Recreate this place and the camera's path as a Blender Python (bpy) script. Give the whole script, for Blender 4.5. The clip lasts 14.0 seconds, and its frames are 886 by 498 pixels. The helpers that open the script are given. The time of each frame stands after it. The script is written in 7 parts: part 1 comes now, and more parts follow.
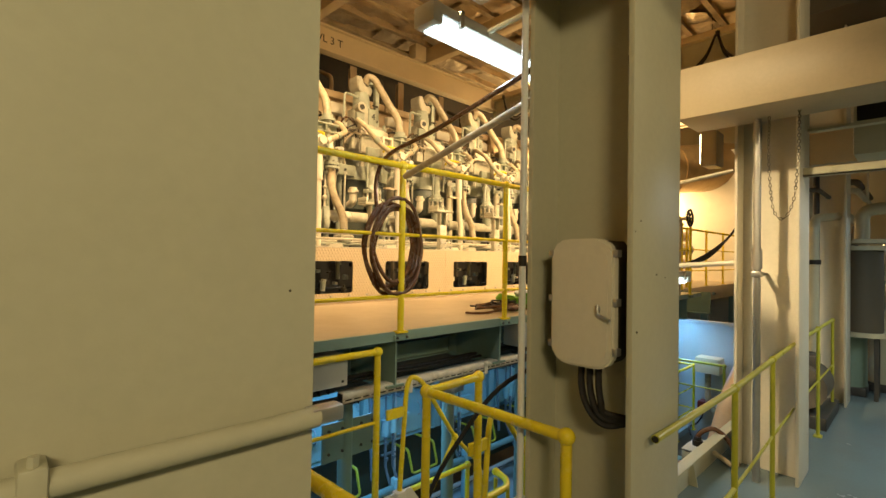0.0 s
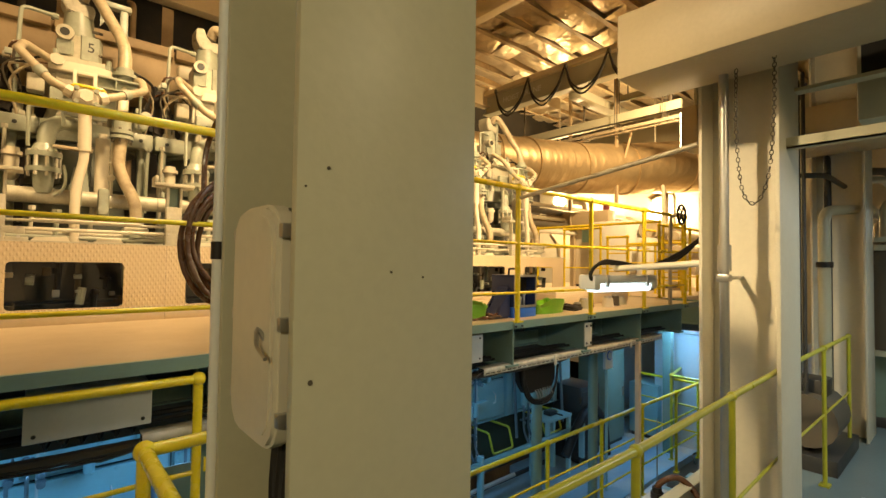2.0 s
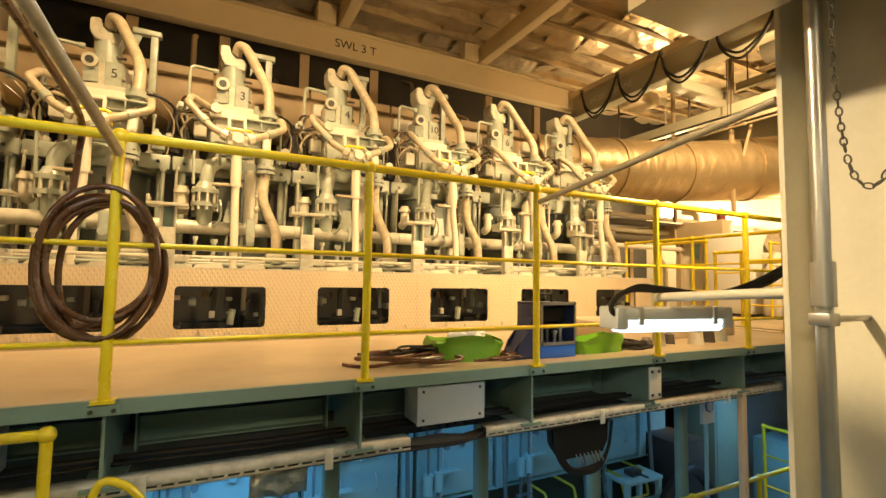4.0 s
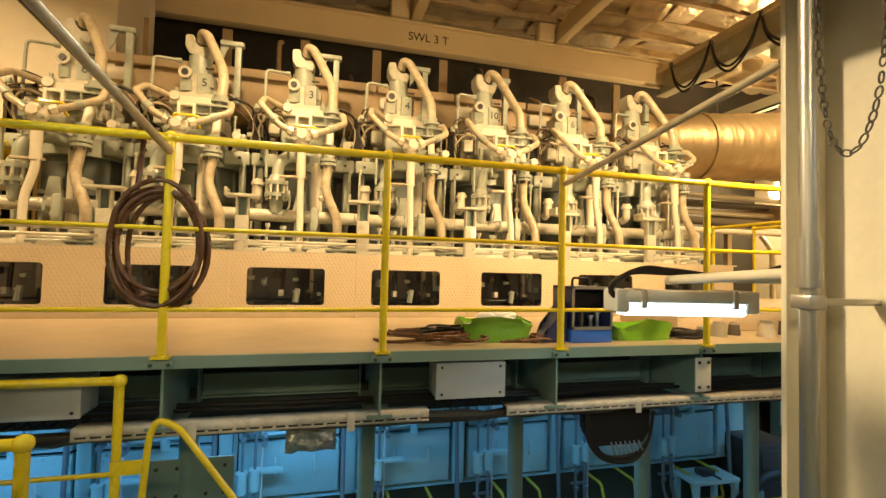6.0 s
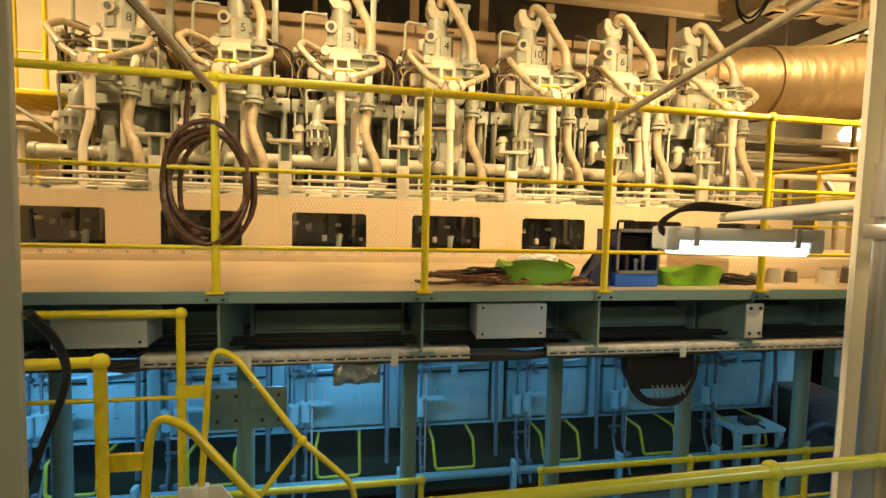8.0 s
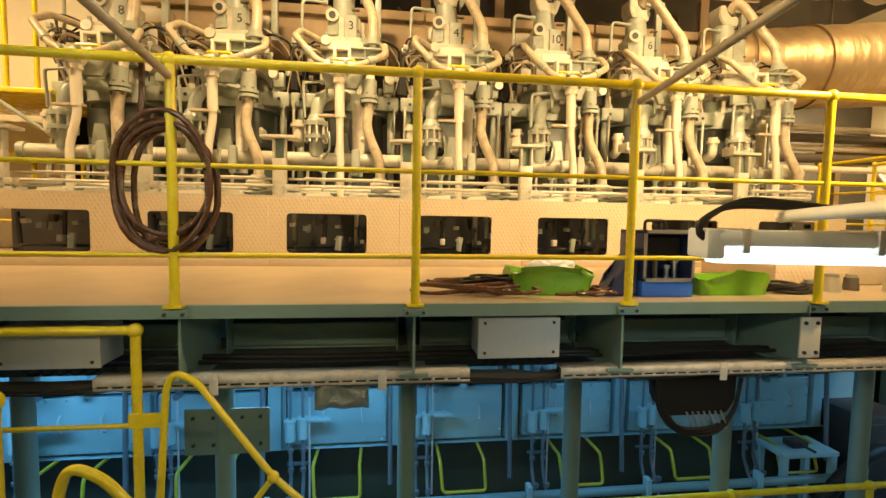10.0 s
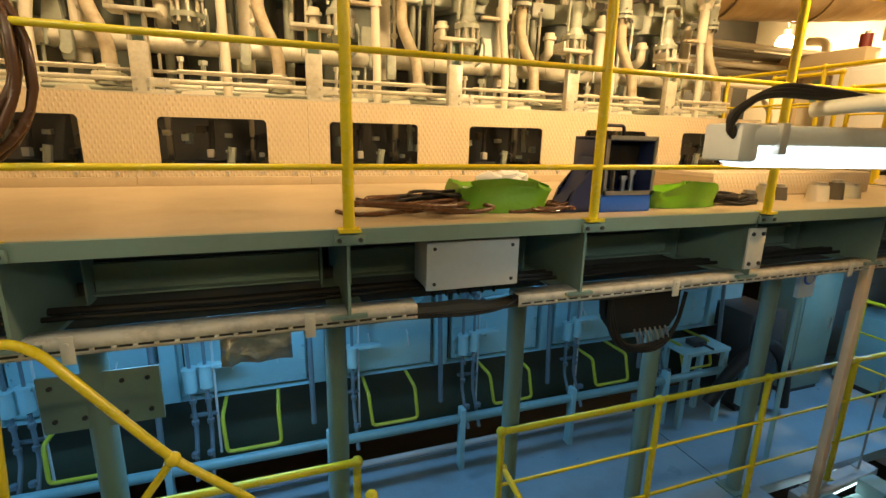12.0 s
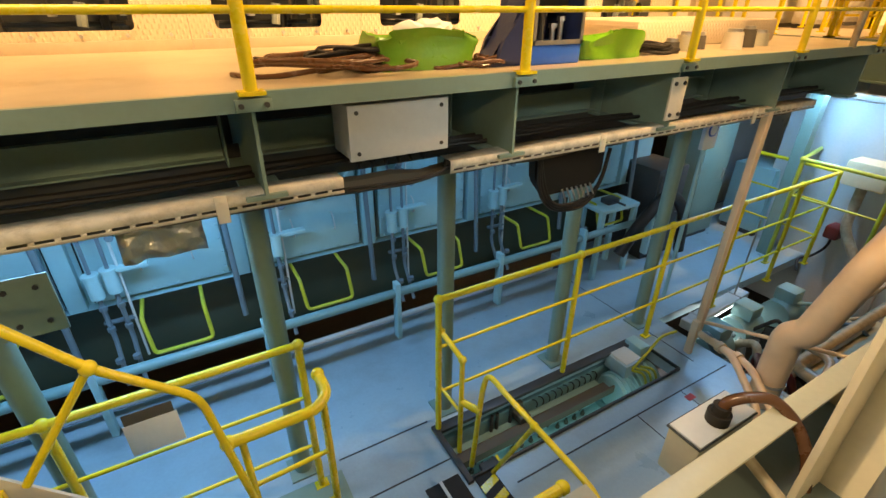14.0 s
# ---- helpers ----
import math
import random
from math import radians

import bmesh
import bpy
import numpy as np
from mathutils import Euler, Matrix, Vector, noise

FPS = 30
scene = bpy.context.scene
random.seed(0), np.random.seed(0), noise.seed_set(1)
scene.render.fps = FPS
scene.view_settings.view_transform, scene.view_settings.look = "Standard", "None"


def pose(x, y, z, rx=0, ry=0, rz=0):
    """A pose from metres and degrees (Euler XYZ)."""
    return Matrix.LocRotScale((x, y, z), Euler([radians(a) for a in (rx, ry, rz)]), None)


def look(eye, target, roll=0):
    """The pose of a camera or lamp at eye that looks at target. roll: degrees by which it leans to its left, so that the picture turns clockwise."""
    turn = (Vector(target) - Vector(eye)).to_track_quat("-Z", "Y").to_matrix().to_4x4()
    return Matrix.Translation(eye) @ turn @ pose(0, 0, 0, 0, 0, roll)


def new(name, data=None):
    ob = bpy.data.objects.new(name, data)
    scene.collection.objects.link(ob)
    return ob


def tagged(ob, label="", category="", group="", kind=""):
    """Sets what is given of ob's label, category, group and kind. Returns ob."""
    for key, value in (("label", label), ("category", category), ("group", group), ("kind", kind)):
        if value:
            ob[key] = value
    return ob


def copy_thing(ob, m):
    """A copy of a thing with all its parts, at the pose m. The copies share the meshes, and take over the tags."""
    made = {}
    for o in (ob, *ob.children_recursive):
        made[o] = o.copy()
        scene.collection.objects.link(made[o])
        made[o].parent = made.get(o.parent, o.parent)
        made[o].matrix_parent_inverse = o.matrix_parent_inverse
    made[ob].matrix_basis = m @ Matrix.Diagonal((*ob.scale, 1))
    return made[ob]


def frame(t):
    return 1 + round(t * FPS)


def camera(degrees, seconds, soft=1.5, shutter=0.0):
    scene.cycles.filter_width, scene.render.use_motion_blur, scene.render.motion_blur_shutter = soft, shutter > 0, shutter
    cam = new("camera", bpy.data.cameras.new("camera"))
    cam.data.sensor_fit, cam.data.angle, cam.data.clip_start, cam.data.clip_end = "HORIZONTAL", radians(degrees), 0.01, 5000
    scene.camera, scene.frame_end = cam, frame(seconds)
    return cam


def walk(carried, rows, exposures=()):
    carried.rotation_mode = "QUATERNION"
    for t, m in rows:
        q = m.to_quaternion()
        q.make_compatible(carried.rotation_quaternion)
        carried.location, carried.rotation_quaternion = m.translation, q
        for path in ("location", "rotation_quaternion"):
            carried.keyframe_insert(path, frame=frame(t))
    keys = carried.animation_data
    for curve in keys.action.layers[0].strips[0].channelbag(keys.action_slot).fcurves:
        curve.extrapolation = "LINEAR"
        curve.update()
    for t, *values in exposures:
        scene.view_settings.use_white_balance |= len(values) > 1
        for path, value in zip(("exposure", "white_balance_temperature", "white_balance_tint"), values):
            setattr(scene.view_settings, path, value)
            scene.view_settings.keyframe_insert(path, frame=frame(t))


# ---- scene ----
cam = camera(87.1, 14.0)
PATH = [
    (0, (0.201, 0.194, 1.571), (1.593, 1.63, 1.604), 0.9),
    (0.5, (0.495, 0.214, 1.55), (1.848, 1.683, 1.642), 1.0),
    (1, (0.79, 0.199, 1.546), (2.174, 1.639, 1.632), 0.8),
    (1.5, (1.1, 0.134, 1.552), (2.46, 1.599, 1.62), 0.8),
    (2, (1.337, 0.111, 1.537), (2.645, 1.623, 1.6), 0.8),
    (2.5, (1.656, 0.181, 1.537), (2.897, 1.748, 1.612), 0.8),
    (3, (1.924, 0.222, 1.539), (3.089, 1.844, 1.635), 0.7),
    (3.5, (2.223, 0.221, 1.575), (3.279, 1.915, 1.695), 0.7),
    (4, (2.432, 0.256, 1.581), (3.33, 2.038, 1.718), 0.9),
    (6.5, (2.817, -0.024, 1.536), (3.285, 1.92, 1.587), 1.5),
    (7, (2.786, -0.008, 1.514), (3.219, 1.944, 1.503), 1.6),
    (7.5, (2.778, 0.012, 1.493), (3.173, 1.971, 1.414), 1.4),
    (8, (2.797, 0.024, 1.486), (3.152, 1.988, 1.357), 1.4),
    (8.5, (2.838, 0.049, 1.484), (3.147, 2.022, 1.381), 1.1),
    (11, (3.055, 0.596, 1.507), (3.303, 2.574, 1.349), 1.0),
    (11.5, (3.022, 0.695, 1.489), (3.508, 2.625, 1.293), 1.2),
    (12, (2.918, 0.833, 1.425), (3.566, 2.666, 0.959), 1.3),
    (12.5, (2.836, 0.915, 1.349), (3.369, 2.653, 0.515), 0.8),
    (13, (2.838, 0.977, 1.302), (3.499, 2.573, 0.295), 0.9),
    (13.5, (2.872, 1.012, 1.288), (3.642, 2.526, 0.229), 0.7),
    (14, (2.921, 0.943, 1.336), (3.804, 2.474, 0.401), 0.4),
]
walk(cam, [(t, look(eye, target, roll)) for t, eye, target, roll in PATH],
     [(0, 0.0, 6500, 10), (11.5, 0.0, 6500, 10), (12.2, -0.12, 6700, 12), (13.0, 0.22, 6950, 15), (13.5, 0.42, 7050, 17), (14, 0.62, 7350, 19)])

# ---------------------------------------------------------------- world and lights
world = bpy.data.worlds.new("world")
scene.world = world
world.use_nodes = True
world.node_tree.nodes["Background"].inputs[0].default_value = (0.9, 0.85, 0.7, 1)
world.node_tree.nodes["Background"].inputs[1].default_value = 0.012

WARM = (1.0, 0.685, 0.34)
COOL = (0.21, 0.54, 1.0)
DAY = (0.80, 0.95, 1.0)


def area_lamp(name, m, sx, sy, watts, colour, spread=180):
    d = bpy.data.lights.new(name, "AREA")
    d.spread = radians(spread)
    d.shape, d.size, d.size_y, d.energy, d.color = "RECTANGLE", sx, sy, watts, colour
    ob = new(name, d)
    ob.matrix_world = m
    return ob


def point_lamp(name, at, watts, colour, radius=0.08):
    d = bpy.data.lights.new(name, "POINT")
    d.energy, d.color, d.shadow_soft_size = watts, colour, radius
    ob = new(name, d)
    ob.location = at
    return ob


# added unseen warm lamps under the casing top, on the deck edge and by the walkway wall; fluorescent tubes under the
# gallery and along the walkway
UNSEEN_FLOODS = [((-1.4, 3.0, 5.5), 100), ((2.3, 3.0, 5.5), 84), ((6.0, 3.0, 5.5), 84), ((9.1, 3.0, 4.8), 205)]
KEY = ((5.86, 1.93, 2.78), 98)           # flood light that hangs beyond the second column
FRONT_FILLS = [(-1.2, 10), (2.8, 14)]
TUBES = [(0.2, 3.5, 34), (2.6, 3.5, 25), (4.9, 3.5, 10), (8.4, 3.2, 27)]
WALL_FILLS = [(-1.2, 66, (1.0, 0.84, 0.50)), (2.9, 26, (1.0, 0.80, 0.47))]
WALKS = [(5.3, 34, DAY), (8.6, 12, DAY), (11.0, 12, DAY)]

# ---------------------------------------------------------------- materials
def material(name, colour, rough=0.5, metal=0.0, grain=0.06, grain_scale=40.0, stain=0.15, stain_scale=1.6, bump=0.05,
             dirt=(0.25, 0.17, 0.09), piece=0.0, spec=0.5):
    """Painted or bare surface: colour with fine grain, large stains and a light relief."""
    m = bpy.data.materials.new(name)
    m.use_nodes = True
    n, k = m.node_tree.nodes, m.node_tree.links
    b = n["Principled BSDF"]
    co = n.new("ShaderNodeTexCoord")
    geo = n.new("ShaderNodeNewGeometry")
    fine = n.new("ShaderNodeTexNoise")
    fine.inputs["Scale"].default_value, fine.inputs["Detail"].default_value = grain_scale, 4
    big = n.new("ShaderNodeTexNoise")
    big.inputs["Scale"].default_value, big.inputs["Detail"].default_value = stain_scale, 6
    big.inputs["Roughness"].default_value = 0.65
    k.new(geo.outputs["Position"], fine.inputs["Vector"])
    k.new(geo.outputs["Position"], big.inputs["Vector"])
    ramp = n.new("ShaderNodeValToRGB")
    ramp.color_ramp.elements[0].position, ramp.color_ramp.elements[1].position = 0.45, 0.75
    k.new(big.outputs["Fac"], ramp.inputs["Fac"])
    mul = n.new("ShaderNodeMath")
    mul.operation = "MULTIPLY"
    mul.inputs[1].default_value = stain
    k.new(ramp.outputs["Color"], mul.inputs[0])
    mix = n.new("ShaderNodeMix")
    mix.data_type = "RGBA"
    mix.inputs["A"].default_value = (*colour, 1)
    mix.inputs["B"].default_value = (colour[0] * 0.35 + dirt[0] * 0.4, colour[1] * 0.35 + dirt[1] * 0.4, colour[2] * 0.35 + dirt[2] * 0.4, 1)
    k.new(mul.outputs[0], mix.inputs["Factor"])
    var = n.new("ShaderNodeHueSaturation")
    mr = n.new("ShaderNodeMapRange")
    mr.inputs["To Min"].default_value, mr.inputs["To Max"].default_value = 1 - grain, 1 + grain
    k.new(fine.outputs["Fac"], mr.inputs["Value"])
    if piece:
        info = n.new("ShaderNodeObjectInfo")
        add = n.new("ShaderNodeMath")
        add.operation = "MULTIPLY_ADD"
        add.inputs[1].default_value = piece
        k.new(info.outputs["Random"], add.inputs[0])
        k.new(mr.outputs["Result"], add.inputs[2])
        k.new(add.outputs[0], var.inputs["Value"])
    else:
        k.new(mr.outputs["Result"], var.inputs["Value"])
    k.new(mix.outputs["Result"], var.inputs["Color"])
    k.new(var.outputs["Color"], b.inputs["Base Color"])
    rr = n.new("ShaderNodeMapRange")
    rr.inputs["To Min"].default_value, rr.inputs["To Max"].default_value = max(0.03, rough - 0.12), min(1, rough + 0.15)
    k.new(big.outputs["Fac"], rr.inputs["Value"])
    k.new(rr.outputs["Result"], b.inputs["Roughness"])
    b.inputs["Metallic"].default_value = metal
    b.inputs["Specular IOR Level"].default_value = spec
    if bump:
        bp = n.new("ShaderNodeBump")
        bp.inputs["Strength"].default_value, bp.inputs["Distance"].default_value = bump * 4, 0.004
        k.new(fine.outputs["Fac"], bp.inputs["Height"])
        k.new(bp.outputs["Normal"], b.inputs["Normal"])
    return m


def glow(name, colour, strength):
    m = bpy.data.materials.new(name)
    m.use_nodes = True
    b = m.node_tree.nodes["Principled BSDF"]
    b.inputs["Base Color"].default_value = (0.8, 0.8, 0.8, 1)
    b.inputs["Emission Color"].default_value = (*colour, 1)
    b.inputs["Emission Strength"].default_value = strength
    return m


def checker_plate(name, colour):
    """Painted tread plate: small raised lozenges in two directions."""
    m = material(name, colour, 0.42, stain=0.22, stain_scale=1.1, bump=0)
    n, k = m.node_tree.nodes, m.node_tree.links
    geo = n.new("ShaderNodeNewGeometry")
    hs = []
    for turn in (45, -45):
        mp = n.new("ShaderNodeMapping")
        mp.inputs["Rotation"].default_value = (0, radians(turn), 0)
        mp.inputs["Scale"].default_value = (42, 0, 24)
        vo = n.new("ShaderNodeTexVoronoi")
        vo.inputs["Scale"].default_value = 1.0
        vo.inputs["Randomness"].default_value = 0.0
        k.new(geo.outputs["Position"], mp.inputs["Vector"])
        k.new(mp.outputs["Vector"], vo.inputs["Vector"])
        r = n.new("ShaderNodeMapRange")
        r.inputs["From Min"].default_value, r.inputs["From Max"].default_value = 0.18, 0.34
        r.inputs["To Min"].default_value, r.inputs["To Max"].default_value = 1, 0
        k.new(vo.outputs["Distance"], r.inputs["Value"])
        hs.append(r)
    mx = n.new("ShaderNodeMath")
    mx.operation = "MAXIMUM"
    k.new(hs[0].outputs[0], mx.inputs[0])
    k.new(hs[1].outputs[0], mx.inputs[1])
    bp = n.new("ShaderNodeBump")
    bp.inputs["Strength"].default_value, bp.inputs["Distance"].default_value = 0.7, 0.004
    k.new(mx.outputs[0], bp.inputs["Height"])
    k.new(bp.outputs["Normal"], n["Principled BSDF"].inputs["Normal"])
    return m


def foil(name, colour=(0.75, 0.6, 0.36), rough=0.32, scale=7.0, stretch=(1, 1, 1)):
    """Crinkled aluminium foil over lagging."""
    m = material(name, colour, rough, 0.9, stain=0.4, stain_scale=2.5, bump=0, dirt=(0.2, 0.12, 0.05))
    n, k = m.node_tree.nodes, m.node_tree.links
    geo = n.new("ShaderNodeNewGeometry")
    vo = n.new("ShaderNodeTexVoronoi")
    vo.inputs["Scale"].default_value = scale
    no = n.new("ShaderNodeTexNoise")
    no.inputs["Scale"].default_value, no.inputs["Detail"].default_value = scale * 1.5, 5
    mp = n.new("ShaderNodeMapping")
    mp.inputs["Scale"].default_value = stretch
    k.new(geo.outputs["Position"], mp.inputs["Vector"])
    k.new(mp.outputs["Vector"], vo.inputs["Vector"])
    k.new(mp.outputs["Vector"], no.inputs["Vector"])
    add = n.new("ShaderNodeMath")
    k.new(vo.outputs["Distance"], add.inputs[0])
    k.new(no.outputs["Fac"], add.inputs[1])
    bp = n.new("ShaderNodeBump")
    bp.inputs["Strength"].default_value, bp.inputs["Distance"].default_value = 0.55, 0.03
    k.new(add.outputs[0], bp.inputs["Height"])
    k.new(bp.outputs["Normal"], n["Principled BSDF"].inputs["Normal"])
    return m


# Cream paint with warm lamplight put into the colour.
WARMCREAM = material("warm_lit_cream", (0.78, 0.55, 0.33), 0.40, stain=0.3, stain_scale=5, dirt=(0.30, 0.17, 0.08))
CREAM = material("cream_paint", (0.66, 0.60, 0.46), 0.42, stain=0.18)
PALE = material("pale_green_paint", (0.34, 0.36, 0.28), 0.36, stain=0.55, stain_scale=7, dirt=(0.12, 0.08, 0.03))
HEAD = material("engine_paint_warm", (0.50, 0.47, 0.36), 0.3, stain=0.7, stain_scale=8, grain=0.14, grain_scale=60, dirt=(0.22, 0.14, 0.05))
JACKET = material("cylinder_green", (0.11, 0.125, 0.10), 0.45, stain=0.4, stain_scale=4)
BEAMG = material("beam_green", (0.19, 0.27, 0.21), 0.42, stain=0.3, stain_scale=3)
ENGINE = material("engine_green", (0.29, 0.50, 0.50), 0.36, stain=0.25, stain_scale=2.5)
# Near-black for oily steel parts, and for surfaces painted dark as shade.
DARK = material("dark_steel_and_shade", (0.03, 0.03, 0.028), 0.45, stain=0.3, stain_scale=4)
# Dark brown for grimy steel, and for places painted as unlit.
DARKBROWN = material("dark_brown_steel", (0.09, 0.075, 0.05), 0.7, stain=0.4)
YELLOW = material("yellow_rail_paint", (0.80, 0.60, 0.02), 0.25, stain=0.35, stain_scale=9, dirt=(0.3, 0.15, 0.02))
YGREEN = material("yellow_green_paint", (0.46, 0.44, 0.03), 0.3, stain=0.4, stain_scale=9)
STEEL = material("galvanised_steel", (0.50, 0.48, 0.44), 0.35, 0.85, stain=0.3, stain_scale=5)
GREYPAINT = material("grey_green_paint", (0.49, 0.46, 0.32), 0.38, stain=0.2, stain_scale=1.3, spec=0.4)
DECK = material("deck_paint_blue_grey", (0.17, 0.23, 0.24), 0.22, stain=0.4, stain_scale=1.2, bump=0.03)
LDECK = material("lower_deck_paint", (0.31, 0.42, 0.46), 0.3, stain=0.45, stain_scale=2.2)
GFLOOR = material("gallery_floor_paint", (0.43, 0.335, 0.205), 0.36, stain=0.25, stain_scale=1.8, bump=0.03)
CHECK = checker_plate("cream_tread_plate", (0.56, 0.45, 0.29))
FOIL = foil("lagging_foil", (0.46, 0.34, 0.18), 0.42, 3.2, (1.6, 0.7, 0.6))
FOIL.node_tree.nodes["Principled BSDF"].inputs["Metallic"].default_value = 0.7
FOILD = foil("dusty_foil", (0.56, 0.45, 0.28), 0.5, 4.0)
FOILD.node_tree.nodes["Principled BSDF"].inputs["Metallic"].default_value = 0.35
FOILC = foil("ceiling_foil", (0.80, 0.66, 0.44), 0.34, 6.0)
FOILC.node_tree.nodes["Principled BSDF"].inputs["Metallic"].default_value = 0.6
RECV = material("dusty_lagging", (0.40, 0.29, 0.16), 0.6, stain=0.5, stain_scale=3, bump=0.12, grain_scale=18)
DULL = material("dull_pipe_paint", (0.15, 0.20, 0.22), 0.34, 0.2, stain=0.5, stain_scale=9)
SILVER = foil("silver_foil", (0.55, 0.55, 0.52), 0.35, 14.0)
CEIL = material("ceiling_paint", (0.58, 0.45, 0.26), 0.5, stain=0.75, stain_scale=3.5, dirt=(0.1, 0.06, 0.03))
BEAMC = material("crane_beam_cream", (0.74, 0.60, 0.36), 0.4, stain=0.15)
# The columns' cream, darkened to tan for the girders' shade.
GIRDER = material("girder_paint", (0.50, 0.41, 0.26), 0.42, stain=0.3, stain_scale=1.2)
TRAY = material("tray_paint", (0.56, 0.50, 0.38), 0.5, stain=0.8, stain_scale=14, dirt=(0.10, 0.06, 0.03))
TEAL = material("teal_pipe_paint", (0.15, 0.30, 0.30), 0.36, stain=0.5, stain_scale=6)
RUBBER = material("black_rubber", (0.02, 0.017, 0.014), 0.5, stain=0.1, bump=0.02, spec=0.25)
HOSE = material("brown_hose", (0.10, 0.042, 0.018), 0.25, stain=0.2, stain_scale=9, bump=0.02)
WHITE = material("white_enamel", (0.74, 0.72, 0.66), 0.35, stain=0.12)
GREY = material("light_grey_enamel", (0.56, 0.56, 0.52), 0.38, stain=0.12)
BLUE = material("blue_enamel", (0.02, 0.12, 0.55), 0.3, stain=0.1)
NAVY = material("navy_enamel", (0.02, 0.03, 0.09), 0.3, stain=0.1)
GREEN = material("green_plastic", (0.13, 0.33, 0.015), 0.3, stain=0.4, stain_scale=7, dirt=(0.6, 0.7, 0.05))
PIPE = material("lagged_cream_pipe", (0.46, 0.38, 0.25), 0.36, stain=0.8, stain_scale=12, grain=0.12, dirt=(0.16, 0.09, 0.03))
RED = material("red_enamel", (0.14, 0.02, 0.015), 0.4)
TUBEGLOW = glow("fluorescent_cover", (0.78, 0.95, 1.0), 2.4)
BULBGLOW = glow("bulb_glass", (1.0, 0.75, 0.35), 60.0)
BLACKPAINT = material("black_lettering", (0.01, 0.01, 0.01), 0.5, bump=0)


# ---------------------------------------------------------------- mesh helpers
def box(bm, lo, hi, bevel=0.0):
    r = bmesh.ops.create_cube(bm, size=1)
    vs = r["verts"]
    for v in vs:
        v.co = Vector([lo[i] + (v.co[i] + 0.5) * (hi[i] - lo[i]) for i in range(3)])
    if bevel:
        es = list({e for v in vs for e in v.link_edges})
        bmesh.ops.bevel(bm, geom=es, offset=bevel, segments=2, affect="EDGES", profile=0.5)
    return vs


def rod(bm, a, b, r, seg=12, r2=None):
    a, b = Vector(a), Vector(b)
    d = b - a
    m = Matrix.Translation((a + b) / 2) @ d.to_track_quat("Z", "Y").to_matrix().to_4x4()
    bmesh.ops.create_cone(bm, cap_ends=True, segments=seg, radius1=r, radius2=r if r2 is None else r2, depth=d.length, matrix=m)


def ball(bm, at, r, u=12, v=8):
    bmesh.ops.create_uvsphere(bm, u_segments=u, v_segments=v, radius=r, matrix=Matrix.Translation(at))


def curve_points(pts, steps=6):
    """A smooth line through the points (Catmull-Rom)."""
    p = [Vector(q) for q in pts]
    p = [2 * p[0] - p[1]] + p + [2 * p[-1] - p[-2]]
    out = []
    for i in range(1, len(p) - 2):
        for s in range(steps):
            t = s / steps
            a, b, c, d = p[i - 1], p[i], p[i + 1], p[i + 2]
            out.append(0.5 * (2 * b + (c - a) * t + (2 * a - 5 * b + 4 * c - d) * t * t + (3 * b - a - 3 * c + d) * t ** 3))
    out.append(p[-2])
    return out


def bent(pts, radius, steps=5):
    """A polyline with rounded corners."""
    p = [Vector(q) for q in pts]
    out = [p[0]]
    for i in range(1, len(p) - 1):
        u, w = p[i - 1] - p[i], p[i + 1] - p[i]
        r = min(radius, u.length * 0.49, w.length * 0.49)
        a, b = p[i] + u.normalized() * r, p[i] + w.normalized() * r
        for s in range(steps + 1):
            t = s / steps
            out.append((1 - t) ** 2 * a + 2 * t * (1 - t) * p[i] + t * t * b)
    out.append(p[-1])
    return out


def tube(bm, pts, r, seg=10, closed=False):
    """A pipe swept along a line of points."""
    pts = [Vector(p) for p in pts]
    n = len(pts)
    rings, ref = [], None
    for i, p in enumerate(pts):
        d = (pts[(i + 1) % n] - pts[i - 1]) if closed else pts[min(i + 1, n - 1)] - pts[max(i - 1, 0)]
        d.normalize()
        if ref is None:
            ref = Vector((0, 0, 1)) if abs(d.z) < 0.9 else Vector((1, 0, 0))
        ref = (ref - d * ref.dot(d)).normalized()
        s = d.cross(ref)
        rr = r[i] if isinstance(r, list) else r
        rings.append([bm.verts.new(p + rr * (math.cos(2 * math.pi * k / seg) * ref + math.sin(2 * math.pi * k / seg) * s)) for k in range(seg)])
    for i in range(n if closed else n - 1):
        a, b = rings[i], rings[(i + 1) % n]
        for k in range(seg):
            bm.faces.new((a[k], a[(k + 1) % seg], b[(k + 1) % seg], b[k]))
    if not closed:
        bm.faces.new(rings[0][::-1])
        bm.faces.new(rings[-1])


def prism(bm, outline, axis, a, b):
    """An outline in the plane across axis, drawn out from a to b."""
    def at(u, v, w):
        return {"x": (w, u, v), "y": (u, w, v), "z": (u, v, w)}[axis]
    lo = [bm.verts.new(at(u, v, a)) for u, v in outline]
    hi = [bm.verts.new(at(u, v, b)) for u, v in outline]
    bm.faces.new(lo)
    bm.faces.new(hi[::-1])
    n = len(outline)
    for i in range(n):
        bm.faces.new((lo[i], hi[i], hi[(i + 1) % n], lo[(i + 1) % n]))


def rounded_rect(x0, z0, x1, z1, r, seg=5):
    out = []
    for cx, cz, a0 in ((x1 - r, z1 - r, 0), (x0 + r, z1 - r, 90), (x0 + r, z0 + r, 180), (x1 - r, z0 + r, 270)):
        for s in range(seg + 1):
            a = radians(a0 + 90 * s / seg)
            out.append((cx + r * math.cos(a), cz + r * math.sin(a)))
    return out


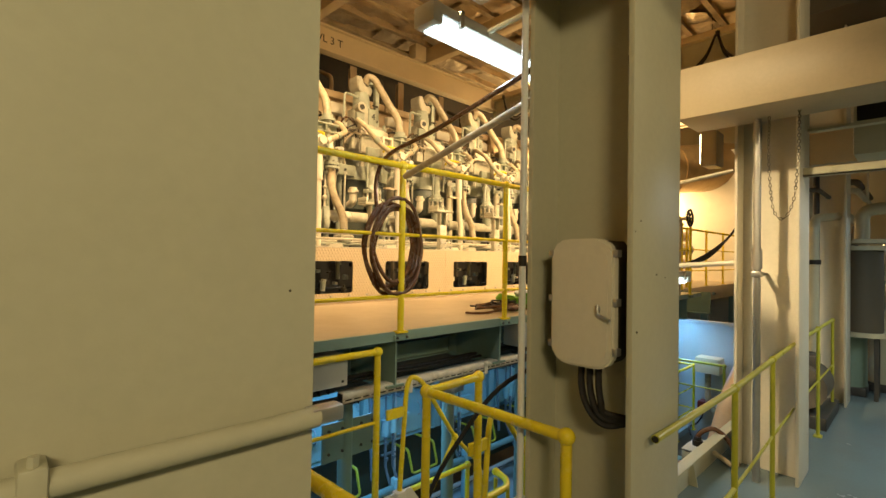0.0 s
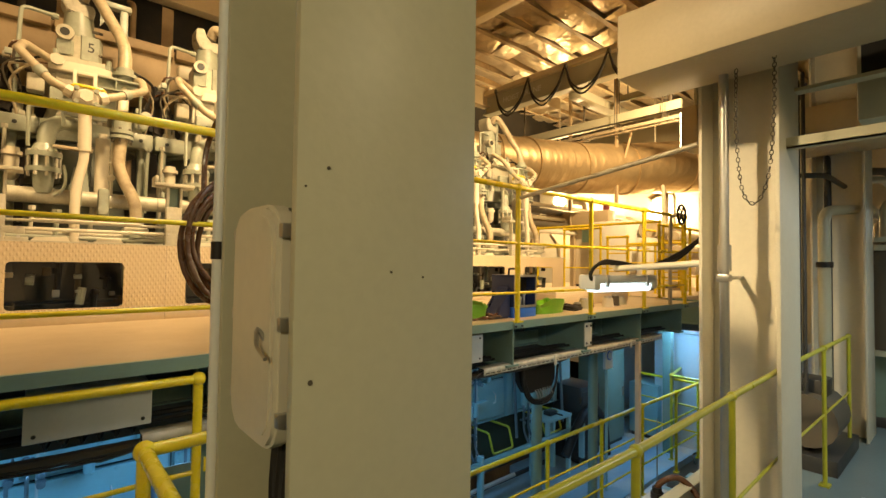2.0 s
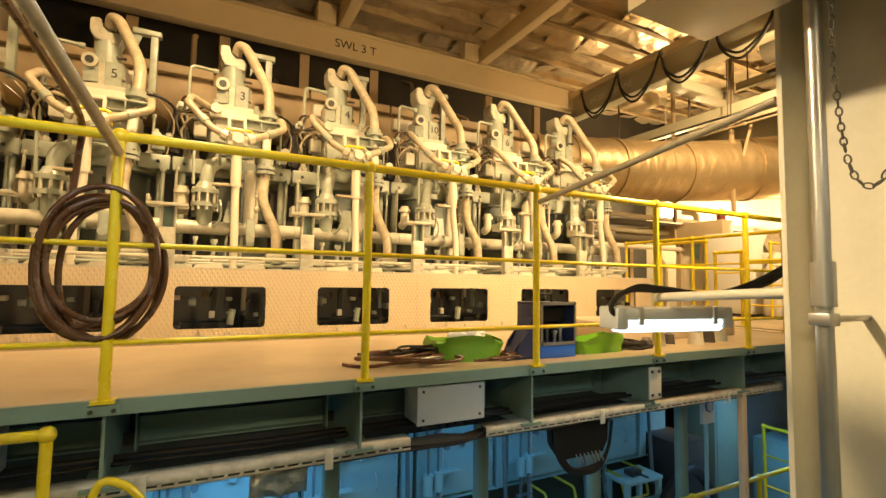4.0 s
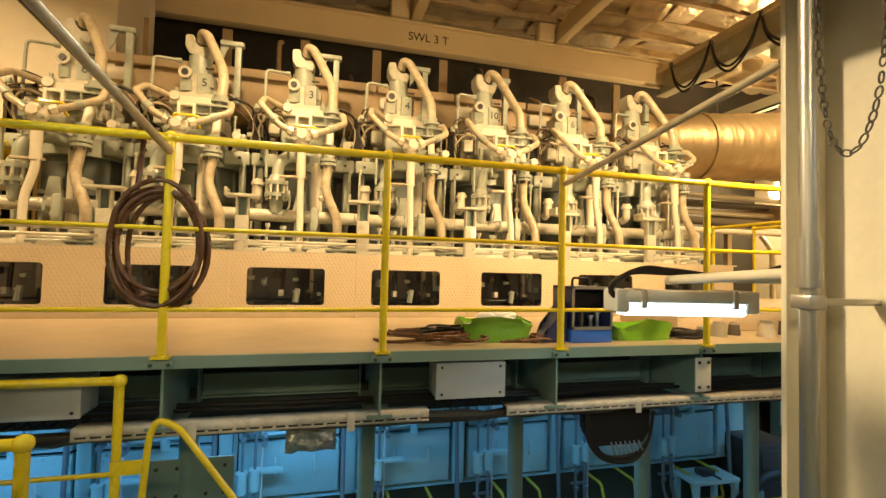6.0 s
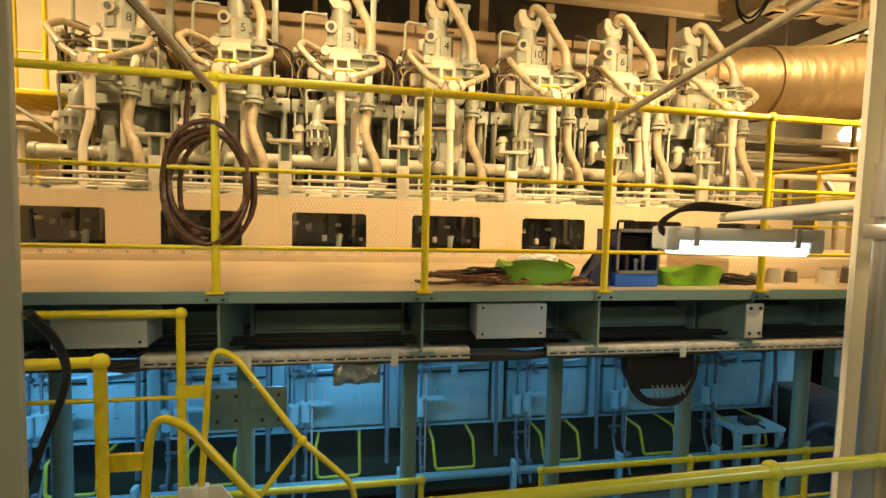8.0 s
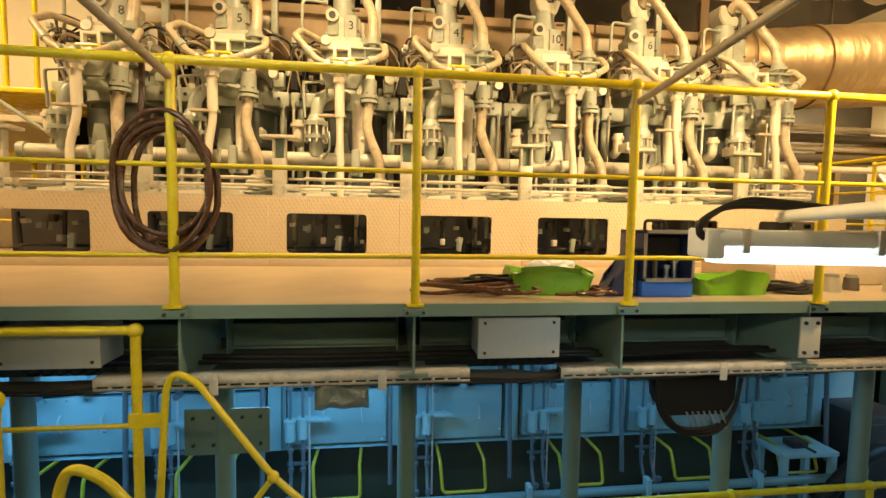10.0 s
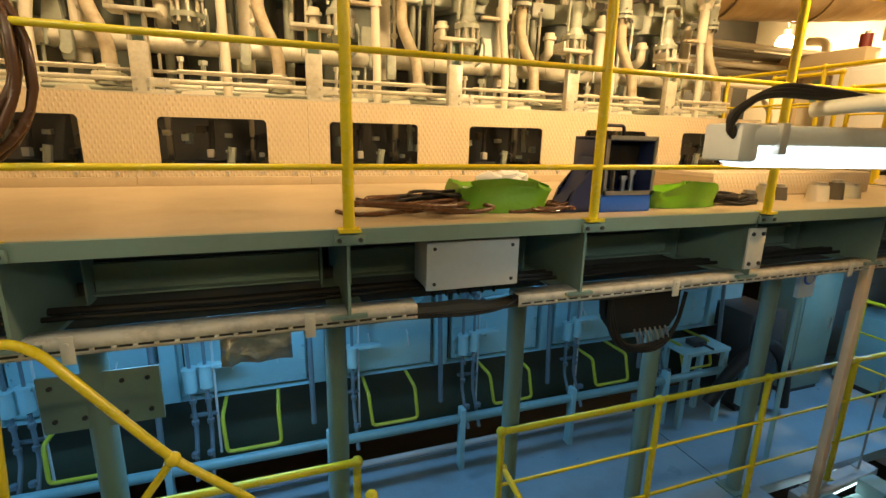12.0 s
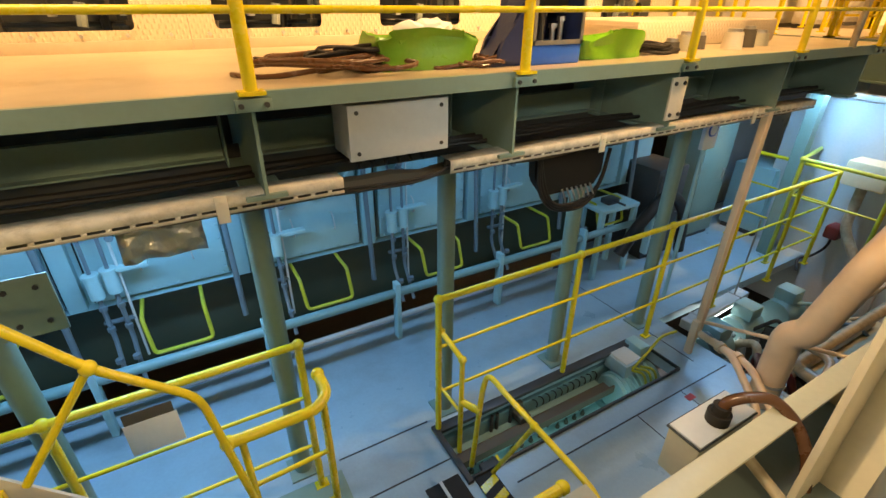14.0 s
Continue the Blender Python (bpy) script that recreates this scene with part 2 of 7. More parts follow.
def mesh_of(name, bm, mat, smooth=True):
    bmesh.ops.recalc_face_normals(bm, faces=bm.faces)
    me = bpy.data.meshes.new(name)
    bm.to_mesh(me)
    bm.free()
    me.materials.append(mat)
    if smooth:
        for p in me.polygons:
            p.use_smooth = True
        me.set_sharp_from_angle(angle=radians(38))
    return me


def part(name, bm, mat, parent=None, label=""):
    ob = new(name, mesh_of(name, bm, mat))
    if parent is not None:
        ob.parent = parent
    if label:
        ob["label"] = label
    return ob


def thing(name, label, category, at=(0, 0, 0), group="", kind=""):
    ob = new(name)
    ob.empty_display_size = 0.1
    ob.location = at
    return tagged(ob, label, category, group, kind)


def single(name, bm, mat, label, category, group="", kind=""):
    """A thing of one mesh."""
    return tagged(part(name, bm, mat), label, category, group, kind)


def setting(name, bm, mat, label=""):
    return tagged(part(name, bm, mat), label, "", "", "structure")


def B():
    return bmesh.new()


def one(fn, *a, **k):
    bm = B()
    fn(bm, *a, **k)
    return bm


def lettering(text, size, m, mat, parent, name="lettering"):
    """Flat painted letters as a mesh; m takes the text's plane (x right, y up)."""
    cu = bpy.data.curves.new("text", "FONT")
    cu.body, cu.size, cu.extrude = text, size, 0.0015
    cu.align_x, cu.align_y = "CENTER", "CENTER"
    tmp = bpy.data.objects.new("text", cu)
    scene.collection.objects.link(tmp)
    me = bpy.data.meshes.new_from_object(tmp.evaluated_get(bpy.context.evaluated_depsgraph_get()))
    bpy.data.objects.remove(tmp)
    me.transform(m)
    me.materials.clear()
    me.materials.append(mat)
    ob = new(name, me)
    ob.parent = parent
    return ob


FRONT = Matrix(((1, 0, 0, 0), (0, 0, -1, 0), (0, 1, 0, 0), (0, 0, 0, 1)))  # a plane that faces -y

# ---------------------------------------------------------------- the large structure
G0, G1, GZ = 2.53, 4.30, 1.082          # gallery: front edge, back, top
LZ = -1.35                             # lower deck
DECKY = 1.34                           # edge of the walkway's deck
PITCH = 1.06                           # gallery bays

bm = B()
box(bm, (-4, -2.6, -0.12), (16, DECKY, 0))
setting("floor", bm, DECK, "glossy blue-grey painted steel walkway deck")
bm = B()
box(bm, (-4, DECKY, -0.1), (1.95, 2.56, 0))
setting("floor_landing", bm, DECK)
# lower deck with the pit opening x 4.05..6.1, y 2.53..2.98, and the low machinery flat beyond x 6.55
bm = B()
for lo, hi in (((-4, 0.0), (4.05, 4.3)), ((6.1, 0.0), (6.55, 4.3)), ((4.05, 0.0), (6.1, 2.53)), ((4.05, 2.98), (6.1, 4.3)), ((6.55, 3.08), (16, 4.6))):
    box(bm, (*lo, LZ - 0.1), (*hi, LZ))
setting("floor_lower", bm, LDECK, "pale blue-grey painted lower deck plates")
bm = B()
box(bm, (6.55, 0.0, LZ - 0.85), (16, 3.08, LZ - 0.75))
setting("floor_machinery", bm, DARK)
bm = B()
box(bm, (-4, 0, -3.4), (16, 9.5, -3.3))
setting("floor_bilge", bm, DARK)
bm = B()
box(bm, (-4, G0 + 0.02, GZ - 0.012), (7.9, G1, GZ))
setting("floor_gallery", bm, GFLOOR, "tan painted steel gallery plate beside the engine")
bm = B()
box(bm, (-4, -2.7, -3.4), (16, -2.6, 7))
setting("wall_aft", bm, GREYPAINT)
bm = B()
box(bm, (-4.1, -2.7, -3.4), (-4, 9.6, 7))
setting("wall_west", bm, CREAM)
bm = B()
box(bm, (16, -2.7, -3.4), (16.1, 9.6, 7))
setting("wall_east", bm, GREYPAINT)
# Far wall coloured near-black in place of the gloom behind the engine.
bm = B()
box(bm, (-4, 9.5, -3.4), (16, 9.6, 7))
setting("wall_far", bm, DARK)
bm = B()
box(bm, (-4, 1.3, 6.4), (16, 9.5, 6.5))
box(bm, (-4, 1.2, 4.2), (16, 1.3, 6.5))
rr = random.Random(17)
y = 1.7
while y < 9.2:                          # quilted foil pads between the stiffeners
    x = -3.6
    while x < 15.5:
        w = rr.uniform(0.45, 0.8)
        t1, t2, z = rr.uniform(-0.10, 0.10), rr.uniform(-0.16, 0.16), 6.31 + rr.uniform(-0.03, 0.02)
        g = [[bm.verts.new((x + w * i / 3, y + 0.09 + 0.46 * j / 3, z + t1 * (i / 3 - 0.5) + t2 * (j / 3 - 0.5) - 0.045 * (i in (1, 2)) * (j in (1, 2)) + rr.uniform(-0.012, 0.012))) for j in range(4)] for i in range(4)]
        for i in range(3):
            for j in range(3):
                bm.faces.new((g[i][j], g[i + 1][j], g[i + 1][j + 1], g[i][j + 1]))
        x += w + 0.02
    y += 0.62
setting("ceiling", bm, FOILC)
for i in range(13):                     # stiffeners with dusty flanges
    y = 1.7 + 0.62 * i
    bm = B()
    box(bm, (-4, y - 0.006, 6.25), (16, y + 0.006, 6.4))
    box(bm, (-4, y - 0.05, 6.238), (16, y + 0.05, 6.25))
    setting("ceiling_stiffener_%d" % (i + 1), bm, CEIL)
bm = B()
# Walkway ceiling in dark brown: the dimness overhead is in its colour.
box(bm, (-4, -2.6, 4.2), (16, 1.3, 4.3))
for x in (0.3, 1.2, 2.5, 3.2, 5.0, 5.8, 7.0, 8.0):
    box(bm, (x, -2.6, 3.95), (x + 0.02, 1.3, 4.2))
setting("ceiling_walkway", bm, DARKBROWN)


def h_column(name, x, mat, y=0.78):
    bm = B()
    box(bm, (x, y, 0), (x + 0.4, y + 0.02, 4.2), 0.003)
    box(bm, (x, y + 0.38, 0), (x + 0.4, y + 0.4, 4.2), 0.003)
    box(bm, (x + 0.17, y + 0.02, 0), (x + 0.19, y + 0.38, 4.2))
    return setting(name, bm, mat, "grey-cream painted steel H-section column")


h_column("column_1", 1.645, GREYPAINT, 0.828)
h_column("column_2", 4.27, CREAM, 0.80)
h_column("column_3", 6.91, CREAM)
h_column("column_4", 9.55, CREAM)
bm = B()
box(bm, (4.69, 0.91, 0), (5.2, 0.93, 3.3), 0.003)
setting("wall_plate", bm, CREAM, "cream painted steel plate beside the second column")
bm = B()
box(bm, (-3, 0.93, 0), (0.606, 0.96, 4.2))
box(bm, (0.586, 0.96, 0), (0.606, 1.08, 4.2))
setting("wall_casing", bm, GREYPAINT, "cream painted steel casing panel beside the walkway")
for i, x in enumerate((1.16, 3.80, 6.44)):
    bm = B()
    box(bm, (x, -2.6, 2.60), (x + 0.46, 1.46, 2.97), 0.01)
    setting("girder_%d" % (i + 1), bm, GIRDER)

# gallery edge strip and bearers
bm = B()
box(bm, (-4, G0 - 0.005, GZ - 0.052), (7.9, G0 + 0.02, GZ + 0.008))
setting("trim_gallery_edge", bm, BEAMG)
for i in range(-4, 6):
    x = 3.15 + PITCH * i
    bm = B()
    box(bm, (x - 0.006, G0 + 0.03, 0.74), (x + 0.006, G1, GZ - 0.012))
    box(bm, (x - 0.07, G0 + 0.03, 0.725), (x + 0.07, G1, 0.74))
    setting("bearer_%d" % (i + 5), bm, BEAMG)
for i in range(-4, 6):
    x = 3.15 + PITCH * i
    bm = B()
    prism(bm, [(3.02, 0.752), (3.08, 0.752), (3.08, 0.885), (3.04, 0.885), (3.04, 0.878), (3.072, 0.878), (3.072, 0.76), (3.02, 0.76)], "x", x + 0.075, x + PITCH - 0.075)
    setting("bearer_long_%d" % (i + 5), bm, BEAMG)
    for dx in (-0.07, 0.063):
        bm = B()
        box(bm, (x + dx, 2.99, 0.742), (x + dx + 0.007, 3.075, GZ - 0.012))
        setting("bearer_stiffener_%d_%d" % (i + 5, 1 + (dx > 0)), bm, BEAMG)
for i in range(-3, 4):
    bm = B()
    x = 3.15 + PITCH * i
    rod(bm, (x, 3.14, LZ), (x, 3.14, 0.73), 0.055, 16)
    box(bm, (x - 0.09, 3.05, LZ), (x + 0.09, 3.23, LZ + 0.015))
    setting("pillar_%d" % (i + 4), bm, BEAMG)
# black cables that lie on the bearers' lower flanges
rr = random.Random(31)
for i in range(3):
    bm = B()
    y = 2.76 + i * 0.05
    pts = [(-3.9 + k * 0.55, y + rr.uniform(-0.012, 0.012), 0.752 + rr.uniform(-0.004, 0.012) + 0.008 * (i % 2)) for k in range(22)]
    tube(bm, curve_points(pts, 2), 0.010 + 0.008 * rr.random(), 8)
    tagged(part("power_cable", bm, RUBBER), "black power cable lying on the gallery bearers", "cable", "bearer cables")
# Rear plate coloured near-black: the shade between the bearers is painted in.
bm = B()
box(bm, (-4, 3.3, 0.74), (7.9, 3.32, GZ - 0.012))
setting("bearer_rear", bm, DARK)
# Dark sheet added under the bearers to stand in for shade.
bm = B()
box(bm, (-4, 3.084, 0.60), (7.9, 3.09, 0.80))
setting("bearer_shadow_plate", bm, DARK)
# chipped spots in the paint of the first column
for x, y, z, r in ((1.70, 0.827, 1.695, 0.006), (1.83, 0.827, 1.52, 0.005), (1.675, 0.827, 1.34, 0.008), (1.905, 0.827, 1.51, 0.004), (1.66, 0.827, 1.66, 0.004), (0.56, 0.929, 1.51, 0.004)):
    bm = B()
    rod(bm, (x, y - 0.0006, z), (x + 0.001, y + 0.002, z + 0.0005), r * 0.55, 7)
    tagged(part("paint_chip", bm, DARKBROWN), "", "", "", "structure")

# ---------------------------------------------------------------- handrails
def handrail(label, posts, top, mids, base, r=0.021, mat=YELLOW, closed_ends=(True, True), group=""):
    """posts: plan points in order; bars at the heights top and mids between them; feet at base."""
    th = thing("handrail", label, "handrail", (*posts[0], base), group)
    o = Vector((*posts[0], base))
    for p in posts:
        bm = B()
        q = Vector((*p, base)) - o
        rod(bm, q, q + Vector((0, 0, top - base)), r, 12)
        ball(bm, q + Vector((0, 0, top - base)), r * 1.55)
        box(bm, (q.x - 0.04, q.y - 0.03, 0), (q.x + 0.04, q.y + 0.03, 0.012))
        part("post", bm, mat, th)
    for z, rr, nm in [(top, r, "top_rail")] + [(m, r * 0.55, "bar") for m in mids]:
        for a, b in zip(posts[:-1], posts[1:]):
            bm = B()
            rod(bm, Vector((*a, z)) - o, Vector((*b, z)) - o, rr, 12)
            part(nm, bm, mat, th)
    return th


handrail("yellow tubular handrail along the engine gallery edge", [(3.15 + PITCH * i, G0 - 0.008) for i in range(-5, 5)], 2.152, (1.708, 1.315), GZ)
handrail("yellow tubular handrail along the walkway", [(2.74, 0.815), (3.665, 0.84), (4.65, 0.86), (5.6, 0.86), (6.55, 0.86)], 0.97, (0.5,), 0.0, r=0.014, mat=YGREEN)
wr = bpy.data.objects["handrail.001"]
bm = B()
tube(bm, [(-0.98, -0.015, 0.99), (0, 0, 0.97)], 0.014, 12)
part("top_rail", bm, YGREEN, wr)
bm = B()
rod(bm, (-0.983, -0.015, 0.99), (-0.979, -0.015, 0.99), 0.011, 12)
part("pipe_end", bm, RUBBER, wr, "black open pipe end")
bm = B()
tube(bm, [(-0.55, -0.01, 0.5), (0, 0, 0.5)], 0.0115, 10)
part("bar", bm, YGREEN, wr)
handrail("thick yellow handrail beside the casing panel", [(0.81, 1.50), (0.83, 1.02)], 0.98, (0.55,), 0.0, r=0.021)
handrail("yellow handrail on the far side of the stair landing", [(-0.4, 2.53), (0.82, 2.53), (1.92, 2.53)], 0.98, (0.55,), 0.0)
handrail("yellow handrail round the stair landing", [(1.585, 1.02), (1.585, 1.71), (1.95, 1.73)], 0.98, (), 0.0, r=0.0195)
handrail("yellow handrail on the lower deck", [(1.1, 2.96), (2.16, 2.96), (3.22, 2.96)], -0.235, (-0.6, -0.98), LZ)
handrail("yellow handrail along the lower deck pit", [(4.06, 2.965), (5.22, 2.965), (6.23, 2.965), (7.2, 2.965), (8.2, 2.965), (8.98, 2.965), (8.98, 3.9)], -0.235, (-0.6, -0.98), LZ)


# ---------------------------------------------------------------- engine: guard panels
def guard_panel(x0, x1, wx0, wx1):
    th = thing("engine_guard_panel", "cream painted tread-plate engine guard with a rounded window", "guard panel", (x0, 4.25, 1.09), "engine guard panels")
    bm = B()
    outer = [(0, 0), (x1 - x0, 0), (x1 - x0, 0.555), (0, 0.555)]
    hole = rounded_rect(wx0 - x0, 0.10, wx1 - x0, 0.422, 0.03)
    vo = [bm.verts.new((u, 0, v)) for u, v in outer]
    vh = [bm.verts.new((u, 0, v)) for u, v in hole]
    eo = [bm.edges.new((vo[i], vo[(i + 1) % 4])) for i in range(4)]
    eh = [bm.edges.new((vh[i], vh[(i + 1) % len(vh)])) for i in range(len(vh))]
    bmesh.ops.triangle_fill(bm, edges=eo + eh, use_beauty=True)
    r = bmesh.ops.extrude_face_region(bm, geom=bm.faces[:])
    bmesh.ops.translate(bm, verts=[v for v in r["geom"] if isinstance(v, bmesh.types.BMVert)], vec=(0, 0.012, 0))
    part("plate", bm, CHECK, th)
    bm = B()
    box(bm, (0, -0.012, -0.02), (x1 - x0, 0.0, 0.05), 0.003)
    strip = part("kick_strip", bm, GFLOOR, th)
    for i in range(5):
        bm = B()
        rod(bm, (0.1 + i * (x1 - x0 - 0.2) / 4, -0.02, 0.075), (0.1 + i * (x1 - x0 - 0.2) / 4, 0.0, 0.075), 0.011, 6)
        part("bolt", bm, STEEL, strip)
    return th


for k in range(-4, 5):
    c = 2.54 + 1.05 * k
    guard_panel(c - 0.46, c + 0.588, c - 0.32, c + 0.32)
bm = B()
box(bm, (0.05, 4.27, 1.64), (7.4, 4.72, 1.655))
tagged(part("engine_top_plate", bm, HEAD), "cream painted steel plate over the engine guard", "plate")
# Casing coloured near-black, so the guard's inner shade is in the colour.
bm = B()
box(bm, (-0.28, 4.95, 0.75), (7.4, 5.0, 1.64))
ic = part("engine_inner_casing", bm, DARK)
tagged(ic, "casing inside the engine guard, coloured dark for its shade", "casing")
for i in range(12):
    bm = B(); box(bm, (0.4 + i * 0.58, 4.9, 0.76), (0.44 + i * 0.58, 4.95, 1.6), 0.004); part("rib", bm, DARKBROWN, ic)

# ---------------------------------------------------------------- engine block under the gallery
EY = 4.35
eng = thing("engine_block", "pale green painted engine crankcase with bolted doors", "engine", (0, EY, LZ))


def E(name, bm, mat=ENGINE, label="", under=None):
    bmesh.ops.translate(bm, verts=bm.verts[:], vec=(0, -EY, -LZ))
    return part(name, bm, mat, under or eng, label)


bm = B()
box(bm, (-4, EY + 0.06, -0.5), (7.75, EY + 1.6, 0.74))
E("body", bm)
# Base recess: its shade is put into the dark green.
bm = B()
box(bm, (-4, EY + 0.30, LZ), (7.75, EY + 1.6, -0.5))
E("base", bm, material("shaded_green_base", (0.045, 0.06, 0.035), 0.5, stain=0.4), "recessed engine base, its green darkened for shade")
bm = B()
prism(bm, [(EY - 0.02, -0.5), (EY + 0.3, -0.62), (EY + 0.3, -0.5)], "x", -4, 7.75)
E("ledge", bm)
bm = B()
tube(bm, [(-4, EY - 0.45, -0.76), (7.2, EY - 0.45, -0.76)], 0.036, 14)
E("drain_main", bm, TEAL)
bm = B()
tube(bm, [(-4, EY - 0.13, -1.25), (6.2, EY - 0.13, -1.25)], 0.026, 12)
E("small_pipe", bm, GREY)
bm = B()
box(bm, (-4, EY - 0.05, LZ - 0.1), (7.2, EY - 0.02, LZ + 0.05))
E("deck_coaming", bm, DARK)
for k in range(-5, 5):
    c = 2.62 + 1.03 * k
    # upper and lower door, hinge bar, handles, bolts
    bm = B(); box(bm, (c - 0.42, EY, -0.47), (c + 0.42, EY + 0.06, 0.0), 0.012); leaf = E("door", bm)
    bm = B(); box(bm, (c - 0.42, EY - 0.01, 0.03), (c + 0.42, EY + 0.06, 0.36), 0.012); E("door", bm)
    bm = B(); box(bm, (c - 0.34, EY - 0.03, 0.10), (c + 0.10, EY - 0.01, 0.30), 0.01); E("inspection_cover", bm)
    bm = B(); box(bm, (c + 0.455, EY - 0.02, -0.5), (c + 0.56, EY + 0.06, 0.7), 0.006); E("frame_rib", bm)
    for dx in (-0.12, 0.2):
        bm = B(); tube(bm, bent([(c + dx, EY, -0.14), (c + dx, EY - 0.045, -0.16), (c + dx + 0.01, EY - 0.045, -0.27), (c + dx + 0.01, EY, -0.29)], 0.02, 3), 0.006, 6); E("door_handle", bm, GREY, under=leaf)
    for i in range(6):
        for z in (-0.02, -0.45):
            bm = B(); rod(bm, (c - 0.38 + i * 0.152, EY - 0.014, z), (c - 0.38 + i * 0.152, EY, z), 0.011, 6); E("bolt", bm, under=leaf)
    for zz, zt in ((-0.485, 0.015), (0.015, 0.375)):
        for lo, hi in (((c - 0.438, EY + 0.045, zz), (c - 0.431, EY + 0.058, zt)), ((c + 0.431, EY + 0.045, zz), (c + 0.438, EY + 0.058, zt))):
            bm = B(); box(bm, lo, hi); E("door_gap", bm, DARK)
    bm = B(); box(bm, (c - 0.43, EY + 0.03, 0.010), (c + 0.43, EY + 0.058, 0.020)); E("door_gap", bm, DARK)
    for i in range(4):
        for dx in (-0.40, 0.40):
            bm = B(); rod(bm, (c + dx, EY - 0.014, -0.4 + i * 0.11), (c + dx, EY, -0.4 + i * 0.11), 0.010, 6); E("bolt", bm, under=leaf)
    for i, dx in enumerate((-0.34, -0.02, 0.26)):
        bm = B(); box(bm, (c + dx, EY - 0.09, 0.42), (c + dx + 0.12 + 0.05 * i, EY + 0.06, 0.56 + 0.04 * i), 0.01); E("valve_block", bm)
        bm = B(); tube(bm, bent([(c + dx + 0.04, EY - 0.05, 0.42), (c + dx + 0.04, EY - 0.06, 0.34), (c + dx + 0.12, EY - 0.06, 0.31), (c + dx + 0.16, EY - 0.02, 0.2)], 0.03), 0.010, 8); E("sensing_pipe", bm, (GREY, ENGINE, DARK)[i])
    # pipe along the door tops
    bm = B(); tube(bm, bent([(c - 0.30, EY, 0.08), (c - 0.30, EY - 0.07, 0.08), (c + 0.30, EY - 0.07, 0.12), (c + 0.36, EY - 0.07, 0.2), (c + 0.36, EY, 0.2)], 0.04), 0.016, 8); E("sensing_pipe", bm)
    bm = B(); rod(bm, (c + 0.06, EY - 0.06, 0.02), (c + 0.06, EY - 0.06, 0.12), 0.035, 12); E("valve", bm)
    # twin drain pots with their pipes
    for j, dx in enumerate((-0.37, -0.27)):
        bm = B()
        rod(bm, (c + dx, EY - 0.14, -0.36 + j * 0.02), (c + dx, EY - 0.14, -0.2 + j * 0.02), 0.042, 14)
        rod(bm, (c + dx, EY - 0.14, -0.2 + j * 0.02), (c + dx, EY - 0.14, -0.185 + j * 0.02), 0.05, 14)
        E("drain_pot", bm)
        bm = B(); tube(bm, bent([(c + dx, EY - 0.14, -0.36), (c + dx + 0.005, EY - 0.14, -0.7), (c + dx + 0.01, EY - 0.3, -0.98)], 0.05), 0.015, 8); E("drain_pipe", bm, DULL)
        bm = B(); tube(bm, bent([(c + dx, EY - 0.14, -0.18), (c + dx, EY - 0.14, 0.12), (c + dx + 0.03, EY, 0.2)], 0.05), 0.012, 8); E("feed_pipe", bm, DULL)
    bm = B(); tube(bm, [(c - 0.22, EY - 0.12, 0.3), (c - 0.22, EY - 0.12, -0.9)], 0.009, 6); E("feed_pipe", bm, GREY)
    for z in (-0.45, -0.62, -0.8):
        for dx in (-0.365, -0.265):
            bm = B(); rod(bm, (c + dx, EY - 0.15 - 0.12 * (z < -0.7), z), (c + dx, EY - 0.15 - 0.12 * (z < -0.7), z + 0.03), 0.024, 8); E("pipe_nut", bm, DULL)
    bm = B(); box(bm, (c - 0.40, EY - 0.13, -0.58), (c - 0.22, EY - 0.10, -0.56), 0.002); E("pipe_clip", bm, DULL)
    for dx, z in ((-0.36, 0.10), (-0.28, 0.16), (-0.20, 0.05)):
        bm = B(); rod(bm, (c + dx, EY - 0.19, z), (c + dx, EY - 0.10, z), 0.026, 8); ball(bm, (c + dx, EY - 0.14, z + 0.05), 0.03, 8, 6); E("cock", bm, DULL)
    bm = B(); rod(bm, (c - 0.06, EY - 0.045, 0.22), (c - 0.06, EY - 0.01, 0.22), 0.045, 14); E("plug", bm)
    bm = B(); box(bm, (c - 0.24, EY - 0.16, -0.20), (c - 0.05, EY - 0.1, -0.17), 0.004); E("bracket", bm)
    bm = B(); rod(bm, (c + 0.44, EY - 0.12, 0.62), (c + 0.45, EY - 0.2, -0.74), 0.02, 10); E("downpipe", bm, DULL)
    # yellow stirrup steps
    bm = B()
    tube(bm, bent([(c - 0.17, EY + 0.28, -0.53), (c - 0.17, EY - 0.28, -0.52), (c - 0.15, EY - 0.34, -0.76), (c + 0.21, EY - 0.34, -0.76), (c + 0.20, EY - 0.28, -0.52), (c + 0.20, EY + 0.28, -0.53)], 0.035, 3), 0.014, 8)
    E("step", bm, YGREEN, "yellow stirrup step")
    bm = B(); box(bm, (c + 0.52, EY - 0.5, -1.2), (c + 0.56, EY - 0.42, -0.66), 0.004); E("pipe_stay", bm)


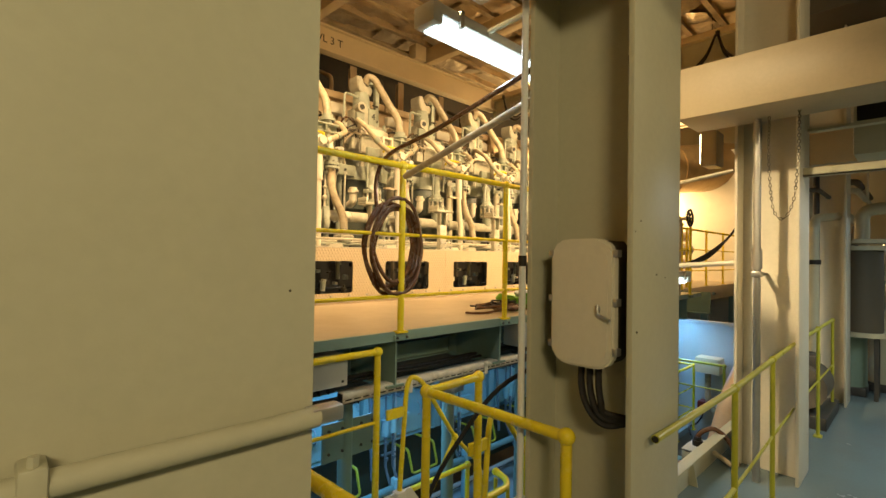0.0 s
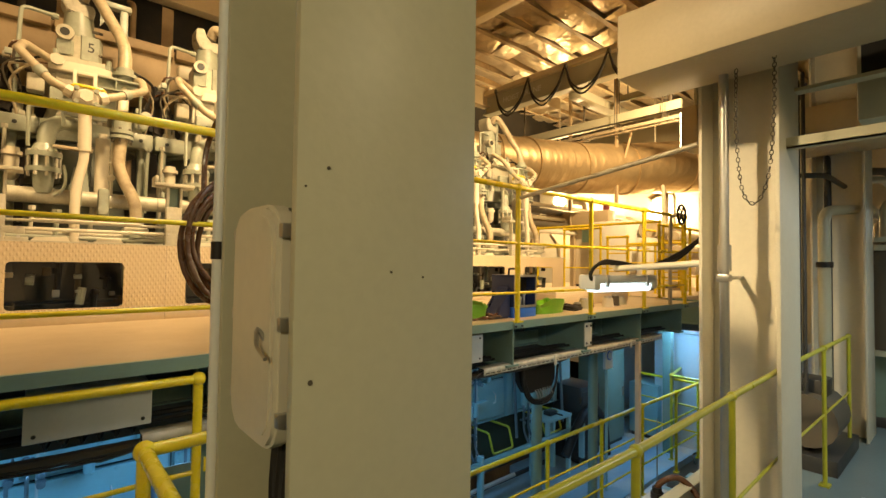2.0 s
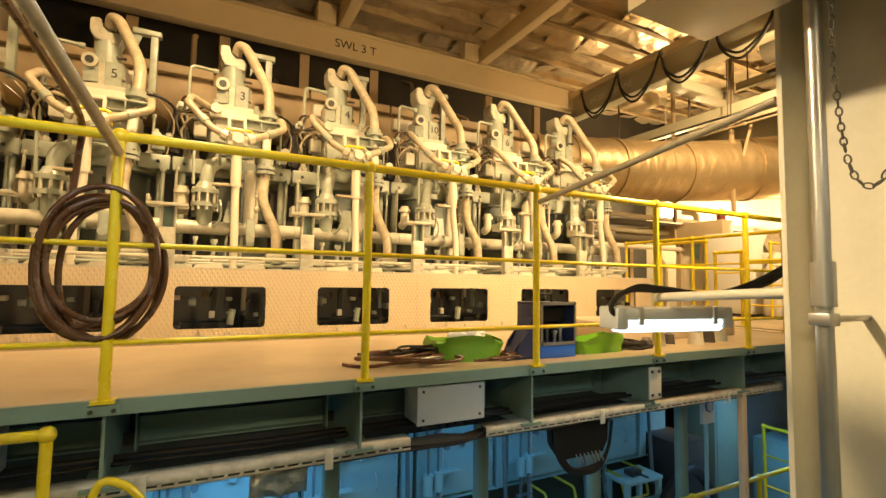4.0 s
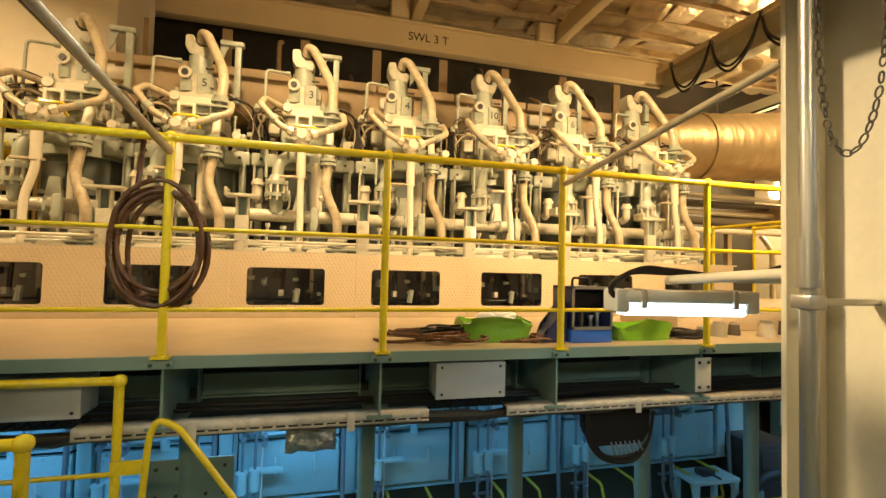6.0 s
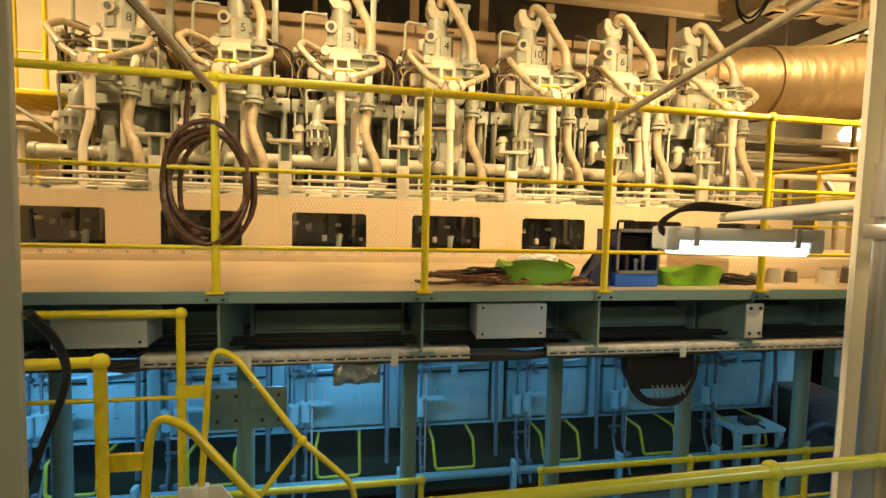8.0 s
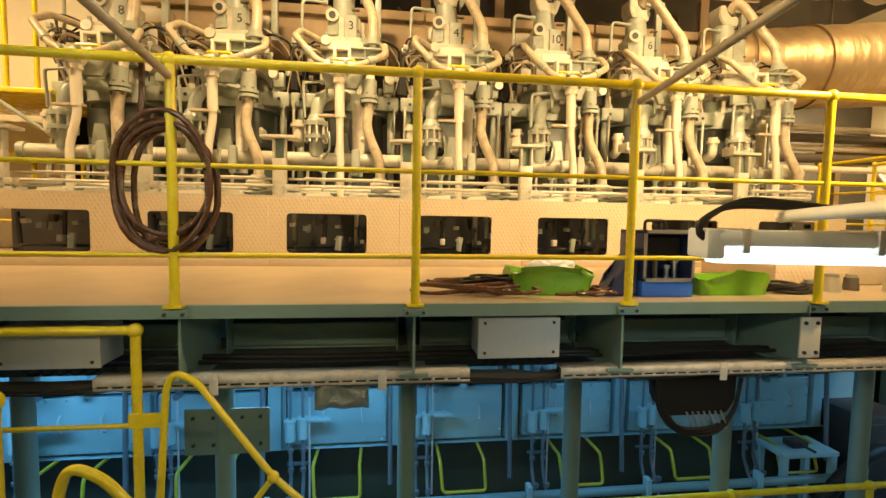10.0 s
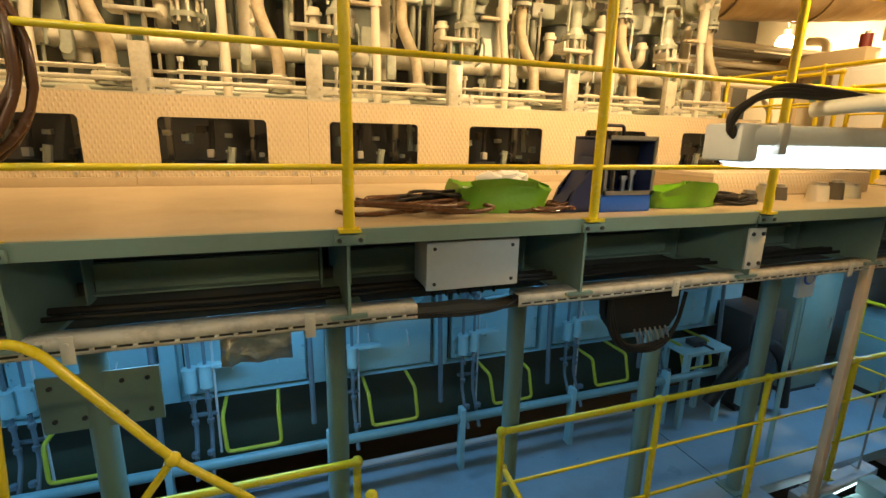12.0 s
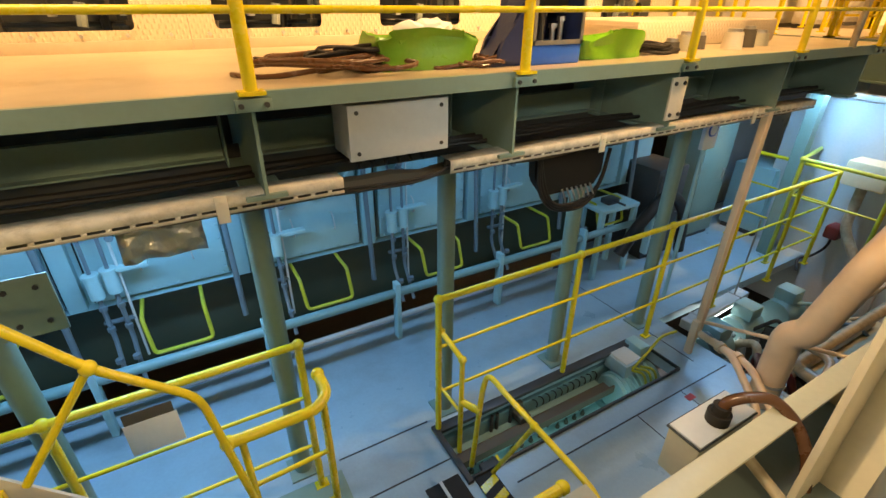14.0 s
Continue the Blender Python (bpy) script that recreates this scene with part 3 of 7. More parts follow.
# ---------------------------------------------------------------- engine: cylinder tops
def cylinder_unit(at):
    u = thing("engine_cylinder", "cream engine cylinder top with exhaust valve, hydraulic pipes and flanges", "engine cylinder", at, "engine cylinders")
    P = lambda name, bm, mat=HEAD, label="": part(name, bm, mat, u, label)
    rnd = random.Random(5)
    # liner jacket, cover ring with lugs, studs and tie rods
    bm = B(); rod(bm, (0, 1.2, -0.6), (0, 1.2, 0.86), 0.36, 28); P("liner_jacket", bm, JACKET)
    for z in (0.12, 0.5):
        bm = B(); rod(bm, (0, 1.2, z), (0, 1.2, z + 0.05), 0.385, 28); P("jacket_ring", bm, JACKET)
    bm = B(); rod(bm, (0, 1.2, 0.86), (0, 1.2, 1.03), 0.43, 28); P("cylinder_cover", bm, PALE)
    for sx in (-1, 1):
        bm = B(); box(bm, (min(sx * 0.27, sx * 0.515), 0.80, 0.885), (max(sx * 0.27, sx * 0.515), 1.0, 1.02), 0.014); P("lug", bm, PALE)
        bm = B(); rod(bm, (sx * 0.42, 0.795, 0.955), (sx * 0.42, 0.81, 0.955), 0.016, 10); P("bolt_hole", bm, DARK)
        bm = B(); rod(bm, (sx * 0.44, 0.9, -0.02), (sx * 0.44, 0.9, 0.885), 0.034, 12); P("tie_rod", bm, PALE)
        bm = B(); rod(bm, (sx * 0.40, 0.9, 1.02), (sx * 0.40, 0.9, 1.07), 0.045, 6); rod(bm, (sx * 0.40, 0.9, 1.07), (sx * 0.40, 0.9, 1.16), 0.026, 10); P("stud", bm)
    for i in range(8):
        a = radians(22.5 + 45 * i)
        q = (0.36 * math.cos(a), 1.2 + 0.36 * math.sin(a))
        bm = B(); rod(bm, (*q, 1.03), (*q, 1.09), 0.038, 6); rod(bm, (*q, 1.09), (*q, 1.16), 0.022, 10); P("stud", bm)
    # exhaust valve: cone, housing, stepped foot plate
    bm = B(); rod(bm, (0, 1.15, 1.03), (0, 1.15, 1.26), 0.27, 20, 0.21); P("valve_cone", bm, PALE)
    bm = B(); prism(bm, [(-0.20, 0.82), (0.19, 0.80), (0.25, 0.95), (0.23, 1.38), (-0.22, 1.38), (-0.26, 0.98)], "z", 1.20, 1.43); bmesh.ops.bevel(bm, geom=bm.edges[:], offset=0.018, segments=2, affect="EDGES"); P("valve_housing", bm)
    bm = B(); prism(bm, [(-0.235, 0.78), (0.10, 0.74), (0.215, 0.80), (0.23, 1.3), (-0.22, 1.32)], "z", 1.43, 1.515); bmesh.ops.bevel(bm, geom=bm.edges[:], offset=0.008, segments=2, affect="EDGES"); P("flange_plate", bm, CREAM)
    bm = B(); prism(bm, [(-0.19, 0.84), (0.14, 0.82), (0.18, 1.24), (-0.17, 1.26)], "z", 1.515, 1.575); P("flange_step", bm)
    for q in ((-0.19, 0.83), (0.17, 0.83), (0.19, 1.05), (-0.19, 1.08)):
        bm = B(); rod(bm, (*q, 1.515), (*q, 1.565), 0.034, 6); rod(bm, (*q, 1.565), (*q, 1.61), 0.019, 8); P("nut", bm, PALE)
    # actuator: square body with the numbered face, port boss, round neck, forked head
    bm = B(); prism(bm, [(-0.185, 0.99), (-0.11, 0.92), (0.09, 0.91), (0.13, 0.96), (0.13, 1.16), (0.06, 1.22), (-0.13, 1.22), (-0.185, 1.15)], "z", 1.575, 1.80); P("actuator_body", bm)
    bm = B(); prism(bm, [(-0.02, 0.897), (0.095, 0.897), (0.115, 0.925), (-0.03, 0.925)], "z", 1.60, 1.81); P("number_face", bm, PALE)
    bm = B(); prism(bm, [(-0.185, 0.93), (-0.09, 0.90), (-0.06, 0.93), (-0.06, 1.1), (-0.17, 1.1)], "z", 1.62, 1.74); P("side_block", bm, PALE)
    bm = B(); rod(bm, (-0.135, 0.885, 1.80), (-0.125, 1.02, 1.80), 0.062, 18); boss = P("port_boss", bm)
    bm = B(); rod(bm, (-0.136, 0.879, 1.80), (-0.135, 0.888, 1.80), 0.034, 14); part("port", bm, DARK, boss)
    bm = B(); rod(bm, (-0.03, 1.06, 1.80), (-0.04, 1.06, 2.03), 0.118, 18, 0.103); P("actuator_neck", bm, PALE)
    bm = B(); prism(bm, [(-0.165, 2.215), (-0.165, 2.10), (-0.12, 2.02), (0.05, 1.99), (0.075, 2.08), (0.04, 2.12), (-0.03, 2.09), (-0.08, 2.14), (-0.09, 2.225)], "y", 0.96, 1.16); bmesh.ops.bevel(bm, geom=bm.edges[:], offset=0.01, segments=2, affect="EDGES"); P("actuator_head", bm)
    bm = B(); rod(bm, (-0.05, 1.04, 2.10), (-0.02, 1.0, 2.16), 0.06, 14); P("pipe_nut", bm, DARKBROWN)
    for z in (1.66, 1.86):
        bm = B(); box(bm, (0.05, 0.90, z), (0.125, 0.93, z + 0.014)); P("seam", bm, DARKBROWN)
    # davit arm behind the pipe
    bm = B(); box(bm, (0.12, 1.16, 2.245), (0.36, 1.24, 2.30), 0.01); box(bm, (0.27, 1.17, 1.62), (0.335, 1.23, 2.245), 0.008); P("davit_arm", bm, PALE)
    bm = B(); prism(bm, [(0.12, 2.245), (0.12, 2.05), (0.16, 2.12), (0.20, 2.245)], "y", 1.19, 1.21); P("davit_gusset", bm, PALE)
    # heavy hydraulic pipe, its collar and the straight length down to the joint
    bm = B(); tube(bm, bent([(-0.03, 1.03, 2.12), (-0.005, 0.94, 2.24), (0.06, 0.90, 2.20), (0.235, 0.76, 1.83), (0.272, 0.66, 1.68), (0.265, 0.61, 1.46)], 0.10), 0.047, 16); P("hydraulic_pipe", bm, PIPE)
    bm = B(); rod(bm, (0.264, 0.61, 1.425), (0.264, 0.61, 1.455), 0.088, 18); rod(bm, (0.264, 0.61, 1.455), (0.264, 0.61, 1.50), 0.062, 16); rod(bm, (0.263, 0.61, 1.36), (0.263, 0.61, 1.425), 0.055, 16); P("pipe_collar", bm, PALE)
    bm = B(); tube(bm, [(0.263, 0.61, 1.38), (0.252, 0.54, 1.2), (0.245, 0.49, 1.04)], 0.037, 14); P("riser_pipe", bm, CREAM)
    bm = B()
    rod(bm, (0.24, 0.46, 0.94), (0.24, 0.46, 1.07), 0.066, 18); rod(bm, (0.24, 0.46, 0.905), (0.24, 0.46, 0.935), 0.082, 18)
    rod(bm, (0.24, 0.46, 0.865), (0.24, 0.46, 0.892), 0.082, 18)
    collar = P("joint_collar", bm, PALE)
    for i in range(6):
        a = radians(60 * i + 15)
        q = (0.24 + 0.068 * math.cos(a), 0.46 + 0.068 * math.sin(a))
        bm = B(); rod(bm, (*q, 0.835), (*q, 0.95), 0.010, 6); part("bolt", bm, DARKBROWN, collar)
    bm = B(); tube(bm, curve_points([(0.24, 0.46, 0.87), (0.228, 0.44, 0.74), (0.225, 0.42, 0.64), (0.26, 0.40, 0.52), (0.325, 0.37, 0.37), (0.345, 0.36, 0.25), (0.34, 0.35, 0.1)]), 0.044, 16); P("drain_pipe", bm, PIPE)
    bm = B(); box(bm, (0.255, 0.27, 0.105), (0.425, 0.43, 0.14), 0.012); rod(bm, (0.34, 0.35, 0.14), (0.34, 0.35, 0.19), 0.06, 14); P("pipe_flange", bm)
    bm = B(); rod(bm, (0.34, 0.35, 0.0), (0.34, 0.35, 0.105), 0.055, 14); rod(bm, (0.34, 0.35, 0.06), (0.34, 0.35, 0.08), 0.078, 16); P("pipe_foot", bm, PALE)
    for sx in (-1, 1):
        bm = B(); rod(bm, (0.34 + sx * 0.066, 0.29, 0.075), (0.34 + sx * 0.066, 0.29, 0.165), 0.011, 6); P("bolt", bm, STEEL)
    # fuel pipe sleeve, clamp and cast Y-branch
    bm = B(); rod(bm, (-0.006, 0.3, 0.70), (-0.01, 0.3, 1.0), 0.042, 16); P("pipe_sleeve", bm, CREAM)
    bm = B(); box(bm, (-0.19, 0.285, 0.70), (0.045, 0.34, 0.722), 0.004); P("clamp", bm, PIPE)
    bm = B(); ball(bm, (-0.01, 0.3, 1.09), 0.083, 14, 10); rod(bm, (-0.01, 0.3, 0.99), (-0.01, 0.3, 1.03), 0.058, 8); rod(bm, (-0.01, 0.205, 1.10), (-0.01, 0.25, 1.10), 0.045, 6); P("pipe_block", bm, CREAM)
    for q in ((-0.07, 1.15), (0.05, 1.15), (-0.07, 1.05), (0.05, 1.05)):
        bm = B(); rod(bm, (q[0], 0.205, q[1]), (q[0], 0.25, q[1]), 0.017, 6); P("bolt", bm, PALE)
    for pts in ([(-0.03, 0.30, 1.10), (-0.22, 0.34, 1.20), (-0.40, 0.42, 1.41), (-0.38, 0.62, 1.53), (-0.18, 0.84, 1.50)],
                [(0.02, 0.30, 1.10), (0.20, 0.34, 1.18), (0.385, 0.42, 1.29), (0.375, 0.54, 1.41), (0.22, 0.80, 1.40)]):
        bm = B(); tube(bm, bent(pts, 0.04), 0.030, 14); P("branch_pipe", bm, PIPE)
        w = Vector(pts[2]) - Vector(pts[1])
        bm = B(); rod(bm, Vector(pts[1]) + w * 0.18, Vector(pts[1]) + w * 0.40, 0.039, 14); P("pipe_sleeve", bm, PALE)
        bm = B(); w = (Vector(pts[1]) - Vector(pts[0])).normalized(); rod(bm, Vector(pts[0]) + w * 0.06, Vector(pts[0]) + w * 0.11, 0.047, 8); P("union_nut", bm, CREAM)
        bm = B(); rod(bm, Vector(pts[-1]) + Vector((0, -0.09, 0.01)), Vector(pts[-1]) + Vector((0, -0.01, 0)), 0.05, 8); P("union_nut", bm)
    # bracket frame with its channel and the yellow lifting handle
    bm = B()
    for lo, hi in (((-0.085, 0.5, 1.13), (-0.06, 0.56, 1.37)), ((0.045, 0.5, 1.13), (0.07, 0.56, 1.37)), ((-0.06, 0.5, 1.345), (0.045, 0.56, 1.37)), ((-0.06, 0.5, 1.13), (0.045, 0.56, 1.155))):
        box(bm, lo, hi, 0.003)
    P("bracket_frame", bm, CREAM)
    bm = B()
    for lo, hi in (((0.07, 0.5, 1.36), (0.35, 0.56, 1.375)), ((0.07, 0.552, 1.285), (0.35, 0.56, 1.36)), ((0.07, 0.5, 1.27), (0.35, 0.56, 1.285)), ((0.19, 0.5, 1.285), (0.20, 0.552, 1.36))):
        box(bm, lo, hi, 0.002)
    P("bracket_channel", bm, PALE)
    bm = B(); box(bm, (-0.045, 0.57, 1.16), (0.04, 0.60, 1.34), 0.005); P("latch_block", bm)
    bm = B(); box(bm, (-0.22, 0.62, 1.07), (0.21, 0.68, 1.24), 0.012); P("back_plate", bm, PALE)
    bm = B(); prism(bm, [(-0.13, 0.98), (0.13, 0.98), (0.18, 1.10), (-0.18, 1.10)], "y", 0.40, 0.46); P("saddle", bm, PALE)
    bm = B(); tube(bm, bent([(-0.09, 0.49, 1.17), (-0.09, 0.42, 1.23), (0.115, 0.42, 1.23), (0.115, 0.42, 1.16), (0.115, 0.49, 1.14)], 0.025, 3), 0.013, 8); P("handle", bm, YELLOW, "yellow handle")
    # elbow valve with its bolted basket flange down to the header
    bm = B(); tube(bm, bent([(0.02, 0.78, 0.98), (-0.14, 0.60, 0.97), (-0.225, 0.52, 0.88), (-0.235, 0.5, 0.66)], 0.12), 0.056, 16); P("elbow", bm, PALE)
    bm = B(); rod(bm, (-0.235, 0.5, 0.65), (-0.235, 0.5, 0.685), 0.108, 20); rod(bm, (-0.235, 0.5, 0.685), (-0.235, 0.5, 0.75), 0.09, 18, 0.06); P("pipe_flange", bm, PALE)
    bm = B(); rod(bm, (-0.235, 0.5, 0.535), (-0.235, 0.5, 0.57), 0.108, 20); rod(bm, (-0.235, 0.5, 0.57), (-0.235, 0.5, 0.65), 0.066, 16); flange = P("pipe_flange", bm, PALE)
    for i in range(9):
        a = radians(40 * i)
        q = (-0.235 + 0.093 * math.cos(a), 0.5 + 0.093 * math.sin(a))
        bm = B(); rod(bm, (*q, 0.505), (*q, 0.70), 0.013, 6); part("bolt", bm, HEAD, flange)
    bm = B(); rod(bm, (-0.235, 0.5, 0.38), (-0.235, 0.5, 0.535), 0.055, 16, 0.068); P("reducer", bm, PALE)
    bm = B(); tube(bm, bent([(-0.33, 0.47, 0.72), (-0.335, 0.45, 1.02), (-0.14, 0.45, 1.04), (-0.13, 0.45, 0.9)], 0.03), 0.013, 8); P("bypass_pipe", bm, PALE)
    bm = B(); tube(bm, bent([(-0.12, 0.47, 0.60), (-0.105, 0.42, 0.52), (-0.11, 0.42, 0.42), (-0.17, 0.46, 0.36)], 0.04), 0.011, 8); P("bypass_pipe", bm, PALE)
    # T bracket at the guard
    bm = B(); box(bm, (-0.62, 0.06, 0.47), (-0.34, 0.22, 0.495), 0.004); box(bm, (-0.62, 0.06, 0.495), (-0.598, 0.22, 0.545), 0.004); P("bracket_shelf", bm)
    bm = B()
    for lo, hi in (((-0.53, 0.1, 0.0), (-0.42, 0.16, 0.31)), ((-0.53, 0.1, 0.31), (-0.512, 0.16, 0.47)), ((-0.438, 0.1, 0.31), (-0.42, 0.16, 0.47)), ((-0.42, 0.1, 0.0), (-0.30, 0.16, 0.03)), ((-0.53, 0.1, 0.05), (-0.32, 0.112, 0.10))):
        box(bm, lo, hi, 0.003)
    P("bracket_post", bm)
    bm = B(); box(bm, (-0.512, 0.15, 0.31), (-0.438, 0.158, 0.47), 0.001); P("bracket_web", bm, BEAMG)
    for z in (0.03, 0.09):
        for dx in (-0.51, -0.44, -0.35):
            bm = B(); rod(bm, (dx, 0.085, z), (dx, 0.1, z), 0.011, 6); P("bolt", bm, STEEL)
    # fuel pump barrel, valve block, small standing pipes and gauges
    bm = B(); rod(bm, (0.13, 0.62, 0.22), (0.13, 0.62, 0.88), 0.05, 16); rod(bm, (0.13, 0.62, 0.88), (0.13, 0.62, 0.92), 0.03, 10); P("pump_barrel", bm, CREAM)
    bm = B(); box(bm, (-0.14, 0.64, 0.50), (0.06, 0.82, 0.76), 0.02); P("pump_block", bm, JACKET)
    bm = B(); prism(bm, [(-0.10, 0.35), (0.06, 0.35), (0.03, 0.62), (-0.05, 0.62)], "y", 0.60, 0.66); P("pump_bracket", bm, PALE)
    bm = B(); rod(bm, (0.185, 0.5, 0.30), (0.185, 0.5, 0.84), 0.012, 8); ball(bm, (0.185, 0.5, 0.55), 0.028); ball(bm, (0.185, 0.5, 0.66), 0.022); P("gauge_pipe", bm, CREAM)
    bm = B(); box(bm, (0.09, 0.34, 0.20), (0.165, 0.40, 0.44), 0.02); rod(bm, (0.127, 0.33, 0.27), (0.127, 0.34, 0.27), 0.035, 12); P("solenoid_block", bm, PALE)
    bm = B(); tube(bm, bent([(-0.42, 0.62, 0.72), (-0.42, 0.62, 0.55), (-0.42, 0.70, 0.52)], 0.03), 0.045, 12); rod(bm, (-0.42, 0.62, 0.66), (-0.42, 0.62, 0.69), 0.062, 14); P("drain_cock", bm, CREAM)
    for x0, y0, z0, z1, r2 in ((-0.48, 0.72, 0.2, 0.88, 0.012), (0.46, 0.76, 0.3, 0.86, 0.014), (0.38, 0.66, 1.02, 1.30, 0.010), (-0.06, 0.5, 0.1, 0.30, 0.011), (-0.3, 0.38, 0.03, 0.24, 0.013), (0.06, 0.55, 0.08, 0.33, 0.016), (-0.16, 0.36, 0.0, 0.22, 0.018)):
        bm = B(); rod(bm, (x0, y0, z0), (x0 + 0.01, y0, z1), r2, 8); rod(bm, (x0 + 0.01, y0, z1), (x0 + 0.01, y0, z1 + 0.03), r2 * 1.8, 6); P("small_pipe", bm, (HEAD, PALE)[int(z1 * 50) % 2])
    for x0, x1, y0 in ((-0.30, -0.07, 0.22), (0.06, 0.25, 0.2), (-0.03, 0.05, 0.40)):
        bm = B(); prism(bm, [(x0, 0.0), (x1, 0.0), (x1 - 0.02, 0.045), (x0 + 0.03, 0.035)], "y", y0, y0 + 0.22); P("base_cover", bm, CREAM)
    bm = B(); rod(bm, (-0.29, 0.2, 0.16), (0.36, 0.2, 0.16), 0.008, 8); P("rack_link", bm, CREAM)
    # hook pipe, terminal boxes and tangled hoses beside the valve
    bm = B(); tube(bm, bent([(-0.43, 0.86, 1.20), (-0.41, 0.86, 1.91), (-0.19, 0.92, 1.92)], 0.05), 0.015, 10); P("vent_pipe", bm, PALE)
    bm = B(); rod(bm, (-0.22, 0.92, 1.92), (-0.18, 0.925, 1.92), 0.026, 8); P("union_nut", bm, PALE)
    bm = B(); box(bm, (-0.36, 0.76, 1.22), (-0.25, 0.88, 1.36), 0.015); P("terminal_block", bm)
    bm = B(); box(bm, (0.36, 0.80, 1.06), (0.47, 0.92, 1.20), 0.015); P("terminal_block", bm, PALE)
    bm = B(); rod(bm, (0.42, 0.66, 1.13), (0.42, 0.56, 1.12), 0.04, 12); P("solenoid", bm, CREAM)
    bm = B(); prism(bm, [(-0.54, 1.06), (-0.44, 1.02), (-0.39, 1.22), (-0.42, 1.44), (-0.50, 1.56), (-0.55, 1.40)], "y", 0.92, 1.06); bmesh.ops.bevel(bm, geom=bm.edges[:], offset=0.03, segments=2, affect="EDGES"); P("lagged_hose", bm, RUBBER, "black lagged hose")
    for i in range(12):
        sx = -1 if i % 3 else 1
        x0, z0 = sx * rnd.uniform(0.26, 0.42), rnd.uniform(1.38, 1.62)
        x1, z1 = sx * rnd.uniform(0.44, 0.54), rnd.uniform(0.98, 1.3)
        y0 = rnd.uniform(0.72, 0.95)
        bm = B(); tube(bm, curve_points([(sx * 0.2, 0.9, z0 - 0.04), (x0, y0 - 0.05, z0), (x1, y0, (z0 + z1) / 2 + 0.06), (x1 - sx * 0.05, y0 + 0.05, z1)], 4), rnd.uniform(0.006, 0.013), 7); P("hose", bm, (RUBBER, HOSE, DARKBROWN, PIPE)[i % 4])
    for i in range(9):
        sx = -1 if i % 2 else 1
        q = Vector((sx * rnd.uniform(0.27, 0.5), rnd.uniform(0.74, 0.95), rnd.uniform(1.08, 1.5)))
        bm = B(); box(bm, q - Vector((0.025, 0.02, 0.02)), q + Vector((0.02, 0.02, 0.028)), 0.006); P("fitting", bm, (PALE, DARKBROWN, HEAD)[i % 3])
    # what shows in the window of the guard
    for i in range(13):
        dx, hh, yy = -0.46 + i * 0.075 + rnd.uniform(-0.03, 0.03), rnd.uniform(0.05, 0.26), 0.14 + rnd.random() * 0.35
        z0 = -0.56 if i % 2 else -0.42 + rnd.uniform(-0.08, 0.12)
        bm = B()
        rod(bm, (dx, yy, z0), (dx + rnd.uniform(-0.03, 0.03), yy, z0 + hh), rnd.uniform(0.008, 0.03), 8)
        rod(bm, (dx, yy, z0 + hh * 0.7), (dx, yy, z0 + hh * 0.85), rnd.uniform(0.02, 0.04), 8)
        P("rack_rod", bm, (DARK, DARKBROWN, PALE, DARK)[i % 4])
    for i in range(9):
        bm = B()
        dx, z0 = -0.44 + i * 0.105 + rnd.uniform(-0.04, 0.04), -0.28 + rnd.uniform(-0.16, 0.1)
        box(bm, (dx, 0.24, z0), (dx + 0.03 + 0.03 * rnd.random(), 0.3, z0 + 0.03 + 0.04 * rnd.random()), 0.006)
        P("rack_block", bm, (CREAM, PALE, DARKBROWN)[i % 3])
    bm = B(); tube(bm, [(-0.52, 0.4, -0.44), (0.52, 0.4, -0.44)], 0.014, 8); P("rack_pipe", bm, DARK)
    return u


UNITS = {}
for k in range(-2, 5):
    x = 2.62 + 1.045 * k
    UNITS[k] = cylinder_unit((x, 4.25, 1.65)) if k == -2 else copy_thing(UNITS[-2], pose(x, 4.25, 1.65))
# the fuel pipes, some of them with a jog below the clamp
for k, jog in ((-2, -0.075), (-1, -0.05), (0, 0.0), (1, 0.004), (2, 0.035), (3, 0.05), (4, 0.04)):
    bm = B()
    tube(bm, curve_points([(-0.006, 0.3, 0.71), (-0.006 + jog * 0.1, 0.3, 0.62), (-0.004 + jog * 0.8, 0.3, 0.42), (jog, 0.3, 0.30), (jog, 0.3, 0.14), (jog, 0.3, 0.0)], 5), 0.032, 14)
    part("fuel_pipe", bm, CREAM, UNITS[k])
for text, k in (("8", -2), ("5", -1), ("3", 0), ("4", 1), ("10", 2), ("6", 3)):
    num = new("cylinder_number")
    num.location = (2.62 + 1.045 * k + 0.045, 5.145, 3.36)
    tagged(num, "black painted number on the exhaust valve", "number")
    lettering(text, 0.115, FRONT, BLACKPAINT, num, "digit")

# pipes that run along the whole engine
hd = thing("cooling_header", "cream painted cooling header with flanged joints along the engine top", "pipe", (0.0, 4.77, 2.01))
for i in range(7):
    bm = B(); rod(bm, (1.045 * i, 0, 0), (1.045 * i + 1.04, 0, 0), 0.06, 18); part("pipe_length", bm, HEAD, hd)
    bm = B(); box(bm, (1.045 * i + 0.5, -0.062, -0.062), (1.045 * i + 0.53, 0.062, 0.062), 0.01); part("clamp", bm, PALE, hd)
bm = B(); rod(bm, (-0.06, 0, 0), (0.0, 0, 0), 0.072, 18); part("end_cap", bm, PALE, hd)
for y, z, r, nm, mt in ((4.42, 1.74, 0.014, "rack_shaft", HEAD), (4.46, 1.80, 0.011, "rack_shaft", HEAD), (4.62, 1.72, 0.02, "oil_pipe", HEAD), (4.55, 1.69, 0.016, "oil_pipe", PALE)):
    bm = B()
    tube(bm, [(0.1, y, z), (7.1, y, z)], r, 14)
    single(nm, bm, mt, "cream painted pipe running along the engine top", "pipe")
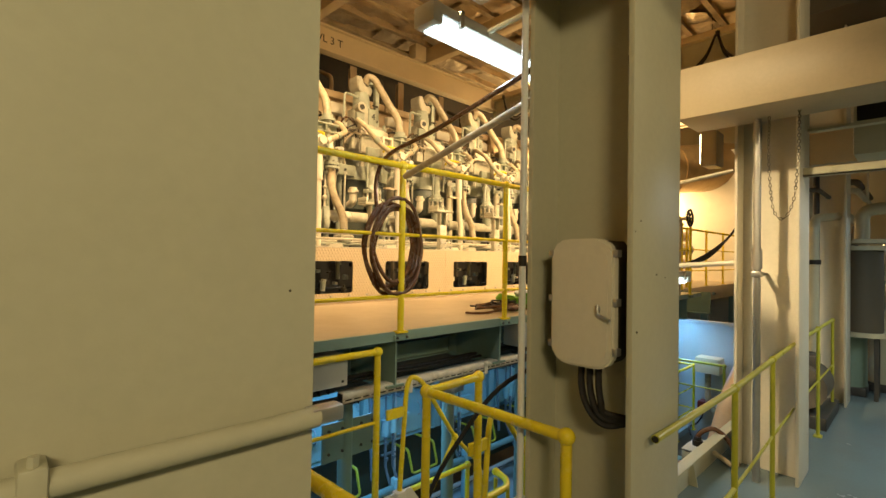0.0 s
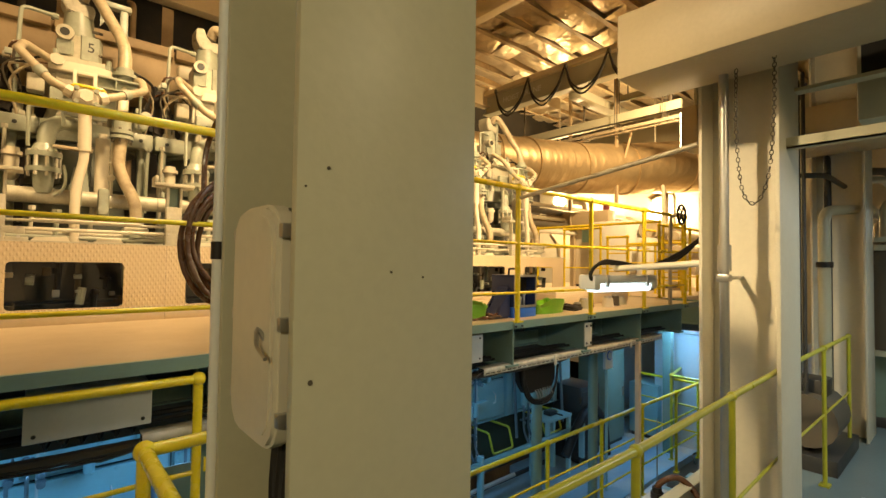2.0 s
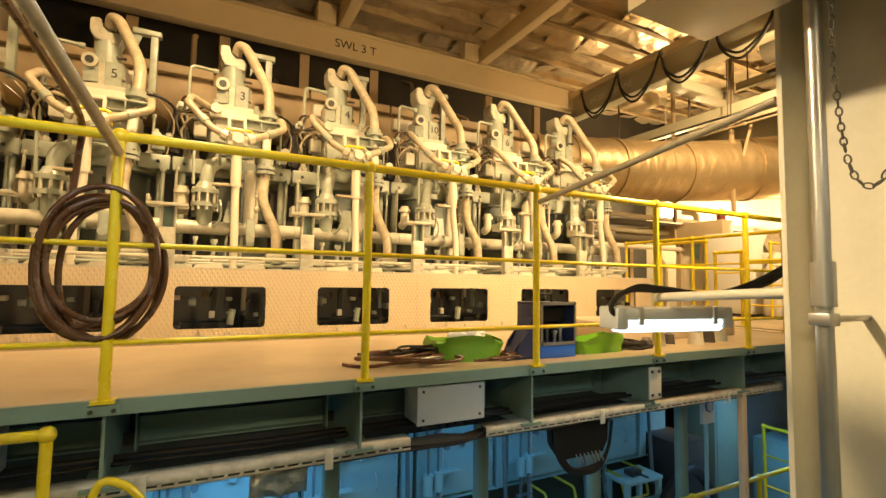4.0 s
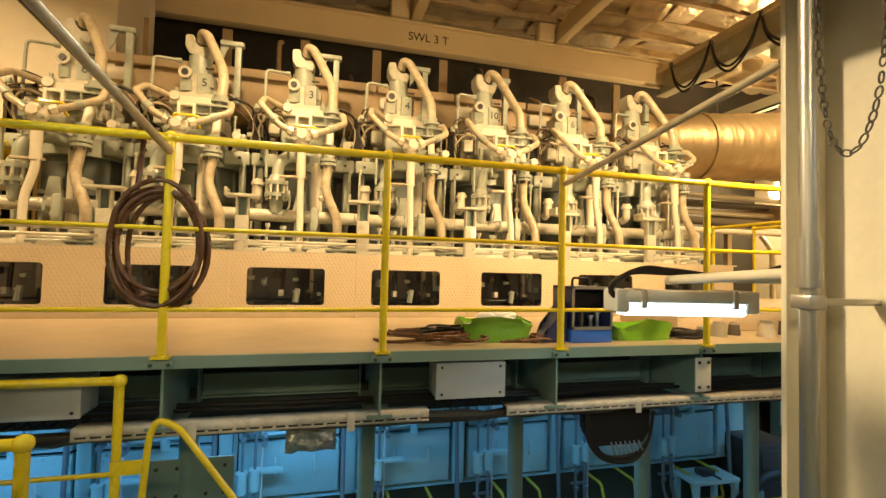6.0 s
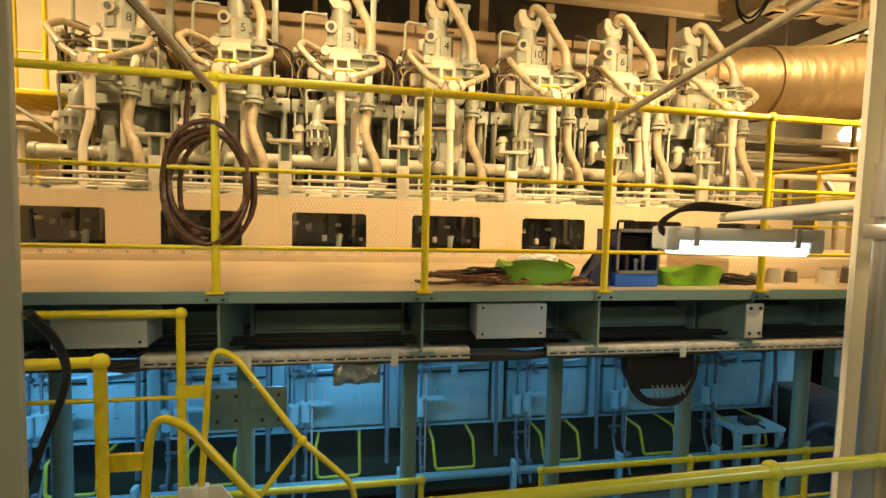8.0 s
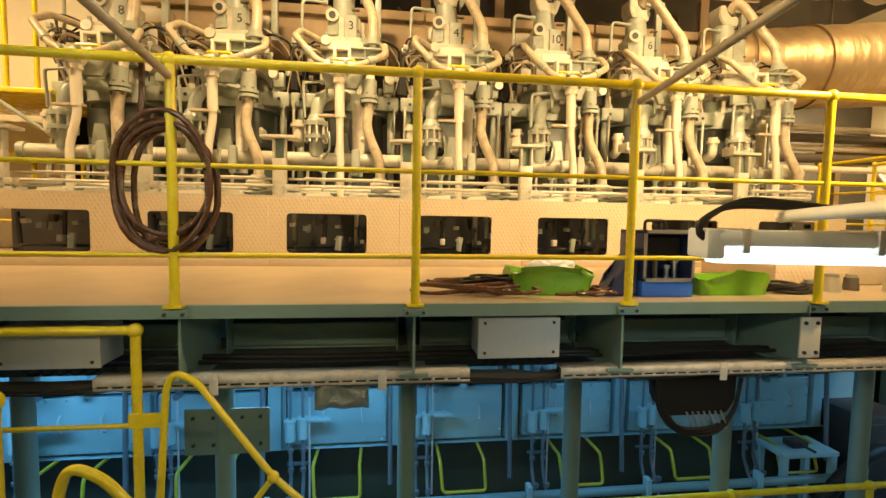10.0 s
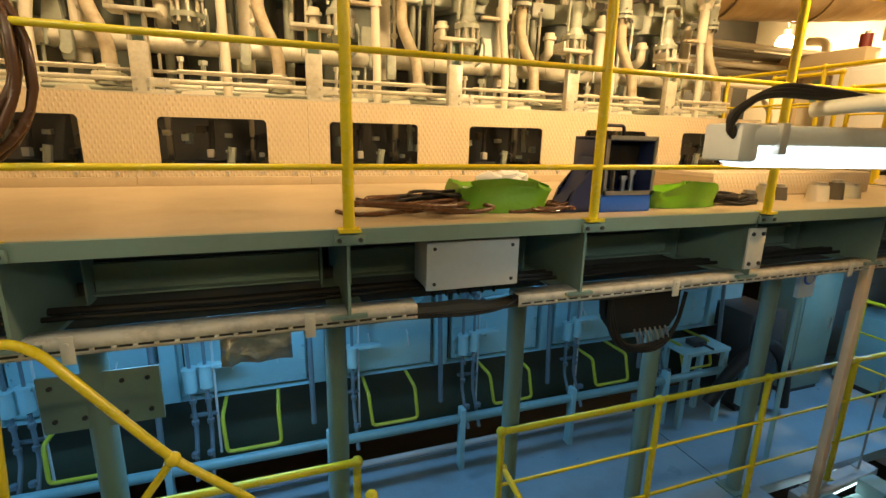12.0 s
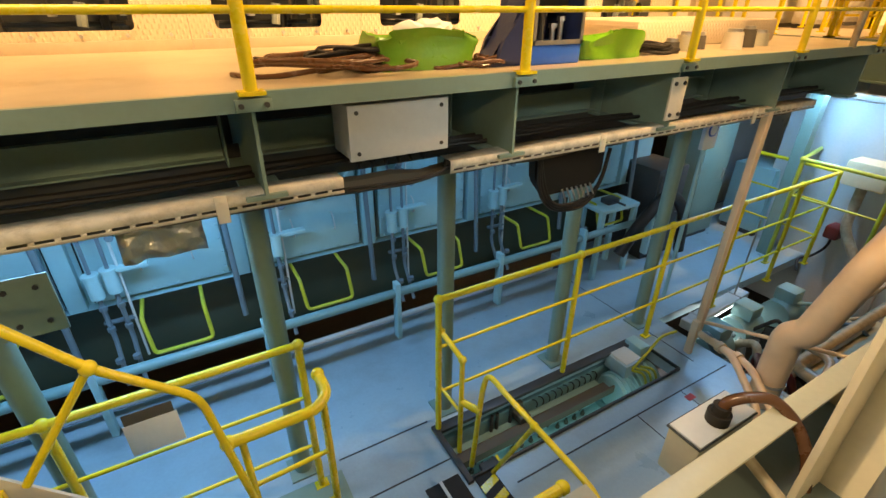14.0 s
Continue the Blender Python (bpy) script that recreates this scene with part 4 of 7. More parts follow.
# Plate in near-black, shade behind the guard painted on.
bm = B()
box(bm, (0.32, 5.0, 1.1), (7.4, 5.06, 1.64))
single("frame_plate", bm, DARK, "plate behind the engine guard, coloured dark for its shade", "plate")

# ---------------------------------------------------------------- overhead
rc = thing("exhaust_receiver", "foil-lagged exhaust receiver pipe behind the engine", "pipe", (0, 6.35, 3.62))
for i in range(7):
    bm = B()
    a = 0.55 + i * 1.045
    b = a + 1.045
    tube(bm, [(a, 0, 0), (a + 0.03, 0, 0), (a + 0.3, 0, 0), (b - 0.03, 0, 0), (b, 0, 0)], [0.32, 0.35, 0.355, 0.35, 0.32], 32)
    part("lagging_section", bm, RECV, rc)
    bm = B(); box(bm, (a - 0.20, -0.42, -0.06), (a + 0.13, -0.25, 0.11), 0.045); part("lagging_pad", bm, CREAM, rc)
    bm = B(); box(bm, (a - 0.22, -0.40, 0.16), (a + 0.80, -0.30, 0.26), 0.006); part("support_angle", bm, RECV, rc)
up = thing("uptake_pipe", "large foil-lagged exhaust uptake pipe with banded joints", "pipe", (7.0, 5.85, 3.38))
line = curve_points([(0, 0.3, 0.12), (0.5, 0.1, 0.08), (1.3, 0, 0.10), (2.8, -0.1, 0.22), (4.2, -0.5, 0.34), (5.6, -1.15, 0.50), (7.2, -2.0, 0.70)], 6)
for i in range(0, len(line) - 6, 6):
    bm = B(); tube(bm, line[i:i + 7], [0.42 + 0.035 * (i + j) / 6 + 0.008 * ((j + i) % 2) for j in range(7)], 36); part("lagging_section", bm, FOIL, up)
    d = (Vector(line[i + 1]) - Vector(line[i])).normalized()
    bm = B(); rod(bm, Vector(line[i]) - d * 0.03, Vector(line[i]) + d * 0.03, 0.445 + 0.035 * i / 6, 36); part("band", bm, FOIL, up)
cb = thing("crane_beam", "cream crane beam marked SWL 3 T", "beam", (0, 7.9, 5.3))
bm = B()
box(bm, (-4, -0.05, 0.03), (9.4, -0.03, 0.45))
part("web", bm, BEAMC, cb)
bm = B()
box(bm, (-4, -0.13, 0), (9.4, 0.08, 0.03), 0.004)
part("lower_flange", bm, BEAMC, cb)
bm = B()
box(bm, (-4, -0.13, 0.45), (9.4, 0.08, 0.48), 0.004)
part("upper_flange", bm, BEAMC, cb)
lettering("SWL 3 T", 0.20, Matrix.Translation((4.53, -0.056, 0.24)) @ FRONT, BLACKPAINT, cb)
for x in (-1.3, 1.45, 4.2, 6.95):
    bm = B()
    box(bm, (x, 1.6, 5.80), (x + 0.18, 7.95, 6.12), 0.01)
    single("cross_beam", bm, BEAMC, "cream painted deck cross beam under the casing top", "beam", "cross beams")
    bm = B()
    box(bm, (x - 0.35, 7.72, 5.8), (x - 0.05, 7.95, 6.12), 0.01)
    single("beam_bracket", bm, BEAMC, "cream bracket on the crane beam", "bracket", "beam brackets")
hb = thing("hoist_crane", "grey hoist crane girder with hanging festoon cables", "crane", (9.4, 4.5, 5.1))
bm = B()
box(bm, (-0.02, -3.1, 0.03), (0.02, 3.4, 0.45)); box(bm, (-0.12, -3.1, 0), (0.12, 3.4, 0.03), 0.004)
part("girder", bm, GREYPAINT, hb)
bm = B(); box(bm, (-0.14, -3.1, 0.45), (0.10, 3.35, 0.56), 0.008); part("top_chord", bm, BEAMC, hb)
bm = B(); box(bm, (0.18, 0.9, -0.12), (2.35, 1.2, 0.06), 0.015); part("trolley", bm, GREYPAINT, hb)
bm = B(); box(bm, (0.2, 1.8, -0.05), (0.75, 2.3, 0.22), 0.02); part("switch_box", bm, BEAMC, hb)
bm = B(); rod(bm, (0.5, -1.2, 0.06), (0.5, -0.3, 0.06), 0.2, 18); box(bm, (0.3, -0.9, 0.2), (0.7, -0.5, 0.4), 0.02); part("hoist_motor", bm, DARKBROWN, hb)
bm = B(); box(bm, (1.05, -0.7, -0.55), (1.11, 3.2, -0.36)); box(bm, (1.05, -0.7, -0.55), (1.22, 3.2, -0.535)); part("side_beam", bm, GREYPAINT, hb)
for dy in (-0.5, 1.4, 3.1):
    bm = B(); rod(bm, (1.08, dy, -0.36), (1.08, dy, 0.3 if dy == 1.4 else 1.3), 0.02, 8); part("hanger", bm, DARKBROWN, hb)
lettering("HOIST CRANE", 0.17, Matrix.Translation((-0.026, 2.3, 0.25)) @ Matrix.Rotation(radians(-90), 4, "Z") @ FRONT, WHITE, hb)
for i in range(6):
    y0 = 2.95 - i * 0.95
    for j in range(2):
        bm = B()
        tube(bm, curve_points([(-0.16, y0, 0.44), (-0.17, y0 - 0.14, 0.08 - 0.06 * j), (-0.18, y0 - 0.42, -0.12 - 0.09 * j), (-0.17, y0 - 0.74, 0.08 - 0.05 * j), (-0.16, y0 - 0.92, 0.44)]), 0.02, 8)
        part("festoon_cable", bm, RUBBER, hb)
    bm = B(); box(bm, (-0.18, y0 - 0.03, 0.42), (-0.12, y0 + 0.03, 0.50), 0.005); part("cable_runner", bm, DARKBROWN, hb)
rr = random.Random(4)
for i in range(6):
    x, y, z, w, ln = 10.0 + 0.75 * i, 2.4 + 0.5 * (i % 3), 4.95 + 0.22 * (i % 3), 0.12 + 0.04 * (i % 2), 1.6 + rr.random() * 1.6
    th = thing("overhead_channel", "dusty steel channel hung under the casing top", "channel", (x, y, z), "overhead channels")
    bm = B(); box(bm, (0, 0, 0), (w, ln, 0.02), 0.003); box(bm, (0, 0, 0), (0.02, ln, 0.14), 0.003); box(bm, (w - 0.02, 0, 0), (w, ln, 0.14), 0.003); part("channel", bm, (RECV, DARKBROWN, GREYPAINT)[i % 3], th)
    for dy in (0.2, ln - 0.2):
        bm = B(); rod(bm, (w / 2, dy, 0.02), (w / 2, dy, 6.4 - z), 0.014, 8); part("hanger", bm, DARKBROWN, th)
for i in range(3):
    x, z = 10.35 + 0.10 * i, 4.36 + 0.06 * (i % 2)
    th = thing("overhead_pipe", "small cream pipe hung under the casing top", "pipe", (x, 2.2, z), "overhead pipes")
    bm = B(); tube(bm, [(0, 0, 0), (0.0, 4.3, 0)], 0.018 + 0.006 * (i % 2), 10); part("pipe", bm, PIPE, th)
    for dy in (0.9, 1.9, 2.9):
        bm = B(); rod(bm, (0, dy, 0), (0, dy, 6.4 - z), 0.008, 8); part("hanger", bm, DARKBROWN, th)
    for dy in (0.6, 1.7, 2.7, 3.6):
        bm = B(); rod(bm, (0, dy, 0), (0, dy + 0.05, 0), 0.032, 10); part("union", bm, PIPE, th)
for y in (6.35, 5.2):
    th = thing("duct_hanger", "tan hanger leg beside the uptake pipe", "hanger", (10.62, y, 4.4), "duct hangers")
    bm = B(); box(bm, (-0.03, -0.03, -1.6), (0.03, 0.03, 2.0), 0.004); part("leg", bm, RECV, th)
    bm = B(); rod(bm, (0.0, -0.04, -1.1), (0.0, -0.35, 0.0), 0.025, 8); part("brace", bm, RECV, th)
for i in range(5):
    bm = B()
    z = 2.9 - i * 0.16
    tube(bm, [(7.2, 6.6 - i * 0.1, z), (16.0, 6.6 - i * 0.1, z)], 0.045 + 0.02 * (i % 2), 10)
    single("side_pipe", bm, (CREAM, DARKBROWN)[i % 2], "pipe run beyond the engine end", "pipe", "side pipes")

# wall clutter behind the cylinder tops
for i in range(8):
    x = 0.35 + i * 1.045
    fp = thing("frame_post", "tan painted steel frame post behind the engine", "frame", (x, 7.0, 2.36), "frames")
    bm = B(); box(bm, (0, 0, 0), (0.13, 0.012, 2.45)); box(bm, (0.06, 0.012, 0), (0.072, 0.16, 2.45)); part("post", bm, RECV, fp)
    bm = B(); box(bm, (-0.16, -0.05, 1.72), (-0.02, 0.06, 1.86), 0.01); part("bracket", bm, RECV, fp)
    bm = B(); tube(bm, bent([(-0.30, 0.1, 0.0), (-0.30, 0.1, 2.0 + 0.2 * (i % 3)), (-0.30, 0.5, 2.2 + 0.2 * (i % 3))], 0.1), 0.035, 10); part("pipe", bm, (RECV, DARKBROWN)[i % 2], fp)
# Rear gallery coloured dark, painting in the gloom at the back.
bm = B()
box(bm, (0.2, 6.9, 2.3), (8.5, 7.6, 2.36))
single("rear_gallery", bm, DARKBROWN, "steel gallery behind the engine, coloured dark for the gloom", "gallery")


# ---------------------------------------------------------------- under the gallery edge
def perforated_tray(x0, x1, y, z0, z1, z_end=None):
    """A channel with a row of slots, on its own brackets."""
    dz = 0 if z_end is None else z_end - z0
    th = thing("cable_tray", "cream painted perforated cable tray under the gallery", "cable tray", (x0, y, z0), "cable trays")
    bm = B()
    L, h = x1 - x0, z1 - z0
    n = int(L / 0.062)
    sh = lambda x: dz * x / L

    def strip(xa, xb, za, zb):
        vs = [bm.verts.new(p) for p in ((xa, 0, za + sh(xa)), (xb, 0, za + sh(xb)), (xb, 0, zb + sh(xb)), (xa, 0, zb + sh(xa)))]
        bm.faces.new(vs)
    for i in range(n):
        a, b = L * i / n, L * (i + 1) / n
        strip(a, b, h * 0.36, h)
        strip(a, b, 0, h * 0.20)
        strip(a, a + 0.016, h * 0.20, h * 0.36)
    vs = [bm.verts.new(p) for p in ((0, 0, h), (L, 0, h + dz), (L, 0.09, h + dz), (0, 0.09, h))]
    bm.faces.new(vs)
    bmesh.ops.remove_doubles(bm, verts=bm.verts[:], dist=0.0005)
    ob = part("channel", bm, TRAY, th)
    m = ob.modifiers.new("thick", "SOLIDIFY")
    m.thickness = 0.002
    bm = B()
    vs = [bm.verts.new(p) for p in ((0, 0.04, 0.005), (L, 0.04, 0.005 + dz), (L, 0.04, h - 0.005 + dz), (0, 0.04, h - 0.005))]
    bm.faces.new(vs)
    ob = part("cable_fill", bm, RUBBER, th)
    m = ob.modifiers.new("thick", "SOLIDIFY")
    m.thickness = 0.02
    for k in range(2):
        bm = B()
        x = L * (0.3 + 0.45 * k)
        box(bm, (x - 0.02, -0.006, -0.03 + sh(x)), (x + 0.02, 0.0, h + 0.01 + sh(x)), 0.002)
        rod(bm, (x, -0.012, h * 0.7 + sh(x)), (x, -0.006, h * 0.7 + sh(x)), 0.008, 6)
        part("clip", bm, CREAM, th)
    return th


perforated_tray(1.71, 3.43, 2.58, 0.69, 0.75)
perforated_tray(3.90, 6.9, 2.58, 0.69, 0.745)
perforated_tray(-1.5, 1.2, 2.58, 0.67, 0.73)


def junction_box(x0, x1, z0, z1):
    th = thing("junction_box", "grey enamel electrical junction box hung under the gallery", "junction box", (x0, 2.585, z0), "junction boxes")
    bm = B()
    box(bm, (0, 0.02, 0), (x1 - x0, 0.2, z1 - z0), 0.006)
    part("body", bm, GREY, th)
    bm = B()
    box(bm, (-0.004, 0, -0.004), (x1 - x0 + 0.004, 0.018, z1 - z0 + 0.004), 0.005)
    lid = part("lid", bm, GREY, th)
    for x in (0.03, x1 - x0 - 0.03):
        for z in (0.025, z1 - z0 - 0.025):
            bm = B()
            rod(bm, (x, -0.004, z), (x, 0.0, z), 0.008, 10)
            part("screw", bm, DARK, lid)
    for i in range(6):
        bm = B()
        x = 0.06 + i * (x1 - x0 - 0.12) / 5
        rod(bm, (x, 0.1, -0.04), (x, 0.1, 0), 0.014, 8)
        tube(bm, curve_points([(x, 0.1, -0.04), (x + 0.01, 0.12, -0.07), (x + 0.03, 0.2, -0.06)]), 0.006, 6)
        part("cable_gland", bm, RUBBER, th)
    return th


junction_box(3.472, 3.886, 0.805, 1.006)
junction_box(1.31, 1.74, 0.80, 0.98)
for a, b in ((3.38, 3.95), (1.15, 1.8)):
    for j in range(2):
        bm = B()
        tube(bm, curve_points([(a - 0.06, 2.60, 0.70), (a + 0.1, 2.59, 0.70 - 0.012 * j), ((a + b) / 2, 2.58, 0.695 - 0.014 * j), (b - 0.15, 2.58, 0.70 - 0.008 * j), (b - 0.03, 2.6, 0.72), (b + 0.06, 2.6, 0.715)]), 0.006, 8)
        single("cable", bm, RUBBER, "black cable slung below the junction box", "cable", "slung cables")
# clip plates on bearer ends, and the wide plate with four bolts
for i in range(-4, 6):
    x = 3.15 + PITCH * i
    cl = thing("rail_clip", "green steel clip with bolts at the handrail foot", "clip", (x, G0 - 0.02, 1.045), "rail clips")
    bm = B()
    box(bm, (-0.055, -0.005, -0.012), (0.055, 0.012, 0.028), 0.003)
    part("plate", bm, BEAMG, cl)
    for dx in (-0.038, 0.038):
        bm = B()
        rod(bm, (dx, -0.014, 0.008), (dx, -0.005, 0.008), 0.009, 6)
        part("bolt", bm, DARK, cl)
cp = thing("cover_plate", "cream bolted cover plate on the bearer end", "plate", (5.27, 2.545, 0.78))
bm = B()
box(bm, (-0.06, 0, 0), (0.06, 0.012, 0.22), 0.002)
part("plate", bm, CREAM, cp)
for dx in (-0.035, 0.035):
    for z in (0.03, 0.19):
        bm = B()
        rod(bm, (dx, -0.008, z), (dx, 0, z), 0.011, 6)
        part("bolt", bm, DARK, cp)
# lagging strip, foil flap, black bag
bm = B()
rr = random.Random(2)
pts = []
n = 60
for i in range(n + 1):
    x = -1.5 + i * 8.4 / n
    pts.append((x, 2.72 + rr.uniform(-0.01, 0.01), 0.665 + rr.uniform(-0.012, 0.006)))
tube(bm, pts, [0.03 + rr.uniform(-0.006, 0.01) for _ in pts], 8)
single("lagged_cable", bm, DARKBROWN, "grimy lagged cable under the tray", "cable")
bm = B()
g = [[bm.verts.new((2.66 + 0.27 * i / 8, 2.74 + 0.012 * math.sin(i * 2.1 + j), 0.64 - 0.13 * j / 4 - 0.008 * math.sin(i * 1.7))) for j in range(5)] for i in range(9)]
for i in range(8):
    for j in range(4):
        bm.faces.new((g[i][j], g[i + 1][j], g[i + 1][j + 1], g[i][j + 1]))
ob = single("foil_flap", bm, SILVER, "loose crumpled foil flap hanging under the gallery", "foil")
m = ob.modifiers.new("thick", "SOLIDIFY")
m.thickness = 0.004
bag = thing("sling_bag", "black canvas sling bag holding coiled cables", "bag", (4.76, 2.76, 0.6))
bm = B()
prism(bm, [(-0.26, 0.1), (0.26, 0.1), (0.255, -0.12), (0.20, -0.2), (-0.16, -0.2), (-0.24, -0.1)], "y", -0.03, 0.05)
bmesh.ops.bevel(bm, geom=bm.edges[:], offset=0.015, segments=2, affect="EDGES")
part("bag", bm, RUBBER, bag)
for j in range(3):
    bm = B()
    tube(bm, curve_points([(-0.25, -0.05, 0.05), (-0.24 + 0.02 * j, -0.06, -0.14), (-0.12, -0.06 - 0.01 * j, -0.27 + 0.015 * j), (0.1, -0.06, -0.29 + 0.02 * j), (0.22, -0.05, -0.17), (0.26, -0.05, 0.02)]), 0.011, 8)
    part("strap", bm, RUBBER, bag)
for j in range(7):
    bm = B()
    x = -0.06 + j * 0.035
    tube(bm, curve_points([(x, -0.04, -0.17), (x + 0.012, -0.06, -0.22), (x + 0.03, -0.05, -0.27)]), 0.006, 6)
    part("cable_end", bm, STEEL, bag)
bm = B()
box(bm, (1.88, 3.1, 0.11), (2.35, 3.115, 0.38), 0.004)
gp = single("backing_plate", bm, BEAMG, "green steel backing plate bolted below the gallery", "plate")
bm = B()
box(bm, (2.08, 3.12, 0.38), (2.14, 3.15, 0.72))
part("hanger", bm, BEAMG, gp)
for x in (1.93, 2.04, 2.2, 2.3):
    for z in (0.17, 0.33):
        bm = B(); rod(bm, (x, 3.09, z), (x, 3.1, z), 0.011, 6); part("bolt", bm, DARK, gp)

# ---------------------------------------------------------------- things on the gallery
def tub(x, y, w, d, h, turn, rag):
    th = thing("plastic_tub", "green plastic-wrapped tub on the gallery floor", "tub", (x, y, GZ), "green tubs")
    th.rotation_euler = (0, 0, radians(turn))
    bm = B()
    r = random.Random(int(x * 100))
    n, rows = 36, 6
    rings = []
    for j in range(rows + 1):
        f = j / rows
        ring = []
        for i in range(n):
            a = 2 * math.pi * i / n
            c, s = math.cos(a), math.sin(a)
            p = 0.26
            ux, uy = math.copysign(abs(c) ** p, c), math.copysign(abs(s) ** p, s)
            k = 0.96 + 0.03 * f + r.uniform(-0.02, 0.02)
            ring.append(bm.verts.new((ux * w / 2 * k, uy * d / 2 * k, h * f * (1 + 0.12 * math.sin(3 * a) * f + r.uniform(-0.05, 0.05) * f))))
        rings.append(ring)
    inner = [bm.verts.new((v.co.x * 0.9, v.co.y * 0.88, h * 0.55)) for v in rings[-1]]
    rings.append(inner)
    for a, b in zip(rings[:-1], rings[1:]):
        for i in range(n):
            bm.faces.new((a[i], a[(i + 1) % n], b[(i + 1) % n], b[i]))
    bm.faces.new(rings[0][::-1])
    bm.faces.new(inner)
    for v in bm.verts:
        q = v.co * 16 + Vector((x * 7, 0, 0))
        v.co += 0.028 * (0.35 + v.co.z / h) * Vector((noise.noise(q), noise.noise(q + Vector((9, 0, 0))), 0.9 * noise.noise(q * 0.8 + Vector((0, 7, 0)))))
    part("wrap", bm, GREEN, th)
    if rag:
        for i in range(7):
            bm = B()
            q = (r.uniform(-0.12, 0.16), r.uniform(-0.06, 0.06), h * 0.9 + r.uniform(0, 0.03))
            bmesh.ops.create_icosphere(bm, subdivisions=2, radius=0.05, matrix=Matrix.Translation(q) @ Matrix.Rotation(r.random() * 3, 4, "Z") @ Matrix.Diagonal((1.4, 0.9, 0.5 + r.random() * 0.4, 1)))
            for v in bm.verts:
                v.co += 0.014 * Vector((noise.noise(v.co * 30), noise.noise(v.co * 33 + Vector((5, 0, 0))), noise.noise(v.co * 28)))
            part("rag", bm, WHITE, th, "crumpled white rag")
    return th


tub(3.93, 2.93, 0.46, 0.28, 0.14, -4, True)
tub(5.0, 2.88, 0.48, 0.24, 0.11, 3, False)
dv = thing("test_unit", "blue portable pump unit with an open black front", "pump unit", (4.40, 2.72, GZ))
bm = B(); box(bm, (0, 0, 0), (0.30, 0.26, 0.09), 0.006); part("base", bm, BLUE, dv)
bm = B(); box(bm, (0, 0.0, 0.09), (0.018, 0.26, 0.36), 0.003); part("side_panel", bm, NAVY, dv)
bm = B(); box(bm, (0.285, 0.0, 0.09), (0.30, 0.26, 0.36), 0.003); part("side_panel", bm, NAVY, dv)
bm = B(); box(bm, (0.018, 0.24, 0.09), (0.285, 0.26, 0.36)); part("back_panel", bm, NAVY, dv)
bm = B(); box(bm, (0, 0, 0.345), (0.30, 0.26, 0.365), 0.004); part("top_panel", bm, NAVY, dv)
bm = B()
for lo, hi in (((0.0, -0.006, 0.085), (0.3, 0, 0.105)), ((0.0, -0.006, 0.35), (0.3, 0, 0.37)), ((0.0, -0.006, 0.085), (0.016, 0, 0.37)), ((0.284, -0.006, 0.085), (0.3, 0, 0.37))):
    box(bm, lo, hi)
part("frame", bm, STEEL, dv)
bm = B(); box(bm, (0.03, 0.08, 0.23), (0.27, 0.2, 0.33), 0.01); part("control_block", bm, RUBBER, dv)
for dx, hh in ((0.06, 0.1), (0.13, 0.14), (0.2, 0.09), (0.25, 0.12)):
    bm = B(); rod(bm, (dx, 0.1, 0.09), (dx, 0.1, 0.06 + hh), 0.014, 12); rod(bm, (dx, 0.1, 0.06 + hh), (dx, 0.1, 0.08 + hh), 0.022, 6); part("valve_stem", bm, DARKBROWN if dx < 0.2 else STEEL, dv)
bm = B(); tube(bm, bent([(0.07, 0.12, 0.365), (0.07, 0.12, 0.42), (0.19, 0.12, 0.42), (0.19, 0.12, 0.365)], 0.02, 3), 0.009, 8); part("handle", bm, RUBBER, dv)
sk = thing("navy_bag", "dark navy cloth bag leaning on the pump unit", "bag", (4.30, 2.8, GZ))
bm = B()
prism(bm, [(-0.12, 0), (0.09, 0), (0.095, 0.28), (0.05, 0.24), (-0.02, 0.1)], "y", -0.06, 0.1)
bmesh.ops.bevel(bm, geom=bm.edges[:], offset=0.02, segments=2, affect="EDGES")
part("cloth", bm, NAVY, sk)


def loose_coil(x, y, r0, turns, flat, seed, mat, label, z0=GZ, tubr=0.011):
    """A hose thrown down in uneven loops that drift along x and lie over one another."""
    r = random.Random(seed)
    pts = []
    n = turns * 12
    k, cx, cy = r0, 0.0, 0.0
    for i in range(n):
        if i % 12 == 0:
            k, cx, cy = r0 * r.uniform(0.45, 1.5), r0 * r.uniform(-1.1, 1.1), r0 * r.uniform(-0.4, 0.4)
        a = 2 * math.pi * i / 12
        pts.append((x + cx + 1.5 * k * math.cos(a), y + cy + flat * k * math.sin(a), z0 + tubr * (1 + 1.1 * (i // 12) * 0.7) + 0.9 * tubr * (1 + math.sin(a * 2.3 + i // 12))))
    pts += [(x - 2.2 * r0, y - 0.3 * r0, z0 + tubr), (x - 3.1 * r0, y + 0.1 * r0, z0 + tubr), (x - 3.4 * r0, y + 0.7 * r0, z0 + tubr)]
    bm = B()
    tube(bm, curve_points(pts, 3), tubr, 8)
    return single("hose_coil", bm, mat, label, "hose")


